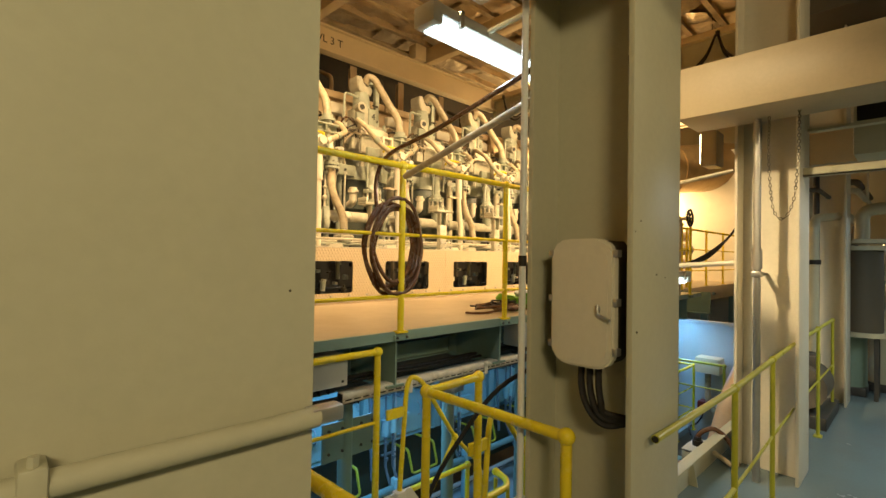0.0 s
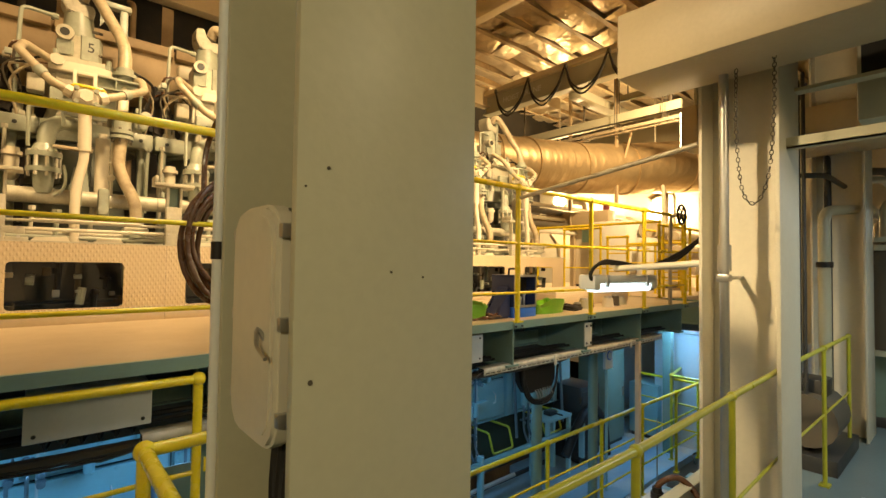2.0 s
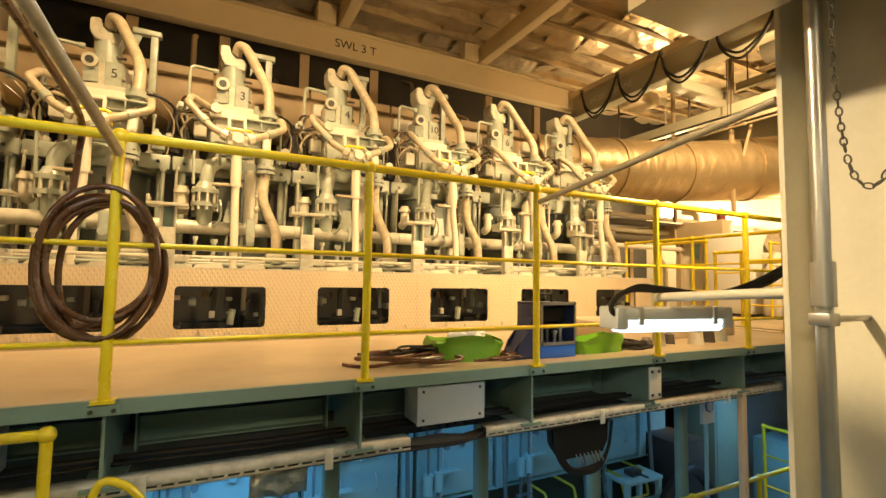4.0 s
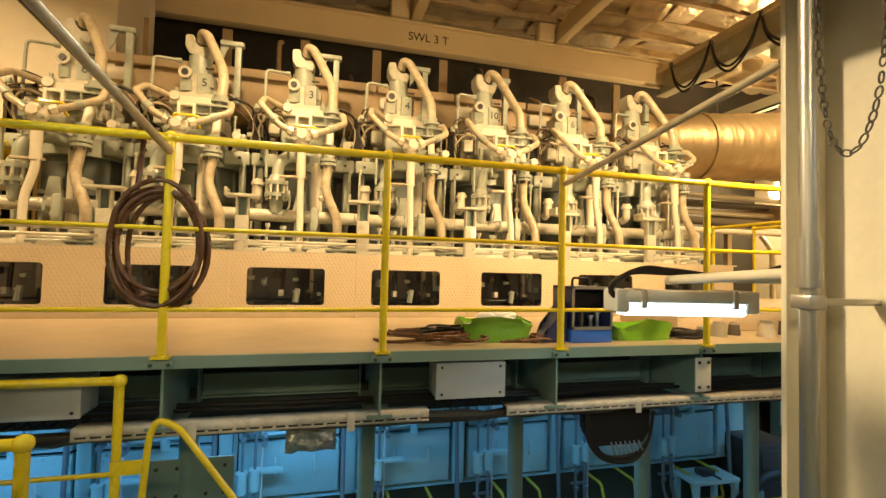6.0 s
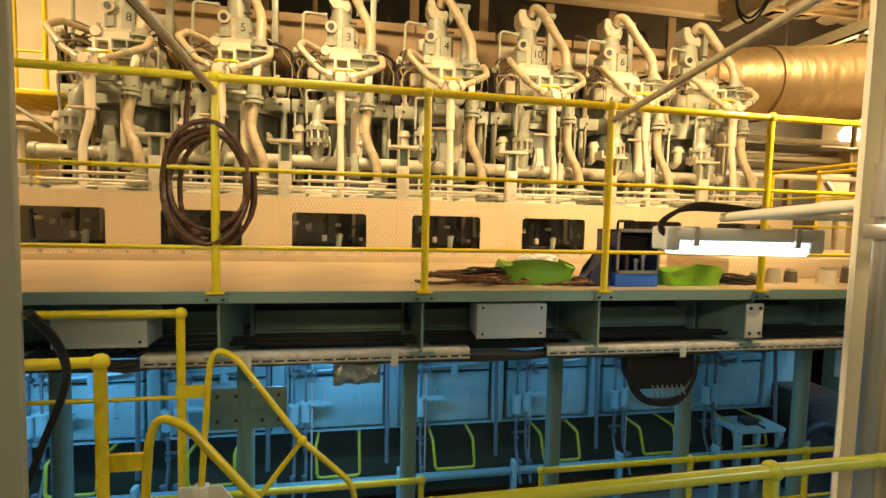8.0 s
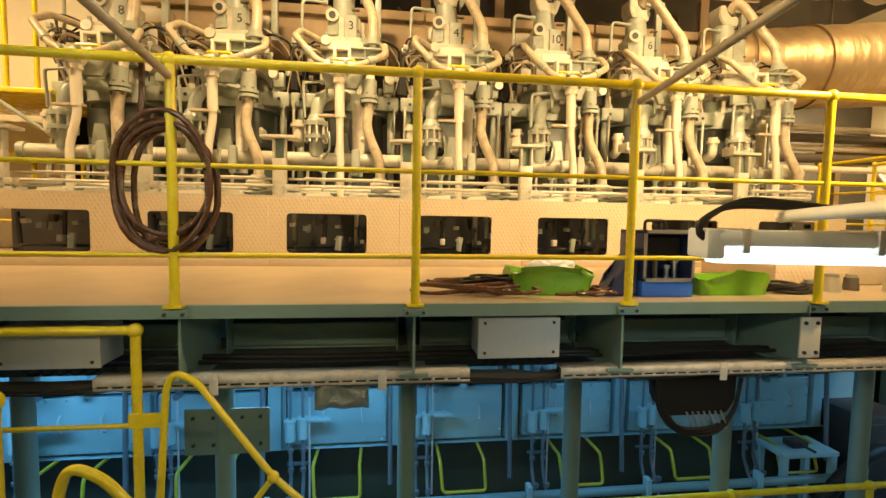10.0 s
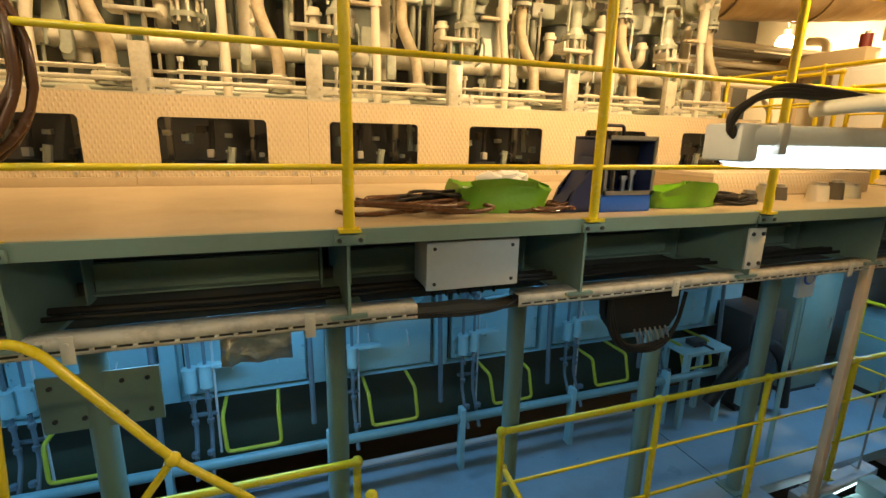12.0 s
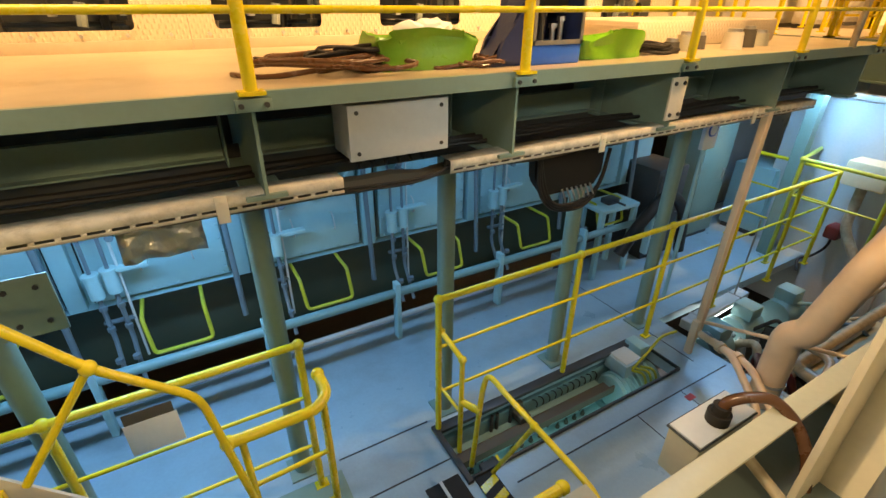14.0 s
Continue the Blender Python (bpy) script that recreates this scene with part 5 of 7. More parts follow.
loose_coil(3.58, 2.86, 0.125, 7, 0.75, 1, HOSE, "coiled brown rubber hose lying on the gallery floor", tubr=0.010)
loose_coil(3.66, 2.90, 0.12, 5, 0.6, 12, RUBBER, "tangle of black cable lying on the brown hose", GZ + 0.05, 0.008)
loose_coil(4.15, 2.80, 0.07, 4, 0.8, 3, HOSE, "small bundle of brown hose on the gallery floor", tubr=0.009)
loose_coil(5.35, 2.86, 0.09, 5, 0.7, 6, RUBBER, "coiled black cable on the gallery floor", tubr=0.010)
for i, (x, w, h, mt) in enumerate(((5.55, 0.10, 0.06, DARKBROWN), (5.75, 0.12, 0.09, GREYPAINT), (5.95, 0.09, 0.08, DARKBROWN), (6.15, 0.13, 0.10, CREAM), (6.4, 0.10, 0.11, DARKBROWN), (6.62, 0.14, 0.08, GREYPAINT))):
    th = thing("machine_part", "dull steel machine part standing on the gallery", "machine part", (x, 2.85 + 0.05 * (i % 3), GZ), "loose parts")
    bm = B(); rod(bm, (0, 0, 0), (0, 0, h), w / 2, 14, w / 2.4); part("body", bm, mt, th)
    bm = B(); rod(bm, (0, 0, h), (0, 0, h + 0.02), w / 3, 12); part("cap", bm, STEEL, th)
bm = B()
box(bm, (5.6, 3.15, GZ), (7.2, 3.9, GZ + 0.16), 0.02)
single("tread_plate", bm, CHECK, "stack of tan tread plates on the gallery", "plate stack")

# hose coil hung on the handrail
hc = thing("hanging_hose", "brown rubber hose coiled and hung on the handrail", "hose", (2.06, 2.60, 2.0))
r = random.Random(9)
for j in range(6):
    bm = B()
    rx, rz, cx, cz = 0.205 + 0.03 * r.uniform(-1, 0.3), 0.29 + 0.035 * r.uniform(-1.6, 1), r.uniform(-0.035, 0.03), -0.37 + r.uniform(-0.04, 0.02)
    pts = [(cx + rx * math.cos(2 * math.pi * i / 28), -0.02 - 0.014 * j + 0.01 * math.sin(i), cz + rz * math.sin(2 * math.pi * i / 28)) for i in range(28)]
    tube(bm, pts, 0.0125, 10, True)
    part("loop", bm, HOSE, hc)
bm = B()
tube(bm, curve_points([(-0.16, -0.03, -0.6), (-0.06, -0.05, -0.62), (0.12, -0.05, -0.52), (0.17, -0.03, -0.36), (0.14, -0.02, -0.2)]), 0.011, 8)
part("loop", bm, HOSE, hc)
bm = B()
tube(bm, curve_points([(-0.13, -0.02, -0.15), (-0.12, 0.0, 0.06), (-0.10, -0.10, 0.20), (-0.12, -0.55, 0.27), (-0.17, -1.05, 0.36), (-0.20, -1.36, 0.42)]), 0.013, 8)
part("tail", bm, HOSE, hc)
bm = B(); rod(bm, (2.09, 2.5, 2.08), (1.955, 1.22, 2.35), 0.019, 12)
single("stay_pole", bm, PIPE, "tan steel stay pole between rail and column", "pole", "stay poles")
bm = B(); rod(bm, (4.215, 2.5, 2.07), (4.29, 1.21, 2.27), 0.017, 12)
single("stay_pole", bm, PIPE, "tan steel stay pole between rail and column", "pole", "stay poles")


# ---------------------------------------------------------------- stairs down to the lower deck
def slope_z(x):
    return 0.14 - 1.36 * (x - 2.12)


st = thing("stairs", "cream steel ship's stairs with hazard-striped nosing", "stairs", (1.95, 2.1, 0))
O = Vector((1.95, 2.1, 0))


def S(name, bm, mat=CREAM, label=""):
    bmesh.ops.translate(bm, verts=bm.verts[:], vec=-O)
    return part(name, bm, mat, st, label)


for y in (1.74, 2.44):
    bm = B()
    prism(bm, [(1.93, 0.12), (2.13, 0.12), (3.17, slope_z(3.17)), (3.17, LZ), (3.0, LZ), (1.93, -0.06)], "y", y, y + 0.012)
    S("stringer", bm)
for i in range(6):
    x = 2.02 + i * 0.185
    z = -0.02 - i * 0.225
    bm = B(); box(bm, (x, 1.755, z - 0.03), (x + 0.17, 2.438, z), 0.003); S("tread", bm, DARK)
    bm = B(); box(bm, (x + 0.155, 1.756, z - 0.045), (x + 0.18, 2.437, z + 0.002), 0.003); S("nosing", bm, YELLOW if i == 0 else CREAM)
    bm = B(); box(bm, (x - 0.01, 1.757, z - 0.2), (x - 0.002, 2.436, z - 0.03)); S("riser_plate", bm, CREAM)
for j in range(3):
    bm = B()
    prism(bm, [(2.03, 1.77 + j * 0.23), (2.17, 1.83 + j * 0.23), (2.17, 1.94 + j * 0.23), (2.03, 1.88 + j * 0.23)], "z", -0.018, -0.015)
    S("hazard_stripe", bm, YELLOW)
for y, d in ((1.77, -0.07), (2.44, -0.02)):
    bm = B()
    tube(bm, bent([(2.03, y, 0.0), (2.08, y, 0.76 + d), (2.11, y, 0.84 + d), (2.20, y, 0.80 + d), (2.52, y, 0.33), (2.78, y, 0.08), (2.86, y, -0.55), (2.90, y, -0.88)], 0.07), 0.0155, 12)
    S("stair_rail", bm, YELLOW)
    bm = B(); ball(bm, (2.52, y, 0.33), 0.027); rod(bm, (2.52, y, 0.33), (2.25, y, -0.04), 0.014, 10); S("brace", bm, YELLOW)
    bm = B(); box(bm, (1.93, y - 0.008, 0.58), (2.08, y + 0.008, 0.64)); S("link_bar", bm, YELLOW)
    bm = B(); box(bm, (2.0, y - 0.03, 0.0), (2.07, y + 0.03, 0.13), 0.008); S("rail_socket", bm)

# rail that joins the stairs to the lower deck's rail
jr = thing("handrail", "thick yellow handrail at the foot of the stairs", "handrail", (2.82, 2.5, LZ))
bm = B(); tube(bm, bent([(0, 0, 1.1), (0.36, 0, 1.1), (0.43, 0.05, 1.12), (0.42, 0.16, 1.15)], 0.06), 0.026, 12); ball(bm, (0, 0, 1.1), 0.034); ball(bm, (0.42, 0.16, 1.15), 0.032); part("top_rail", bm, YELLOW, jr)
for q in ((0.05, 0.0), (0.40, 0.02), (0.42, 0.16)):
    bm = B(); rod(bm, (*q, 0), (*q, 1.1), 0.016, 10); part("post", bm, YELLOW, jr)
for z in (0.45, 0.8):
    bm = B(); rod(bm, (0.05, 0, z), (0.40, 0.02, z), 0.012, 10); part("bar", bm, YELLOW, jr)
sg = thing("notice", "white notice card hung on the lower handrail", "notice", (2.52, 2.935, -0.43))
bm = B(); box(bm, (-0.11, -0.006, -0.12), (0.11, 0.0, 0.07), 0.002); part("card", bm, WHITE, sg)
bm = B(); box(bm, (-0.1, -0.005, 0.07), (0.1, 0.0, 0.13)); part("tape", bm, DARKBROWN, sg, "brown tape strip")

# pit guard and ladder
pg = thing("ladder_guard", "yellow guard rail and ladder arch at the pit", "guard rail", (4.06, 2.965, LZ))
bm = B(); tube(bm, [(0.02, 0.0, 0.87), (0.04, -0.22, 0.80)], 0.018, 10); ball(bm, (0.04, -0.22, 0.80), 0.027); ball(bm, (0.02, 0, 0.87), 0.027); part("top_bar", bm, YELLOW, pg)
bm = B(); rod(bm, (0.04, -0.22, 0), (0.04, -0.22, 0.8), 0.017, 10); part("post", bm, YELLOW, pg)
bm = B(); rod(bm, (0.02, 0, 0.4), (0.04, -0.22, 0.36), 0.011, 10); part("bar", bm, YELLOW, pg)
bm = B(); tube(bm, bent([(0.05, -0.355, 0.0), (0.12, -0.33, 0.62), (0.13, -0.36, 0.77), (0.14, -0.50, 0.74), (0.14, -1.27, 0.73), (0.14, -1.29, 0.0)], 0.15), 0.017, 10); part("ladder_rail", bm, YELLOW, pg)
bm = B(); tube(bm, [(0.14, -0.775, 0.73), (0.14, -0.465, 0.0)], 0.014, 10); ball(bm, (0.14, -0.775, 0.73), 0.026); part("brace", bm, YELLOW, pg)
bm = B(); tube(bm, [(0.04, -0.22, 0.46), (0.10, -0.35, 0.46)], 0.024, 10); part("link_bar", bm, YELLOW, pg)
bm = B(); tube(bm, [(-0.9, -1.165, 0.84), (-0.045, -1.165, 0.85)], 0.026, 12); ball(bm, (-0.045, -1.165, 0.85), 0.034); part("near_rail", bm, YELLOW, pg)
for dx in (-0.85, -0.10):
    bm = B(); rod(bm, (dx, -1.165, 0), (dx, -1.165, 0.84), 0.018, 10); part("post", bm, YELLOW, pg)
for i in range(5):
    bm = B(); box(bm, (0.12 + i * 0.17, -0.93, -0.08 - i * 0.24), (0.26 + i * 0.17, -0.34, -0.05 - i * 0.24)); part("tread", bm, DARK, pg)
    bm = B(); box(bm, (0.25 + i * 0.17, -0.93, -0.09 - i * 0.24), (0.27 + i * 0.17, -0.34, -0.045 - i * 0.24)); part("nosing", bm, YELLOW, pg)
for j in range(4):
    bm = B(); prism(bm, [(4.07, 2.06 + j * 0.11), (4.20, 2.10 + j * 0.11), (4.20, 2.155 + j * 0.11), (4.07, 2.115 + j * 0.11)], "z", 0.014, 0.017); bmesh.ops.translate(bm, verts=bm.verts[:], vec=(-4.06, -2.965, 0)); part("hazard_stripe", bm, YELLOW, pg)
bm = B(); box(bm, (0.01, -0.92, 0.002), (0.15, -0.43, 0.013), 0.002); part("head_plate", bm, RUBBER, pg)
bm = B(); box(bm, (3.76, 2.05, LZ + 0.002), (4.0, 2.60, LZ + 0.012), 0.003)
mt = single("rubber_mat", bm, RUBBER, "black ribbed rubber mat at the ladder head", "mat")
bm = B(); box(bm, (3.86, 2.05, LZ + 0.012), (3.88, 2.60, LZ + 0.015)); part("strip", bm, GREY, mt)

# machinery in the pit
pm = thing("pit_machine", "teal painted machinery with bolted covers below the lower deck", "machine", (4.3, 2.6, -2.6))
bm = B(); box(bm, (-0.22, 0.36, -0.7), (1.75, 0.48, 1.13), 0.01); part("rear_casing", bm, TEAL, pm)
bm = B(); box(bm, (-0.2, 0.29, -0.7), (1.34, 0.36, 1.00), 0.008); box(bm, (-0.2, 0.02, -0.7), (1.34, 0.29, 0.76), 0.008); part("casing", bm, ENGINE, pm)
bm = B(); box(bm, (-0.2, 0.16, 0.76), (1.34, 0.29, 0.79), 0.004); part("ledge", bm, ENGINE, pm)
bm = B(); box(bm, (-0.22, 0.15, 1.03), (1.42, 0.27, 1.045)); box(bm, (-0.22, 0.15, 1.045), (1.42, 0.165, 1.10)); box(bm, (-0.22, 0.255, 0.96), (1.42, 0.27, 1.03)); part("dark_beam", bm, DARKBROWN, pm)
bm = B(); box(bm, (0.42, 0.25, 1.045), (0.52, 0.36, 1.11), 0.004); box(bm, (0.44, 0.33, 1.11), (0.50, 0.37, 1.18)); part("beam_bracket", bm, DARKBROWN, pm)
for x in (-0.08, 0.22, 0.27, 0.40):
    bm = B(); rod(bm, (x, 0.35, 0.98), (x, 0.35, 1.16), 0.014, 8); part("stud", bm, DARK, pm)
for row in range(2):
    for i in range(15):
        if i % 5 == 4:
            continue
        q = (-0.14 + i * 0.095 + 0.03 * row, 0.19 + 0.06 * row)
        bm = B(); rod(bm, (*q, 0.79), (*q, 0.812), 0.019, 6); rod(bm, (*q, 0.812), (*q, 0.84), 0.010, 8); part("cover_bolt", bm, DARKBROWN if row else TEAL, pm)
for i in range(4):
    bm = B(); rod(bm, (0.02 + i * 0.36, 0.293, 0.90), (0.02 + i * 0.36, 0.265, 0.90), 0.016, 8); tube(bm, curve_points([(0.02 + i * 0.36, 0.27, 0.90), (0.03 + i * 0.36, 0.26, 0.87), (0.03 + i * 0.36, 0.275, 0.82)]), 0.007, 6); part("cock", bm, DARK, pm)
for i in range(11):
    x = 0.62 + i * 0.066
    bm = B(); tube(bm, curve_points([(x, 0.37, 1.11), (x + 0.01, 0.335, 1.13), (x + 0.03, 0.325, 1.09), (x + 0.035, 0.335, 1.04)]), 0.005, 6); part("injector_pipe", bm, RUBBER, pm)
bm = B(); box(bm, (1.345, 0.06, -0.7), (1.38, 0.36, 0.94), 0.006); part("end_plate", bm, TEAL, pm)
for j in range(3):
    bm = B(); tube(bm, curve_points([(1.37, 0.24, 0.95 - 0.08 * j), (1.44, 0.18, 0.92 - 0.08 * j), (1.50, 0.16, 0.75 - 0.08 * j), (1.46, 0.2, 0.4)]), 0.011, 8); part("hose", bm, RUBBER, pm)
mo = thing("electric_motor", "pale blue electric motor with terminal box in the pit", "motor", (5.84, 2.78, -1.80))
bm = B(); rod(bm, (-0.2, 0, 0.2), (0.25, 0, 0.2), 0.15, 20); part("body", bm, ENGINE, mo)
for i in range(9):
    bm = B(); rod(bm, (-0.16 + i * 0.045, 0, 0.2), (-0.15 + i * 0.045, 0, 0.2), 0.165, 20); part("fin", bm, ENGINE, mo)
bm = B(); box(bm, (-0.12, -0.04, 0.33), (0.10, 0.18, 0.47), 0.012); part("terminal_box", bm, LDECK, mo)
bm = B(); box(bm, (-0.1, -0.02, 0.47), (0.08, 0.16, 0.48), 0.004); part("lid", bm, GREY, mo)
bm = B(); box(bm, (0.12, 0.02, 0.30), (0.24, 0.2, 0.52), 0.02); part("fan_cowl", bm, ENGINE, mo)
bm = B(); box(bm, (-0.22, -0.10, -1.5), (0.26, 0.17, 0.05), 0.01); part("base", bm, TEAL, mo)
for j in range(3):
    bm = B(); tube(bm, curve_points([(-0.05 + 0.05 * j, -0.05, 0.42), (-0.04 + 0.06 * j, -0.16, 0.44), (0.0 + 0.07 * j, -0.19, 0.2), (0.02 + 0.08 * j, -0.18, -0.2)]), 0.011, 8); part("earth_cable", bm, YGREEN, mo, "yellow-green earth cable")
bm = B(); tube(bm, curve_points([(-0.05, -0.05, 0.44), (0.15, -0.02, 0.50), (0.36, 0.02, 0.56), (0.5, -0.02, 0.6)]), 0.012, 8); part("earth_cable", bm, YGREEN, mo, "yellow-green earth cable")
# dark plate added in place of a deck opening by the stair foot, red paint mark
bm = B(); box(bm, (2.84, 2.42, LZ + 0.001), (3.36, 3.0, LZ + 0.008), 0.002)
hp = single("hatch_plate", bm, BEAMG, "dark teal plate standing in for an opening in the lower deck", "hatch")
for q in ((2.95, 2.9), (3.12, 2.86), (3.05, 2.7), (3.2, 2.72)):
    bm = B(); rod(bm, (*q, LZ + 0.008), (*q, LZ + 0.03), 0.022, 8); part("bolt", bm, DARK, hp)
bm = B(); box(bm, (5.87, 2.26, LZ + 0.0005), (5.95, 2.31, LZ + 0.004))
tagged(part("paint_mark", bm, material("red_mark", (0.6, 0.05, 0.05), 0.5, stain=0.3)), "", "", "", "structure")

# seams between the lower deck plates
for lo, hi in (((3.37, 3.07), (4.03, 3.08)), ((4.3, 2.36), (6.5, 2.37)), ((5.4, 0.5), (5.406, 2.36)), ((3.35, 2.72), (4.03, 2.73)), ((6.3, 2.53), (6.306, 4.0)), ((5.9, 1.2), (5.905, 2.36))):
    bm = B()
    box(bm, (*lo, LZ - 0.001), (*hi, LZ + 0.003))
    tagged(part("floor_seam", bm, DARK), "", "", "", "structure")
for lo, hi in (((4.02, 2.50), (4.06, 3.0)), ((4.06, 2.925), (6.1, 3.0)), ((4.06, 2.515), (6.1, 2.532)), ((6.09, 2.515), (6.105, 3.0))):
    bm = B()
    box(bm, (*lo, LZ), (*hi, LZ + 0.03), 0.004)
    tagged(part("trim_pit_coaming", bm, DARK), "", "", "", "structure")

# pale pole, foot clamp and small pipes
pp = thing("vertical_pipe", "cream vertical pipe with a clamp foot beside the pit, warm light in its colour", "pipe", (6.35, 2.6, LZ))
bm = B(); box(bm, (-0.03, -0.025, 0.2), (0.03, 0.025, 2.1), 0.008); part("pole", bm, WARMCREAM, pp)
bm = B(); box(bm, (-0.07, -0.03, 0.05), (-0.03, 0.03, 0.38), 0.006); part("clamp", bm, WARMCREAM, pp)
for j, dy in enumerate((0.0, -0.14)):
    bm = B(); tube(bm, bent([(0, dy, 0.25), (-0.1, -0.35 + dy, 0.3), (-0.3, -0.7 + dy, 0.15), (-0.32, -0.75 + dy, 0.0)], 0.1), 0.028, 10); part("branch", bm, WARMCREAM, pp)
    bm = B(); rod(bm, (-0.06, -0.22 + dy, 0.28), (-0.075, -0.26 + dy, 0.285), 0.045, 12); part("collar", bm, WARMCREAM, pp)
bm = B(); tube(bm, [(0.02, 0, 0.35), (0.3, -1.0, 0.55)], 0.016, 8); part("stay", bm, WARMCREAM, pp)
bp = thing("lagged_pipe", "thick cream lagged pipe with elbows rising from the machinery flat, coloured as warmly lit", "pipe", (6.35, 2.0, LZ - 0.75))
bm = B(); tube(bm, bent([(0, 0, 0.0), (0.0, 0.0, 1.38), (0.0, -0.1, 1.46), (0.0, -0.25, 2.1), (0.5, -0.26, 2.35), (2.5, -0.2, 2.4)], 0.14, 8), 0.10, 20); part("pipe", bm, WARMCREAM, bp)
for z in (0.5, 0.95):
    bm = B(); rod(bm, (0, 0, z), (0, 0, z + 0.02), 0.108, 20); part("band", bm, STEEL, bp)
bm = B(); rod(bm, (0, 0, 0.0), (0, 0, 0.04), 0.18, 18); part("flange", bm, WARMCREAM, bp)
for dz, dy, r in ((0.62, 0.12, 0.05), (0.85, 0.2, 0.03), (0.3, 0.24, 0.06)):
    bm = B(); tube(bm, bent([(0.05, dy - 0.5, dz), (0.4, dy - 0.4, dz + 0.05), (0.5, dy - 0.1, dz), (2.4, dy - 0.1, dz)], 0.1), r, 12)
    single("service_pipe", bm, PIPE, "cream service pipe over the machinery flat", "pipe", "service pipes").location = (6.3, 2.0, LZ - 0.5)
for i, (x, y, mt) in enumerate(((7.0, 2.75, ENGINE), (7.6, 2.8, ENGINE), (7.0, 2.2, RED), (8.3, 2.75, ENGINE), (6.8, 1.7, CREAM))):
    th = thing("pump", "small painted pump with valve on the machinery flat", "pump", (x, y, LZ - 0.75), "lower deck pumps")
    bm = B(); box(bm, (-0.2, -0.14, 0), (0.2, 0.14, 0.3), 0.01); part("base", bm, DARK, th)
    bm = B(); rod(bm, (-0.18, 0, 0.46), (0.16, 0, 0.46), 0.15, 18); part("body", bm, mt, th)
    bm = B(); box(bm, (-0.1, -0.1, 0.6), (0.1, 0.1, 0.74), 0.01); part("terminal_box", bm, mt, th)
    bm = B(); rod(bm, (0.16, 0, 0.46), (0.28, 0, 0.46), 0.06, 12); part("shaft_end", bm, STEEL, th)
tk = thing("service_tank", "grey painted service tank on the machinery flat", "tank", (8.1, 1.75, LZ - 0.75))
bm = B(); box(bm, (-0.7, -0.5, 0), (0.8, 0.45, 0.5), 0.03); part("body", bm, GREYPAINT, tk)
bm = B(); rod(bm, (-0.3, 0.1, 0.5), (-0.3, 0.1, 0.53), 0.2, 20); part("manhole", bm, GREY, tk)
for i in range(8):
    a = math.pi * i / 4
    bm = B(); rod(bm, (-0.3 + 0.17 * math.cos(a), 0.1 + 0.17 * math.sin(a), 0.53), (-0.3 + 0.17 * math.cos(a), 0.1 + 0.17 * math.sin(a), 0.55), 0.014, 6); part("bolt", bm, DARK, tk)
bm = B(); box(bm, (9.25, 1.36, LZ - 0.75), (9.29, 3.75, 0.52)); box(bm, (9.21, 1.36, 0.46), (9.25, 3.75, 0.52), 0.004); box(bm, (9.22, 2.3, LZ - 0.75), (9.25, 2.34, 0.46), 0.003)
setting("wall_machinery_flat", bm, GREY, "pale blue-white painted bulkhead at the machinery flat")
vb = thing("valve_box", "tan valve box on a pipe at the bulkhead", "valve box", (9.0, 2.75, -0.32))
bm = B(); box(bm, (-0.16, -0.22, 0), (0.12, 0.16, 0.26), 0.02); part("body", bm, BEAMC, vb)
bm = B(); rod(bm, (0.12, 0, 0.12), (0.25, 0, 0.12), 0.06, 12); part("mount", bm, BEAMC, vb)
bm = B(); tube(bm, bent([(0, 0, 0), (0, 0, -0.5), (0.0, -0.3, -0.9), (0.0, -0.3, LZ - 0.75 + 0.32)], 0.12), 0.05, 12); part("pipe", bm, PIPE, vb)
rr = random.Random(8)
for i in range(14):
    x, y = 6.9 + rr.random() * 1.9, 2.2 + rr.random() * 0.75
    bm = B(); tube(bm, bent([(x, y, LZ - 0.75), (x, y, LZ - 0.45 + 0.3 * rr.random()), (x + rr.uniform(-0.4, 0.4), y - 0.2, LZ - 0.30 + 0.3 * rr.random()), (x + rr.uniform(-0.5, 0.5), y - 0.5, LZ - 0.75)], 0.09), 0.015 + 0.03 * rr.random(), 10)
    single("flat_pipe", bm, (DULL, PIPE, ENGINE, RED, DARK)[i % 5], "bent pipe among the pumps on the machinery flat", "pipe", "flat pipes")
al = thing("alarm_lamp", "dark red alarm lamp on a bracket with its cable", "lamp", (9.14, 2.86, LZ + 0.30))
bm = B(); box(bm, (-0.1, -0.07, 0.05), (0.1, 0.07, 0.2), 0.02); part("housing", bm, RED, al)
bm = B(); tube(bm, curve_points([(0, 0, 0.05), (0.02, 0.03, -0.1), (-0.05, 0.1, -0.22), (-0.2, 0.16, -0.26), (-0.3, 0.1, -0.35)]), 0.014, 8); part("cable", bm, RUBBER, al)

# bench with vice, hoses and machines at the engine's end
wb = thing("workbench", "small grey-green steel bench with a vice", "bench", (6.75, 4.05, LZ))
bm = B(); box(bm, (-0.25, -0.15, 0.78), (0.30, 0.18, 0.82), 0.006); part("top", bm, ENGINE, wb)
for q in ((-0.22, -0.12), (0.26, -0.12), (-0.22, 0.14), (0.26, 0.14)):
    bm = B(); box(bm, (q[0] - 0.025, q[1] - 0.025, 0), (q[0] + 0.025, q[1] + 0.025, 0.78)); part("leg", bm, ENGINE, wb)
bm = B(); box(bm, (-0.08, -0.06, 0.82), (0.08, 0.06, 0.88), 0.01); rod(bm, (0, -0.06, 0.86), (0, -0.2, 0.86), 0.012, 8); part("vice", bm, DARK, wb)
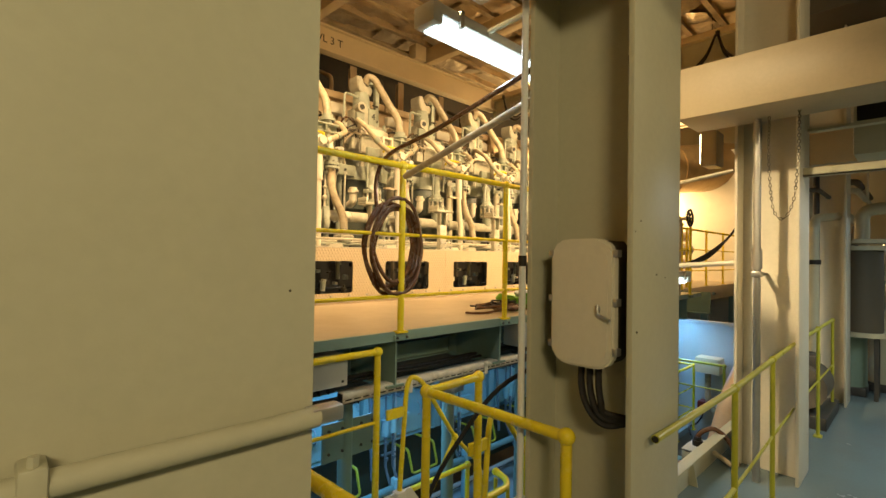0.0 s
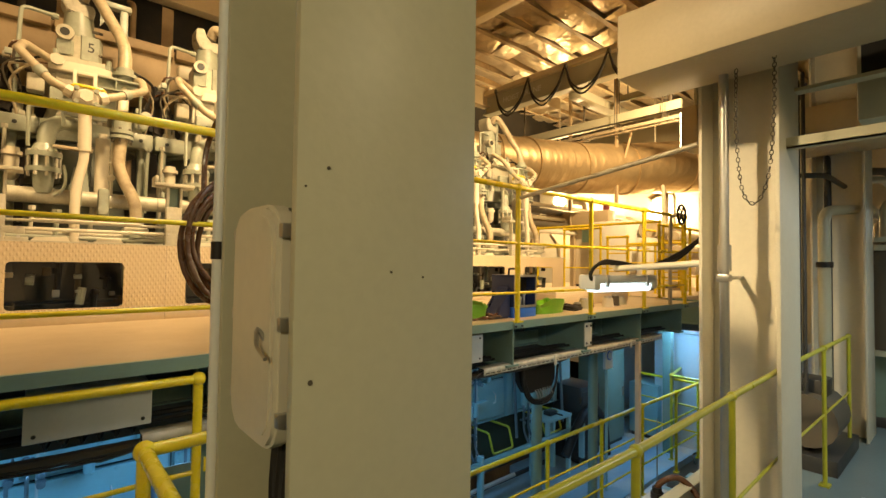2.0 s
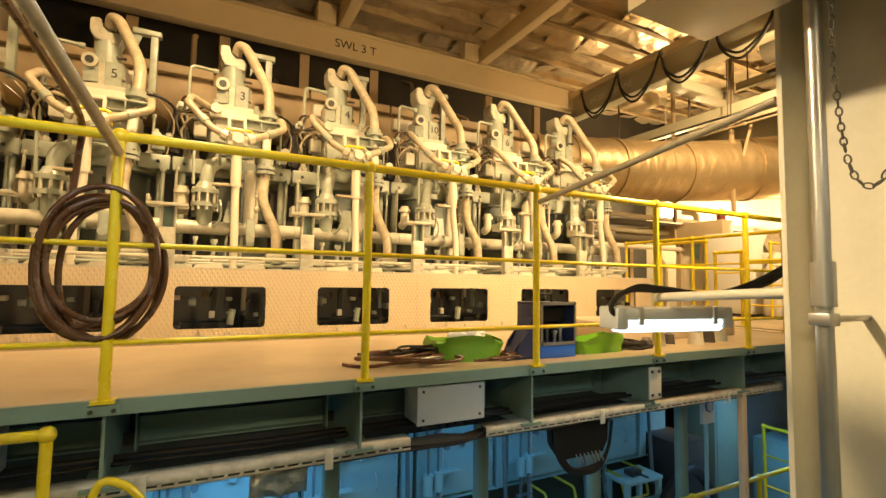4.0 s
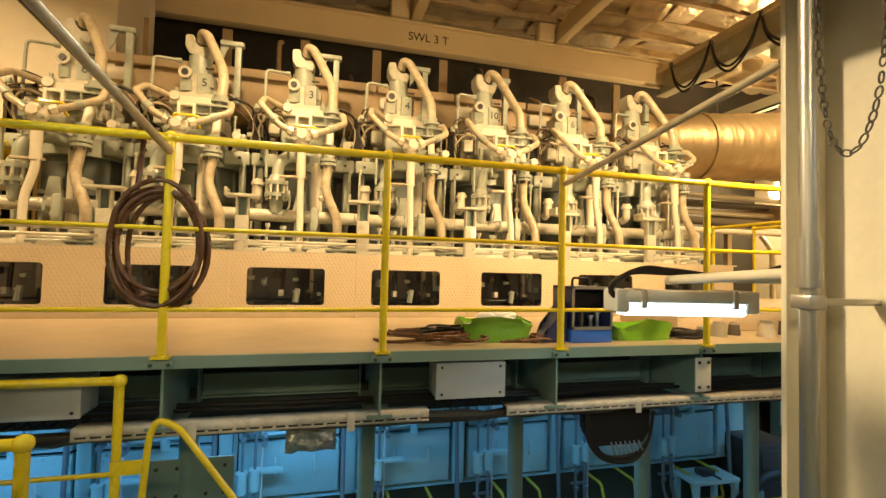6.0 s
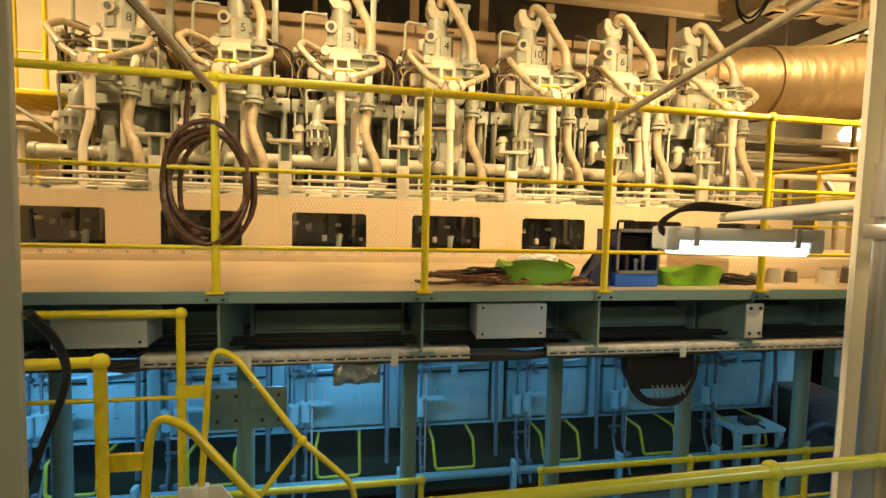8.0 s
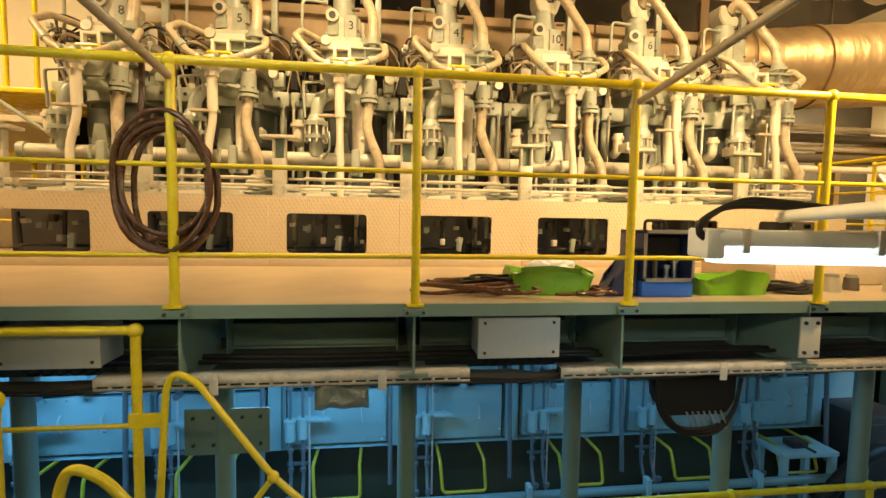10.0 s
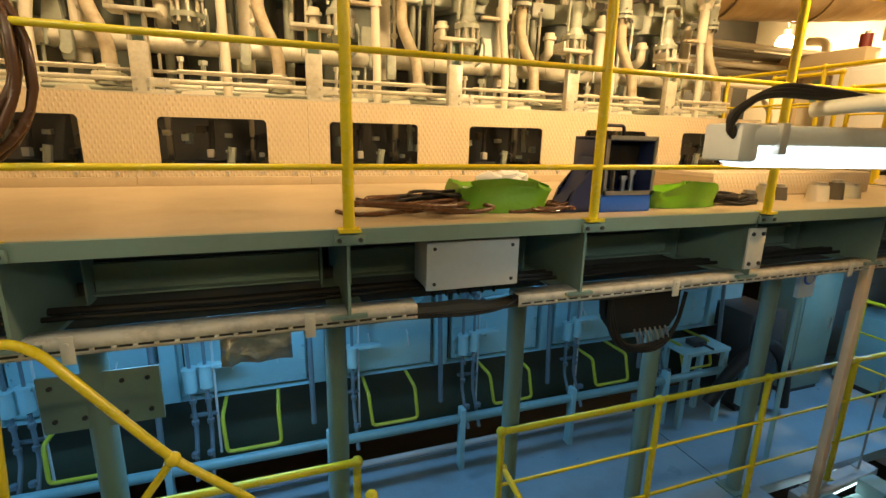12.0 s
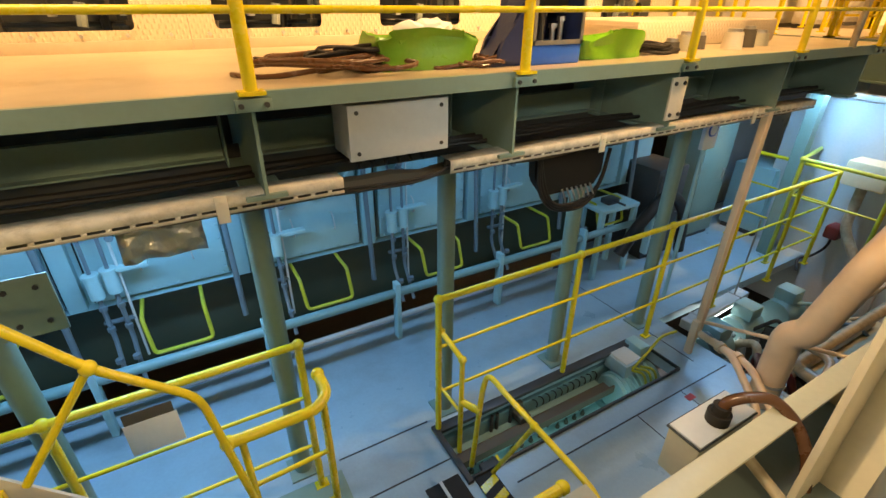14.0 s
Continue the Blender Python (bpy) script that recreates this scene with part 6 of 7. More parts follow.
bm = B(); tube(bm, curve_points([(6.6, 3.7, LZ + 0.4), (6.9, 3.7, LZ + 0.75), (7.3, 3.75, LZ + 0.9), (7.7, 3.8, LZ + 0.6), (7.8, 3.8, LZ + 0.1)]), 0.06, 12)
single("suction_hose", bm, RUBBER, "thick black suction hose bent over the bench", "hose")
for i, (x, y, w, h, mtl) in enumerate(((7.6, 4.2, 0.5, 1.1, DARK), (8.5, 4.3, 0.6, 1.5, BEAMG), (9.4, 3.9, 0.5, 0.9, ENGINE), (10.4, 3.6, 0.7, 1.2, GREY))):
    th = thing("machine_cabinet", "painted machinery cabinet on the lower deck", "cabinet", (x, y, LZ), "lower cabinets")
    bm = B(); box(bm, (-w / 2, -0.25, 0.06), (w / 2, 0.25, h), 0.015); part("body", bm, mtl, th)
    bm = B(); box(bm, (-w / 2 + 0.03, -0.262, 0.12), (w / 2 - 0.03, -0.25, h - 0.06), 0.006); leaf = part("door", bm, mtl, th)
    bm = B(); box(bm, (w / 2 - 0.1, -0.28, h * 0.5), (w / 2 - 0.08, -0.262, h * 0.6)); part("handle", bm, STEEL, leaf)
    bm = B(); box(bm, (-w / 2 + 0.02, -0.22, 0), (w / 2 - 0.02, 0.22, 0.06)); part("plinth", bm, DARK, th)
gg = thing("gauge_panel", "white gauge panel with a round dial on a pillar", "gauge", (6.95, 3.3, 0.35))
bm = B(); box(bm, (-0.09, -0.02, -0.14), (0.09, 0.02, 0.14), 0.005); part("panel", bm, WHITE, gg)
bm = B(); rod(bm, (0, -0.026, 0.03), (0, -0.02, 0.03), 0.06, 20); part("dial", bm, BLUE, gg)
bm = B(); rod(bm, (0, -0.03, 0.03), (0, -0.026, 0.03), 0.045, 20); part("dial_face", bm, WHITE, gg)
bm = B(); rod(bm, (0, 0.02, -0.14), (0, 0.02, -1.7), 0.02, 10); part("stand", bm, ENGINE, gg)

# deck edge beam, cable box and black cable by the second column
bm = B()
box(bm, (2.05, DECKY, -0.3), (8, DECKY + 0.012, 0.19))
box(bm, (2.9, DECKY - 0.06, 0.19), (8, DECKY + 0.014, 0.202), 0.003)
for x in (3.2, 3.75, 4.85, 5.6):
    prism(bm, [(DECKY - 0.055, 0), (DECKY, 0), (DECKY, 0.19), (DECKY - 0.02, 0.19)], "x", x, x + 0.01)
setting("trim_deck_edge", bm, GREYPAINT)
kb = thing("cable_box", "cream cable box with a black gland at the deck edge", "cable box", (4.13, 1.40, -0.1))
bm = B(); box(bm, (0, 0.006, 0), (0.31, 0.12, 0.19), 0.008); part("body", bm, GREYPAINT, kb)
bm = B(); box(bm, (-0.006, 0.002, 0.186), (0.316, 0.126, 0.192), 0.002); part("gasket", bm, DARK, kb)
bm = B(); box(bm, (0.0, 0.006, 0.192), (0.31, 0.12, 0.2), 0.003); part("lid", bm, GREY, kb)
bm = B(); rod(bm, (0.15, 0.05, 0.2), (0.15, 0.05, 0.24), 0.038, 16); rod(bm, (0.15, 0.05, 0.24), (0.15, 0.05, 0.27), 0.028, 16); part("gland", bm, RUBBER, kb)
bm = B(); tube(bm, curve_points([(0.15, 0.05, 0.25), (0.16, 0.04, 0.29), (0.20, 0.0, 0.325), (0.24, -0.05, 0.33), (0.26, -0.12, 0.28), (0.25, -0.18, 0.2), (0.24, -0.21, 0.1)]), 0.0185, 12); part("cable", bm, HOSE, kb)
bm = B(); tube(bm, [(0.10, -0.2, 0.14), (0.10, -0.075, 0.2)], 0.018, 12); part("stub_pipe", bm, PIPE, kb)
ec = thing("edge_bracket", "cream folded bracket plate at the deck edge", "bracket", (3.75, 1.52, -0.12))
bm = B(); prism(bm, [(-0.07, -0.05), (0.08, -0.07), (0.08, 0.05), (-0.05, 0.05)], "z", 0.05, 0.058); box(bm, (-0.05, 0.044, -0.15), (0.08, 0.05, 0.05), 0.002); part("plate", bm, GREYPAINT, ec)
vv = thing("small_valve", "teal painted valve with handle at the deck edge", "valve", (3.62, 1.5, -0.14))
bm = B(); rod(bm, (0, 0, 0), (0, 0, 0.1), 0.035, 12); rod(bm, (-0.06, 0, 0.05), (0.08, 0, 0.05), 0.028, 12); part("body", bm, ENGINE, vv)
bm = B(); rod(bm, (0, 0, 0.1), (0, 0, 0.16), 0.01, 8); box(bm, (-0.09, -0.01, 0.16), (0.03, 0.01, 0.175)); part("lever", bm, ENGINE, vv)


# ---------------------------------------------------------------- first column: box, cables, pole, lamp
jb = thing("terminal_box", "cream enclosed terminal box with rounded corners on the column", "terminal box", (1.645, 1.005, 1.21))
bm = B()
prism(bm, [(-0.11, 0.07), (-0.11, 0.38), (-0.07, 0.425), (0.07, 0.425), (0.11, 0.38), (0.11, 0.07), (0.07, 0.005), (-0.07, 0.005)], "x", 0.03, 0.17)
part("body", bm, DARKBROWN, jb)
bm = B()
prism(bm, rounded_rect(-0.118, -0.005, 0.118, 0.43, 0.062, 3), "x", -0.005, 0.035)
bmesh.ops.bevel(bm, geom=bm.edges[:], offset=0.008, segments=2, affect="EDGES")
cover = part("cover", bm, CREAM, jb)
bm = B()
prism(bm, rounded_rect(-0.097, 0.018, 0.097, 0.408, 0.05, 3), "x", -0.0075, -0.004)
part("cover_face", bm, CREAM, jb)
bm = B(); tube(bm, bent([(-0.006, -0.07, 0.19), (-0.02, -0.07, 0.215), (-0.02, -0.07, 0.18), (-0.02, -0.115, 0.165)], 0.01, 2), 0.004, 6); part("latch", bm, STEEL, cover)
for z in (0.06, 0.22, 0.38):
    for y in (-0.12, 0.12):
        bm = B(); box(bm, (-0.002, y - 0.008, z - 0.012), (0.03, y + 0.008, z + 0.012), 0.002); part("clip", bm, STEEL, jb)
for j in range(3):
    bm = B(); tube(bm, curve_points([(0.07, 0.03 - 0.03 * j, 0.02), (0.06, 0.03 - 0.033 * j, -0.07), (0.05, 0.0 - 0.025 * j, -0.15 + 0.012 * j), (0.06, -0.06, -0.20 + 0.02 * j), (0.09, -0.155, -0.17)]), 0.012, 8); part("cable", bm, RUBBER, jb)
bm = B(); tube(bm, curve_points([(1.735, 0.863, 4.1), (1.725, 0.863, 2.4), (1.715, 0.868, 2.25), (1.735, 0.863, 2.0), (1.745, 0.863, 1.6), (1.735, 0.868, 1.2)]), 0.012, 8)
single("cable", bm, RUBBER, "black cable clipped inside the column flange", "cable")
cp = thing("conduit_pipe", "thin white conduit pipe beside the column", "conduit", (1.645, 1.25, 0.62))
bm = B(); rod(bm, (0, 0, 0), (0, 0, 2.6), 0.013, 10); part("pipe", bm, WHITE, cp)
bm = B(); box(bm, (-0.03, -0.07, 0.03), (0.03, 0.02, 0.05), 0.003); part("bracket", bm, WHITE, cp)
bm = B(); rod(bm, (0, 0, 0.92), (0, 0, 0.96), 0.016, 10); part("band", bm, RUBBER, cp)
bm = B(); tube(bm, curve_points([(2.06, 1.22, 1.25), (2.05, 1.34, 1.14), (1.93, 1.58, 0.96), (1.78, 1.71, 0.70), (1.66, 1.78, 0.45), (1.5, 1.8, 0.02)]), 0.011, 8)
single("cable", bm, RUBBER, "thick black cable slung from the column to the stairs", "cable")


def tube_light(name_label, m, length, hang=0.0):
    th = thing("fluorescent_light", name_label, "light fixture", (0, 0, 0), "fluorescent lights")
    th.matrix_world = m
    L = length / 2
    bm = B(); box(bm, (-L, -0.07, 0.02), (L, 0.07, 0.075), 0.015); part("housing", bm, GREY, th)
    bm = B()
    prism(bm, [(-0.065, 0.02), (0.065, 0.02), (0.045, -0.035), (-0.045, -0.035)], "x", -L + 0.01, L - 0.01)
    bmesh.ops.bevel(bm, geom=bm.edges[:], offset=0.01, segments=2, affect="EDGES")
    part("diffuser", bm, TUBEGLOW, th, "glowing white diffuser")
    for sx in (-1, 1):
        bm = B(); box(bm, (sx * L - 0.03, -0.068, -0.02), (sx * L + 0.03, 0.068, 0.078), 0.01); part("end_cap", bm, GREY, th)
    for k in (-0.35, 0.35):
        bm = B(); box(bm, (k * length - 0.012, -0.08, 0.0), (k * length + 0.012, 0.08, 0.08), 0.004); part("clip", bm, STEEL, th)
        if hang:
            bm = B(); rod(bm, (k * length, 0, 0.07), (k * length, 0, hang), 0.009, 8); part("hanger", bm, STEEL, th)
    return th


first_lamp = tube_light("fluorescent light fixture hung beside the column", pose(2.06, 1.74, 2.62, 0, 0, 0), 0.95)
bm = B(); rod(bm, (-0.14, -0.05, 0.05), (-0.22, -0.57, 0.02), 0.012, 8); part("arm", bm, GREYPAINT, first_lamp)
tube_light("fluorescent light fixture on an arm by the gallery", pose(4.37, 1.75, 1.40, 0, 0, -9), 0.60)
bm = B(); rod(bm, (4.30, 1.2, 1.56), (4.30, 1.75, 1.52), 0.02, 10)
single("lamp_arm", bm, CREAM, "cream arm carrying the light fixture", "arm")
bm = B(); rod(bm, (4.32, 1.7, 1.53), (5.1, 1.6, 1.53), 0.014, 10)
single("lamp_arm", bm, CREAM, "cream pipe carrying the light fixture", "arm")
for j in range(3):
    bm = B(); tube(bm, curve_points([(4.07, 1.76, 1.43), (4.02, 1.76, 1.47 + 0.012 * j), (4.10 + 0.03 * j, 1.75, 1.545 + 0.012 * j), (4.3, 1.72, 1.55 + 0.008 * j), (4.6, 1.66, 1.545), (4.85, 1.55, 1.60 + 0.02 * j), (4.95, 1.4, 1.8), (4.67, 1.2, 2.0)]), 0.0095, 8)
    single("cable", bm, RUBBER, "black cable looped onto the light fixture", "cable", "lamp cables")

# second column: conduit, coupling, chain, brackets
cd = thing("conduit", "grey galvanised conduit with a coupling on the column", "conduit", (4.165, 1.03, 0))
bm = B(); rod(bm, (0, 0, 0), (0, 0, 2.62), 0.024, 14); part("pipe", bm, STEEL, cd)
bm = B(); rod(bm, (0, 0, 1.52), (0, 0, 1.66), 0.034, 14); part("coupling", bm, STEEL, cd)
bm = B(); box(bm, (-0.035, -0.03, 1.46), (0.03, 0.03, 1.50), 0.004); box(bm, (0.03, -0.015, 1.47), (0.27, 0.015, 1.49), 0.004); part("clamp", bm, STEEL, cd)
ch = thing("chain", "hanging loop of rusty steel chain", "chain", (4.09, 0.86, 2.60))
pts = curve_points([(0.0, 0.085, 0), (-0.005, 0.085, -0.35), (0.0, 0.06, -0.66), (0.0, 0.0, -0.73), (0.0, -0.055, -0.60), (0.0, -0.08, -0.3), (0, -0.085, 0)], 14)
acc, last, flip = 0, pts[0], 0
for p in pts[1:]:
    acc += (p - last).length
    d = (p - last).normalized()
    last = p
    if acc > 0.020:
        acc = 0
        bm = B()
        q = d.to_track_quat("X", "Z").to_matrix().to_4x4() @ Matrix.Rotation(radians(90 * (flip % 2)), 4, "X")
        ring = [Matrix.Translation(p) @ q @ Vector((0.014 * math.cos(a), 0.008 * math.sin(a), 0)) for a in [2 * math.pi * i / 10 for i in range(10)]]
        tube(bm, ring, 0.0026, 5, True)
        part("link", bm, DARKBROWN, ch)
        flip += 1

# ---------------------------------------------------------------- far gallery end
fg = thing("far_platform", "tan steel platform beyond the engine end", "platform", (8.2, 3.2, GZ))
bm = B(); box(bm, (0.0, 0, -0.3), (7.5, 4.5, -0.02), 0.01); part("plate", bm, GFLOOR, fg)
for x in (0.6, 2.6, 4.6):
    bm = B(); box(bm, (x, 0.1, LZ - GZ), (x + 0.12, 0.22, -0.3)); part("leg", bm, BEAMG, fg)
handrail("yellow handrail on the far platform", [(8.2 + 1.1 * i, 3.2) for i in range(6)], 2.15, (1.78, 1.38), GZ)
handrail("yellow handrail across the engine end", [(8.2, 3.2), (8.2, 4.3), (8.2, 5.4)], 2.2, (1.85, 1.5), GZ)
handrail("yellow handrail by the white cabinet", [(10.2, 4.4), (11.0, 4.4), (11.8, 4.4)], 2.25, (1.9, 1.55), GZ)
for i, (x, y, w, d, h, mt) in enumerate(((10.75, 5.23, 0.7, 0.80, 1.42, WHITE), (10.6, 4.52, 0.4, 0.26, 1.05, WHITE), (10.9, 6.1, 0.5, 0.56, 1.4, CREAM), (12.4, 5.0, 0.8, 0.6, 1.4, CREAM))):
    th = thing("control_cabinet", "white enamel control cabinet on the far platform", "cabinet", (x, y, GZ - 0.02), "far cabinets")
    bm = B(); box(bm, (-w / 2, -d / 2, 0.05), (w / 2, d / 2, h), 0.02); part("body", bm, mt, th)
    bm = B(); box(bm, (-w / 2 + 0.03, -d / 2 - 0.015, 0.1), (w / 2 - 0.03, -d / 2, h - 0.05), 0.006); leaf = part("door", bm, mt, th)
    bm = B(); box(bm, (-w / 2 - 0.012, -d / 2 + 0.03, 0.1), (-w / 2, d / 2 - 0.03, h - 0.05), 0.006); part("side_panel", bm, mt, th)
    if i == 2:
        bm = B(); box(bm, (-w / 2 - 0.018, -d / 2 + 0.05, h - 0.40), (-w / 2 - 0.012, -d / 2 + 0.22, h - 0.08)); part("window", bm, ENGINE, th, "blue-grey window pane")
    bm = B(); box(bm, (-w / 2 + 0.02, -d / 2 + 0.02, 0), (w / 2 - 0.02, d / 2 - 0.02, 0.05)); part("plinth", bm, DARK, th)
    bm = B(); rod(bm, (w / 2 - 0.1, -d / 2 - 0.04, h * 0.6), (w / 2 - 0.1, -d / 2 - 0.015, h * 0.6), 0.02, 10); part("handle", bm, STEEL, leaf)
# Cream backdrop added to catch light and brighten the far end.
bm = B(); box(bm, (13.6, 3.3, LZ), (13.66, 9.5, 4.4)); setting("wall_end", bm, CREAM)
bd = thing("box_beam", "tan painted box beam at the engine end", "beam", (10.45, 5.3, 2.44))
bm = B(); box(bm, (0, 0, 0), (0.3, 2.4, 0.30), 0.01); part("beam", bm, GFLOOR, bd)
bm = B(); box(bm, (0.1, 2.1, GZ - 0.02 - 2.44), (0.2, 2.2, 0)); part("leg", bm, GFLOOR, bd)
bm = B(); box(bm, (0.1, 0.9, GZ - 0.02 - 2.44), (0.2, 1.0, 0)); part("leg", bm, GFLOOR, bd)
bm = B(); tube(bm, [(-0.02, 0.9, 0.0), (-0.02, 0.92, 0.26)], 0.02, 8); part("stub", bm, GFLOOR, bd)
rv = thing("red_canister", "small red canister on the box beam", "canister", (10.6, 5.42, 2.74))
bm = B(); rod(bm, (0, 0, 0), (0, 0, 0.18), 0.075, 14); part("body", bm, RED, rv)
bm = B(); rod(bm, (0, 0, 0.18), (0, 0, 0.22), 0.03, 10); part("cap", bm, STEEL, rv)
for j, (y, z, r0) in enumerate(((4.55, 2.30, 0.20), (4.05, 2.12, 0.11), (4.0, 1.82, 0.13), (3.75, 1.5, 0.10))):
    th = thing("lagged_drum", "tan lagged drum with ribbed bands at the far platform", "drum", (10.9, y, z), "far drums")
    bm = B(); rod(bm, (-0.2, 0, 0), (0.9, 0, 0), r0, 20); part("shell", bm, PIPE, th)
    for i in range(5):
        bm = B(); rod(bm, (-0.19 + 0.1 * i, 0, 0), (-0.16 + 0.1 * i, 0, 0), r0 + 0.012, 20); part("band", bm, CREAM, th)
    bm = B(); box(bm, (0.2, -0.04, GZ - 0.02 - z), (0.28, 0.04, -r0 * 0.9)); part("stand", bm, YELLOW, th)
for nm, pts, top, mids in (("yellow handrail frame at the engine end", [(8.6, 5.11), (8.6, 4.38)], 2.19, (1.85, 1.5)), ("low yellow handrail at the engine end", [(8.6, 4.25), (8.6, 3.9)], 2.02, (1.75, 1.45)), ("yellow ladder rail on the far platform", [(8.9, 3.45), (8.9, 3.15)], 2.2, (1.95, 1.7, 1.45, 1.25)), ("yellow handrail behind the far platform", [(9.6, 4.4), (9.6, 3.9), (9.6, 3.4)], 1.95, (1.6, 1.3))):
    handrail(nm, pts, top, mids, GZ - 0.02)
for x, y, z in ((12.55, 8.0, 3.38), (13.3, 5.6, 2.9)):
    th = thing("bulb_light", "bright bare bulb light in a small fitting", "light fixture", (x, y, z), "bulb lights")
    bm = B(); ball(bm, (0, 0, 0), 0.17, 16, 12); part("globe", bm, BULBGLOW, th)
    bm = B(); rod(bm, (0, 0, 0.11), (0, 0, 0.25), 0.07, 14); part("fitting", bm, GREY, th)
    bm = B(); rod(bm, (0, 0, 0.25), (0, 0, 6.4 - z), 0.02, 8); part("stem", bm, CREAM, th)
vw = thing("gate_valve", "black valve handwheel on a stem by the gallery end", "valve", (7.0, 2.4, 2.15))
bm = B(); tube(bm, [(0.11 * math.cos(2 * math.pi * i / 20), 0, 0.11 * math.sin(2 * math.pi * i / 20)) for i in range(20)], 0.014, 8, True); part("wheel", bm, RUBBER, vw)
for a in (0, 60, 120):
    bm = B(); c, s_ = 0.11 * math.cos(radians(a)), 0.11 * math.sin(radians(a)); rod(bm, (-c, 0, -s_), (c, 0, s_), 0.01, 6); part("spoke", bm, RUBBER, vw)
bm = B(); tube(bm, bent([(0, 0, 0), (0, 0.12, 0), (0.02, 0.14, -0.4), (0.02, 0.14, GZ - 2.15)], 0.05), 0.022, 10); part("stem", bm, PIPE, vw)
fl = thing("flood_light", "square flood light in a tan housing on an arm", "light fixture", (5.81, 1.81, 2.78))
bm = B(); prism(bm, [(-0.14, -0.19), (0.14, -0.19), (0.14, 0.19), (-0.14, 0.19)], "y", -0.09, 0.06); bmesh.ops.bevel(bm, geom=bm.edges[:], offset=0.012, segments=2, affect="EDGES"); part("housing", bm, GFLOOR, fl)
bm = B(); box(bm, (-0.12, 0.062, -0.16), (0.12, 0.072, 0.16), 0.003); part("glass", bm, glow("flood_glass", (1.0, 0.78, 0.42), 12.0), fl, "glowing flood light glass")
bm = B(); tube(bm, bent([(0, -0.02, 0.19), (0, -0.02, 0.5), (0, -0.5, 0.9), (0, -0.56, 1.5)], 0.1), 0.018, 10); part("arm", bm, GREYPAINT, fl)
rr = random.Random(21)
for i in range(8):
    bm = B()
    x, y = 11.4 + rr.random() * 2.0, 4.6 + rr.random() * 3
    z0 = GZ if i % 2 else 2.0
    tube(bm, bent([(x, y, z0), (x, y, z0 + 0.5 + rr.random()), (x + rr.uniform(-0.6, 0.6), y + 0.3, z0 + 1.0 + rr.random() * 0.8)], 0.15), 0.03 + rr.random() * 0.05, 10)
    single("far_pipe", bm, (CREAM, PIPE, HEAD)[i % 3], "cream bent pipe beyond the engine end", "pipe", "far pipes")
wl = B(); box(wl, (9.0, 4.62, LZ), (14.5, 4.7, GZ - 0.32))
single("white_partition", wl, LDECK, "pale painted steel partition on the lower deck", "partition")
handrail("yellow handrail of the lower stairs", [(8.6, 2.4), (8.6, 3.2), (9.6, 3.4)], -0.1, (-0.5,), LZ, mat=YGREEN)
# rail and platform at the engine's left end
handrail("yellow handrail on the rear engine platform", [(-0.9, 5.05), (-0.34, 5.05), (-0.09, 5.05)], 3.6, (2.94,), 2.58)
bm = B(); box(bm, (-2.5, 5.0, 2.54), (0.06, 6.1, 2.585), 0.004)
rp = single("rear_platform", bm, YELLOW, "yellow-edged steel platform at the engine end", "platform")
bm = B(); tube(bm, [(-0.5, 5.03, 2.54), (0.02, 5.1, 2.16)], 0.018, 8); part("brace", bm, PALE, rp)
bm = B(); box(bm, (-1.4, 5.2, GZ), (-1.32, 5.28, 2.54)); part("leg", bm, YELLOW, rp)
bm = B(); box(bm, (-4, 4.305, GZ - 0.02), (0.31, 6.3, GZ - 0.004))
setting("floor_gallery_end", bm, GFLOOR)
bm = B()
box(bm, (-4, 6.2, GZ), (-0.62, 6.24, 6.1)); box(bm, (-0.30, 6.2, GZ), (0.42, 6.24, 6.1)); box(bm, (-0.62, 6.2, 3.5), (-0.30, 6.24, 6.1))
box(bm, (-0.66, 6.17, GZ), (-0.62, 6.2, 3.54), 0.003); box(bm, (-0.30, 6.17, GZ), (-0.26, 6.2, 3.54), 0.003); box(bm, (0.36, 6.24, GZ), (0.42, 7.4, 6.1))
setting("wall_engine_end", bm, CREAM, "cream steel casing at the engine end with a dark opening")
handrail("yellow handrail on the gallery behind the engine end", [(-1.1, 5.5), (-0.45, 5.5), (0.0, 5.5), (0.2, 5.9)], 2.06, (1.72, 1.4), GZ)

# ---------------------------------------------------------------- walkway beyond the second column
for x in (4.72,):
    bm = B(); box(bm, (x - 0.32, -1.1, 2.19), (x - 0.31, 0.80, 2.25)); box(bm, (x - 0.32, -1.1, 2.19), (x - 0.26, 0.80, 2.20))
    single("angle_bracket", bm, GREYPAINT, "grey angle bracket across the walkway", "bracket", "angle brackets")
    bm = B(); box(bm, (x - 0.14, -1.1, 2.55), (x - 0.06, 0.80, 2.57))
    single("angle_bracket", bm, GREYPAINT, "grey flat bracket across the walkway", "bracket", "angle brackets")
hx = thing("overhead_cabinet", "black-fronted grey steel cabinet hung over the walkway", "cabinet", (4.82, -0.1, 2.38))
bm = B(); box(bm, (0, -0.9, 0), (0.35, 0.66, 0.75), 0.01); part("body", bm, GREYPAINT, hx)
bm = B(); box(bm, (-0.012, -0.86, 0.25), (0, 0.64, 0.72), 0.004); part("front", bm, RUBBER, hx)
bm = B(); box(bm, (0.1, -0.1, 0.55), (0.14, 0.0, 1.82)); part("hanger", bm, GREYPAINT, hx)
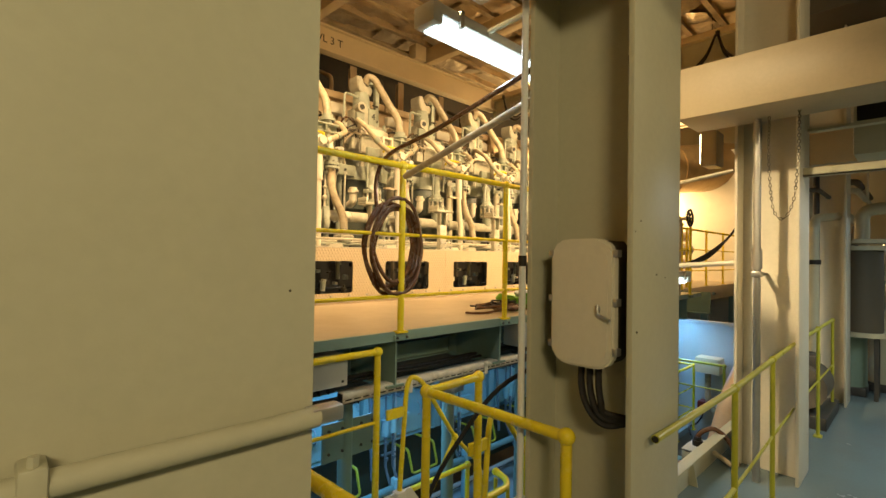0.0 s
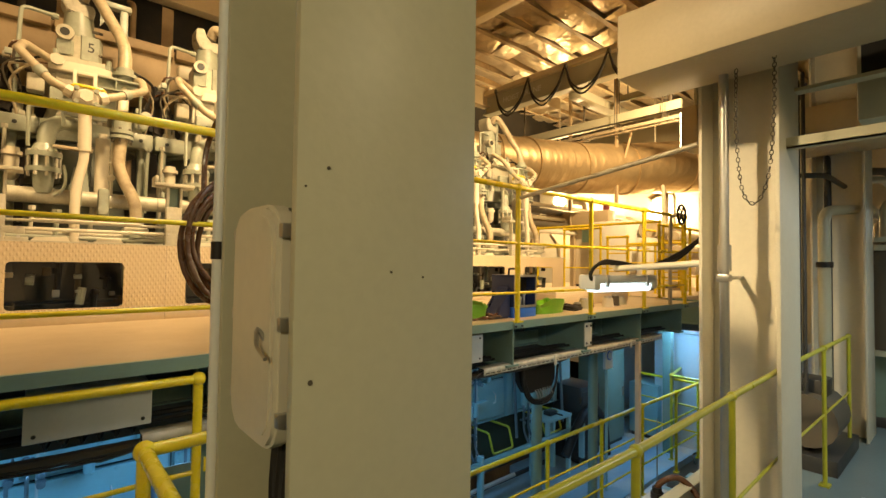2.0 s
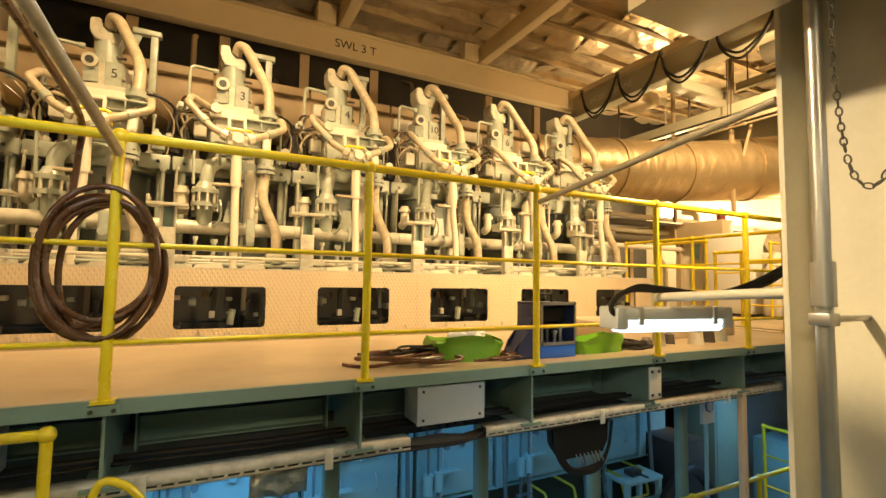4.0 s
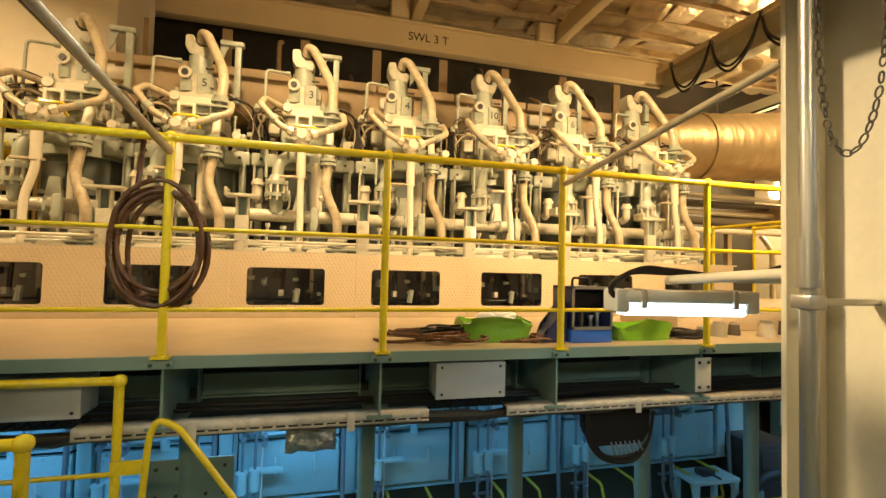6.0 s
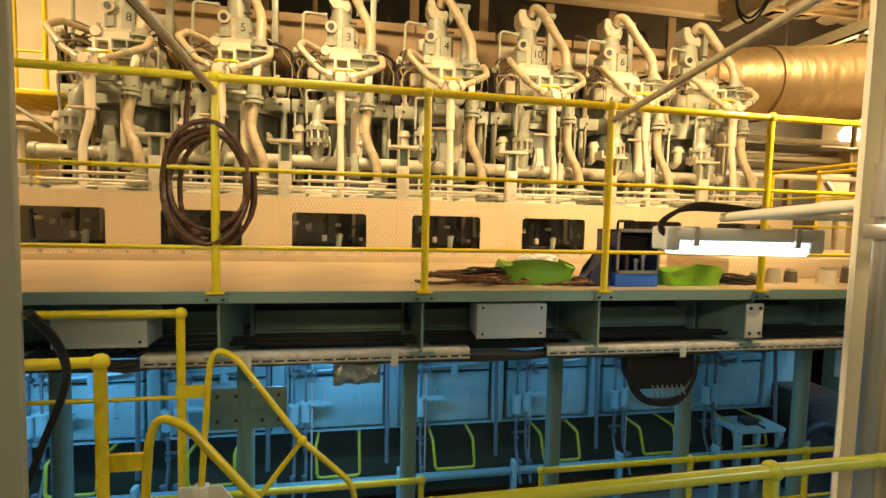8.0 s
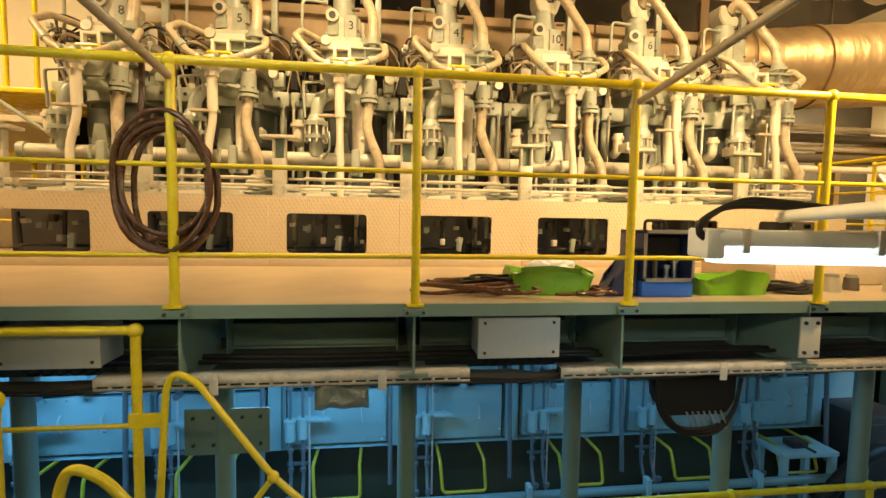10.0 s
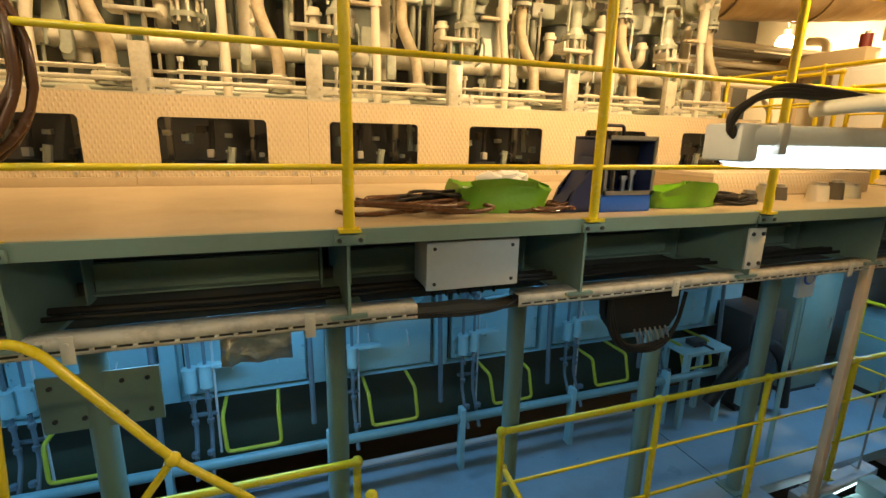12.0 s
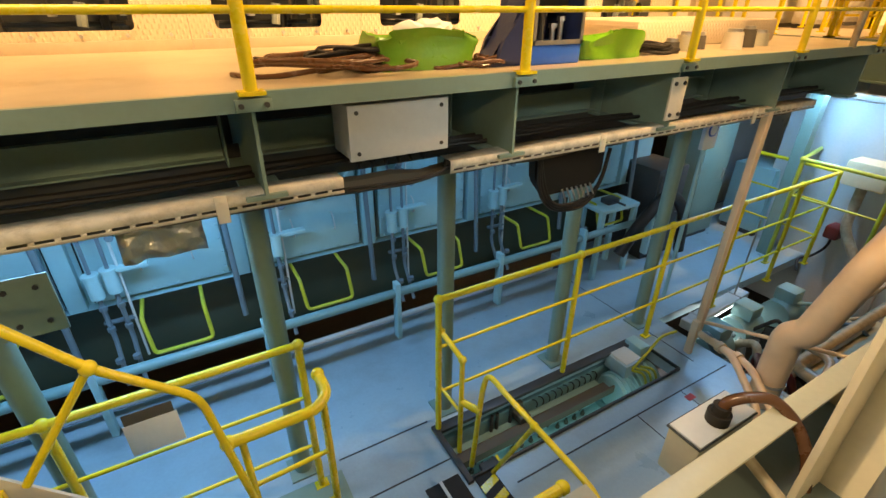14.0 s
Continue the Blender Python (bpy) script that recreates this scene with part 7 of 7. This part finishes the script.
for j, (x, y, r0) in enumerate(((6.59, 1.02, 0.06), (5.6, 1.15, 0.03), (7.6, 1.0, 0.05), (8.3, 1.05, 0.06))):
    bm = B()
    tube(bm, bent([(x, y, 0), (x, y, 2.05 + 0.2 * j), (x + 0.7, y - 0.2, 2.12 + 0.2 * j), (x + 3.0, y - 0.2, 2.12 + 0.2 * j)], 0.12), r0 * 0.75, 14)
    th = single("walkway_pipe", bm, (GREYPAINT, DARKBROWN)[j % 2], "painted vertical pipe bending over the walkway", "pipe", "walkway pipes")
    bm = B(); rod(bm, (x, y, 1.55), (x, y, 1.60), r0 + 0.003, 14); part("band", bm, RUBBER, th, "black tape band")
# Pump coloured near-black; the corner's dimness is in the colour.
pu = thing("pump_set", "pump set beside the walkway, coloured dark for the dim corner", "pump", (6.2, 1.02, 0))
bm = B(); box(bm, (-0.4, -0.2, 0), (0.5, 0.2, 0.12), 0.01); part("base", bm, DARK, pu)
bm = B(); rod(bm, (-0.35, 0, 0.36), (0.15, 0, 0.36), 0.2, 20); part("motor", bm, DARKBROWN, pu)
bm = B(); rod(bm, (0.15, 0, 0.36), (0.45, 0, 0.36), 0.12, 16); part("pump", bm, DARK, pu)
bm = B(); box(bm, (-0.2, -0.1, 0.52), (0.05, 0.1, 0.66), 0.01); part("terminal_box", bm, DARK, pu)
vs = thing("cooler_vessel", "dark grey vertical cooler with flanges beside the walkway", "cooler", (7.6, 0.70, 0))
bm = B(); rod(bm, (0, 0, 0.75), (0, 0, 1.75), 0.19, 20); part("shell", bm, DARKBROWN, vs)
for z in (0.72, 1.72, 1.80):
    bm = B(); rod(bm, (0, 0, z), (0, 0, z + 0.05), 0.25, 20); part("flange", bm, GREYPAINT, vs)
for q in ((-0.13, -0.13), (0.13, -0.13), (-0.13, 0.13), (0.13, 0.13)):
    bm = B(); box(bm, (q[0] - 0.02, q[1] - 0.02, 0), (q[0] + 0.02, q[1] + 0.02, 0.74)); part("leg", bm, DARK, vs)
bm = B(); tube(bm, bent([(0, 0, 1.85), (0, 0, 2.2), (0, -0.8, 2.25)], 0.12), 0.07, 14); part("outlet", bm, GREYPAINT, vs)
fs = thing("steel_stand", "dark red-brown steel stand on the walkway", "stand", (8.9, 0.45, 0))
bm = B(); box(bm, (-0.25, -0.25, 0.5), (0.25, 0.25, 0.58), 0.006); part("top", bm, RED, fs)
for q in ((-0.22, -0.22), (0.22, -0.22), (-0.22, 0.22), (0.22, 0.22)):
    bm = B(); box(bm, (q[0] - 0.025, q[1] - 0.025, 0), (q[0] + 0.025, q[1] + 0.025, 0.5)); part("leg", bm, RED, fs)
rr = random.Random(12)
for i in range(12):
    x, y = 7.4 + rr.random() * 6, -0.2 - rr.random() * 1.9 if i % 2 else 0.3 + rr.random() * 0.6
    w, h = 0.2 + rr.random() * 0.35, 0.7 + rr.random() * 1.3
    th = thing("machinery_unit", "dark painted machinery unit along the walkway", "machinery", (x, y, 0), "walkway machinery")
    bm = B(); rod(bm, (0, 0, 0.1), (0, 0, h), w / 2, 18); part("vessel", bm, (GREYPAINT, DARKBROWN, BEAMG, DARK)[i % 4], th)
    bm = B(); rod(bm, (0, 0, h), (0, 0, h + 0.06), w / 2 + 0.04, 18); part("flange", bm, GREYPAINT, th)
    bm = B(); box(bm, (-w / 2, -w / 2, 0), (w / 2, w / 2, 0.1), 0.01); part("foot", bm, DARK, th)
    bm = B(); tube(bm, bent([(0, 0, h + 0.06), (0, 0, h + 0.4), (0.5, 0, h + 0.4)], 0.12), 0.04, 12); part("outlet", bm, STEEL, th)
for x, y in ((5.3, -0.6), (8.6, -0.6), (11.0, -0.6)):
    tube_light("fluorescent light fixture over the walkway", pose(x, y, 2.35, 0, 0, 90), 1.0, 1.85)
for i in range(6):
    bm = B()
    tube(bm, [(4.9, -2.2 + 0.3 * i, 2.75 - 0.05 * (i % 2)), (16.0, -2.2 + 0.3 * i, 2.75 - 0.05 * (i % 2))], 0.03 + 0.015 * (i % 3), 10)
    single("ceiling_pipe", bm, (CREAM, DARKBROWN, GREYPAINT)[i % 3], "pipe run under the walkway ceiling", "pipe", "ceiling pipes")

rr = random.Random(44)
for i in range(16):
    x, y, z1 = 5.6 + rr.random() * 4.5, (1.15 if i % 3 else -1.5) + rr.uniform(-0.15, 0.15), 1.2 + rr.random() * 2.0
    bm = B(); tube(bm, bent([(x, y, 0), (x, y, z1), (x + 0.5, y + 0.1, z1 + 0.05), (x + 0.6, y + 0.1, 3.2)], 0.08), 0.012 + rr.random() * 0.02, 10)
    single("service_pipe", bm, (DARKBROWN, GREYPAINT, DARK)[i % 3], "thin service pipe rising beside the walkway", "pipe", "walkway service pipes")
# trunking along the casing panel
tk = thing("trunking", "cream painted conduit along the casing panel", "conduit", (-3, 0.902, 1.30))
bm = B(); tube(bm, [(0, 0, 0), (3.56, 0, 0), (3.60, 0.0, 0.0)], 0.017, 12); part("conduit", bm, GREYPAINT, tk)
for x in (0.9, 1.9, 2.7, 3.24):
    bm = B(); box(bm, (x - 0.014, -0.022, -0.028), (x + 0.014, 0.028, 0.028), 0.005); rod(bm, (x, -0.012, 0.026), (x, -0.012, 0.04), 0.006, 6); part("clamp", bm, GREYPAINT, tk)
bm = B(); box(bm, (3.585, -0.012, -0.012), (3.645, 0.02, 0.015), 0.004); part("end_fitting", bm, STEEL, tk)

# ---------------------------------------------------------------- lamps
# Warm overhead fills, added; no fixtures hang at these points.
for (x, y, z), w in UNSEEN_FLOODS:
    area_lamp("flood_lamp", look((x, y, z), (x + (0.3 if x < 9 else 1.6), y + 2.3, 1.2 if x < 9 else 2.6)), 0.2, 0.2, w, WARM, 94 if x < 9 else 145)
for x, y, w in TUBES:
    area_lamp("tube_lamp", pose(x, y, 0.62), 1.2, 0.12, w, COOL)
# Fills added for the casing panel and columns, without fixtures.
for x, w, c in WALL_FILLS:
    area_lamp("walkway_lamp", look((x, -1.9, 3.04), (x + 1.3, 0.9, 1.4)), 1.0, 0.12, w, c)
area_lamp("flood_lamp", look((0.2, 2.6, 4.6), (4.4, 1.1, 1.5)), 0.2, 0.2, 13, (1.0, 0.76, 0.42), 34)
for x, w, c in WALKS:
    area_lamp("walkway_lamp", pose(x, -0.6, 2.3), 1.0, 0.12, w, c)
area_lamp("fixture_lamp", pose(2.06, 1.74, 2.57), 0.9, 0.08, 9, DAY)
area_lamp("fixture_lamp", pose(4.37, 1.75, 1.355, 0, 0, -9), 0.55, 0.08, 4, (0.55, 0.82, 1.0))
# Added lamps that fill the engine's front; no fixture stands for them.
for x, w in FRONT_FILLS:
    area_lamp("front_flood", look((x, 1.85, 4.15), (x + 0.2, 5.0, 2.2)), 0.16, 0.16, w, WARM, 100)
(kx, ky, kz), kw = KEY
area_lamp("key_flood", look((kx, ky, kz), (4.6, 5.0, 2.25)), 0.2, 0.26, kw, WARM, 150)
point_lamp("bulb_lamp", (12.35, 7.6, 3.2), 400, WARM, 0.12)
point_lamp("bulb_lamp", (13.2, 5.3, 2.95), 170, WARM, 0.12)
# fluorescent tubes in the pit and on the machinery flat
tube_light("fluorescent light fixture on the machinery flat", pose(7.35, 2.98, LZ - 0.12, 0, 0, 4), 1.0, 0.95)
area_lamp("flat_lamp", pose(7.35, 2.98, LZ - 0.2), 1.0, 0.1, 6, DAY)
area_lamp("pit_lamp", look((5.0, 2.44, LZ - 0.16), (5.0, 2.9, LZ - 0.6)), 1.4, 0.08, 1.5, (0.40, 0.85, 0.9))
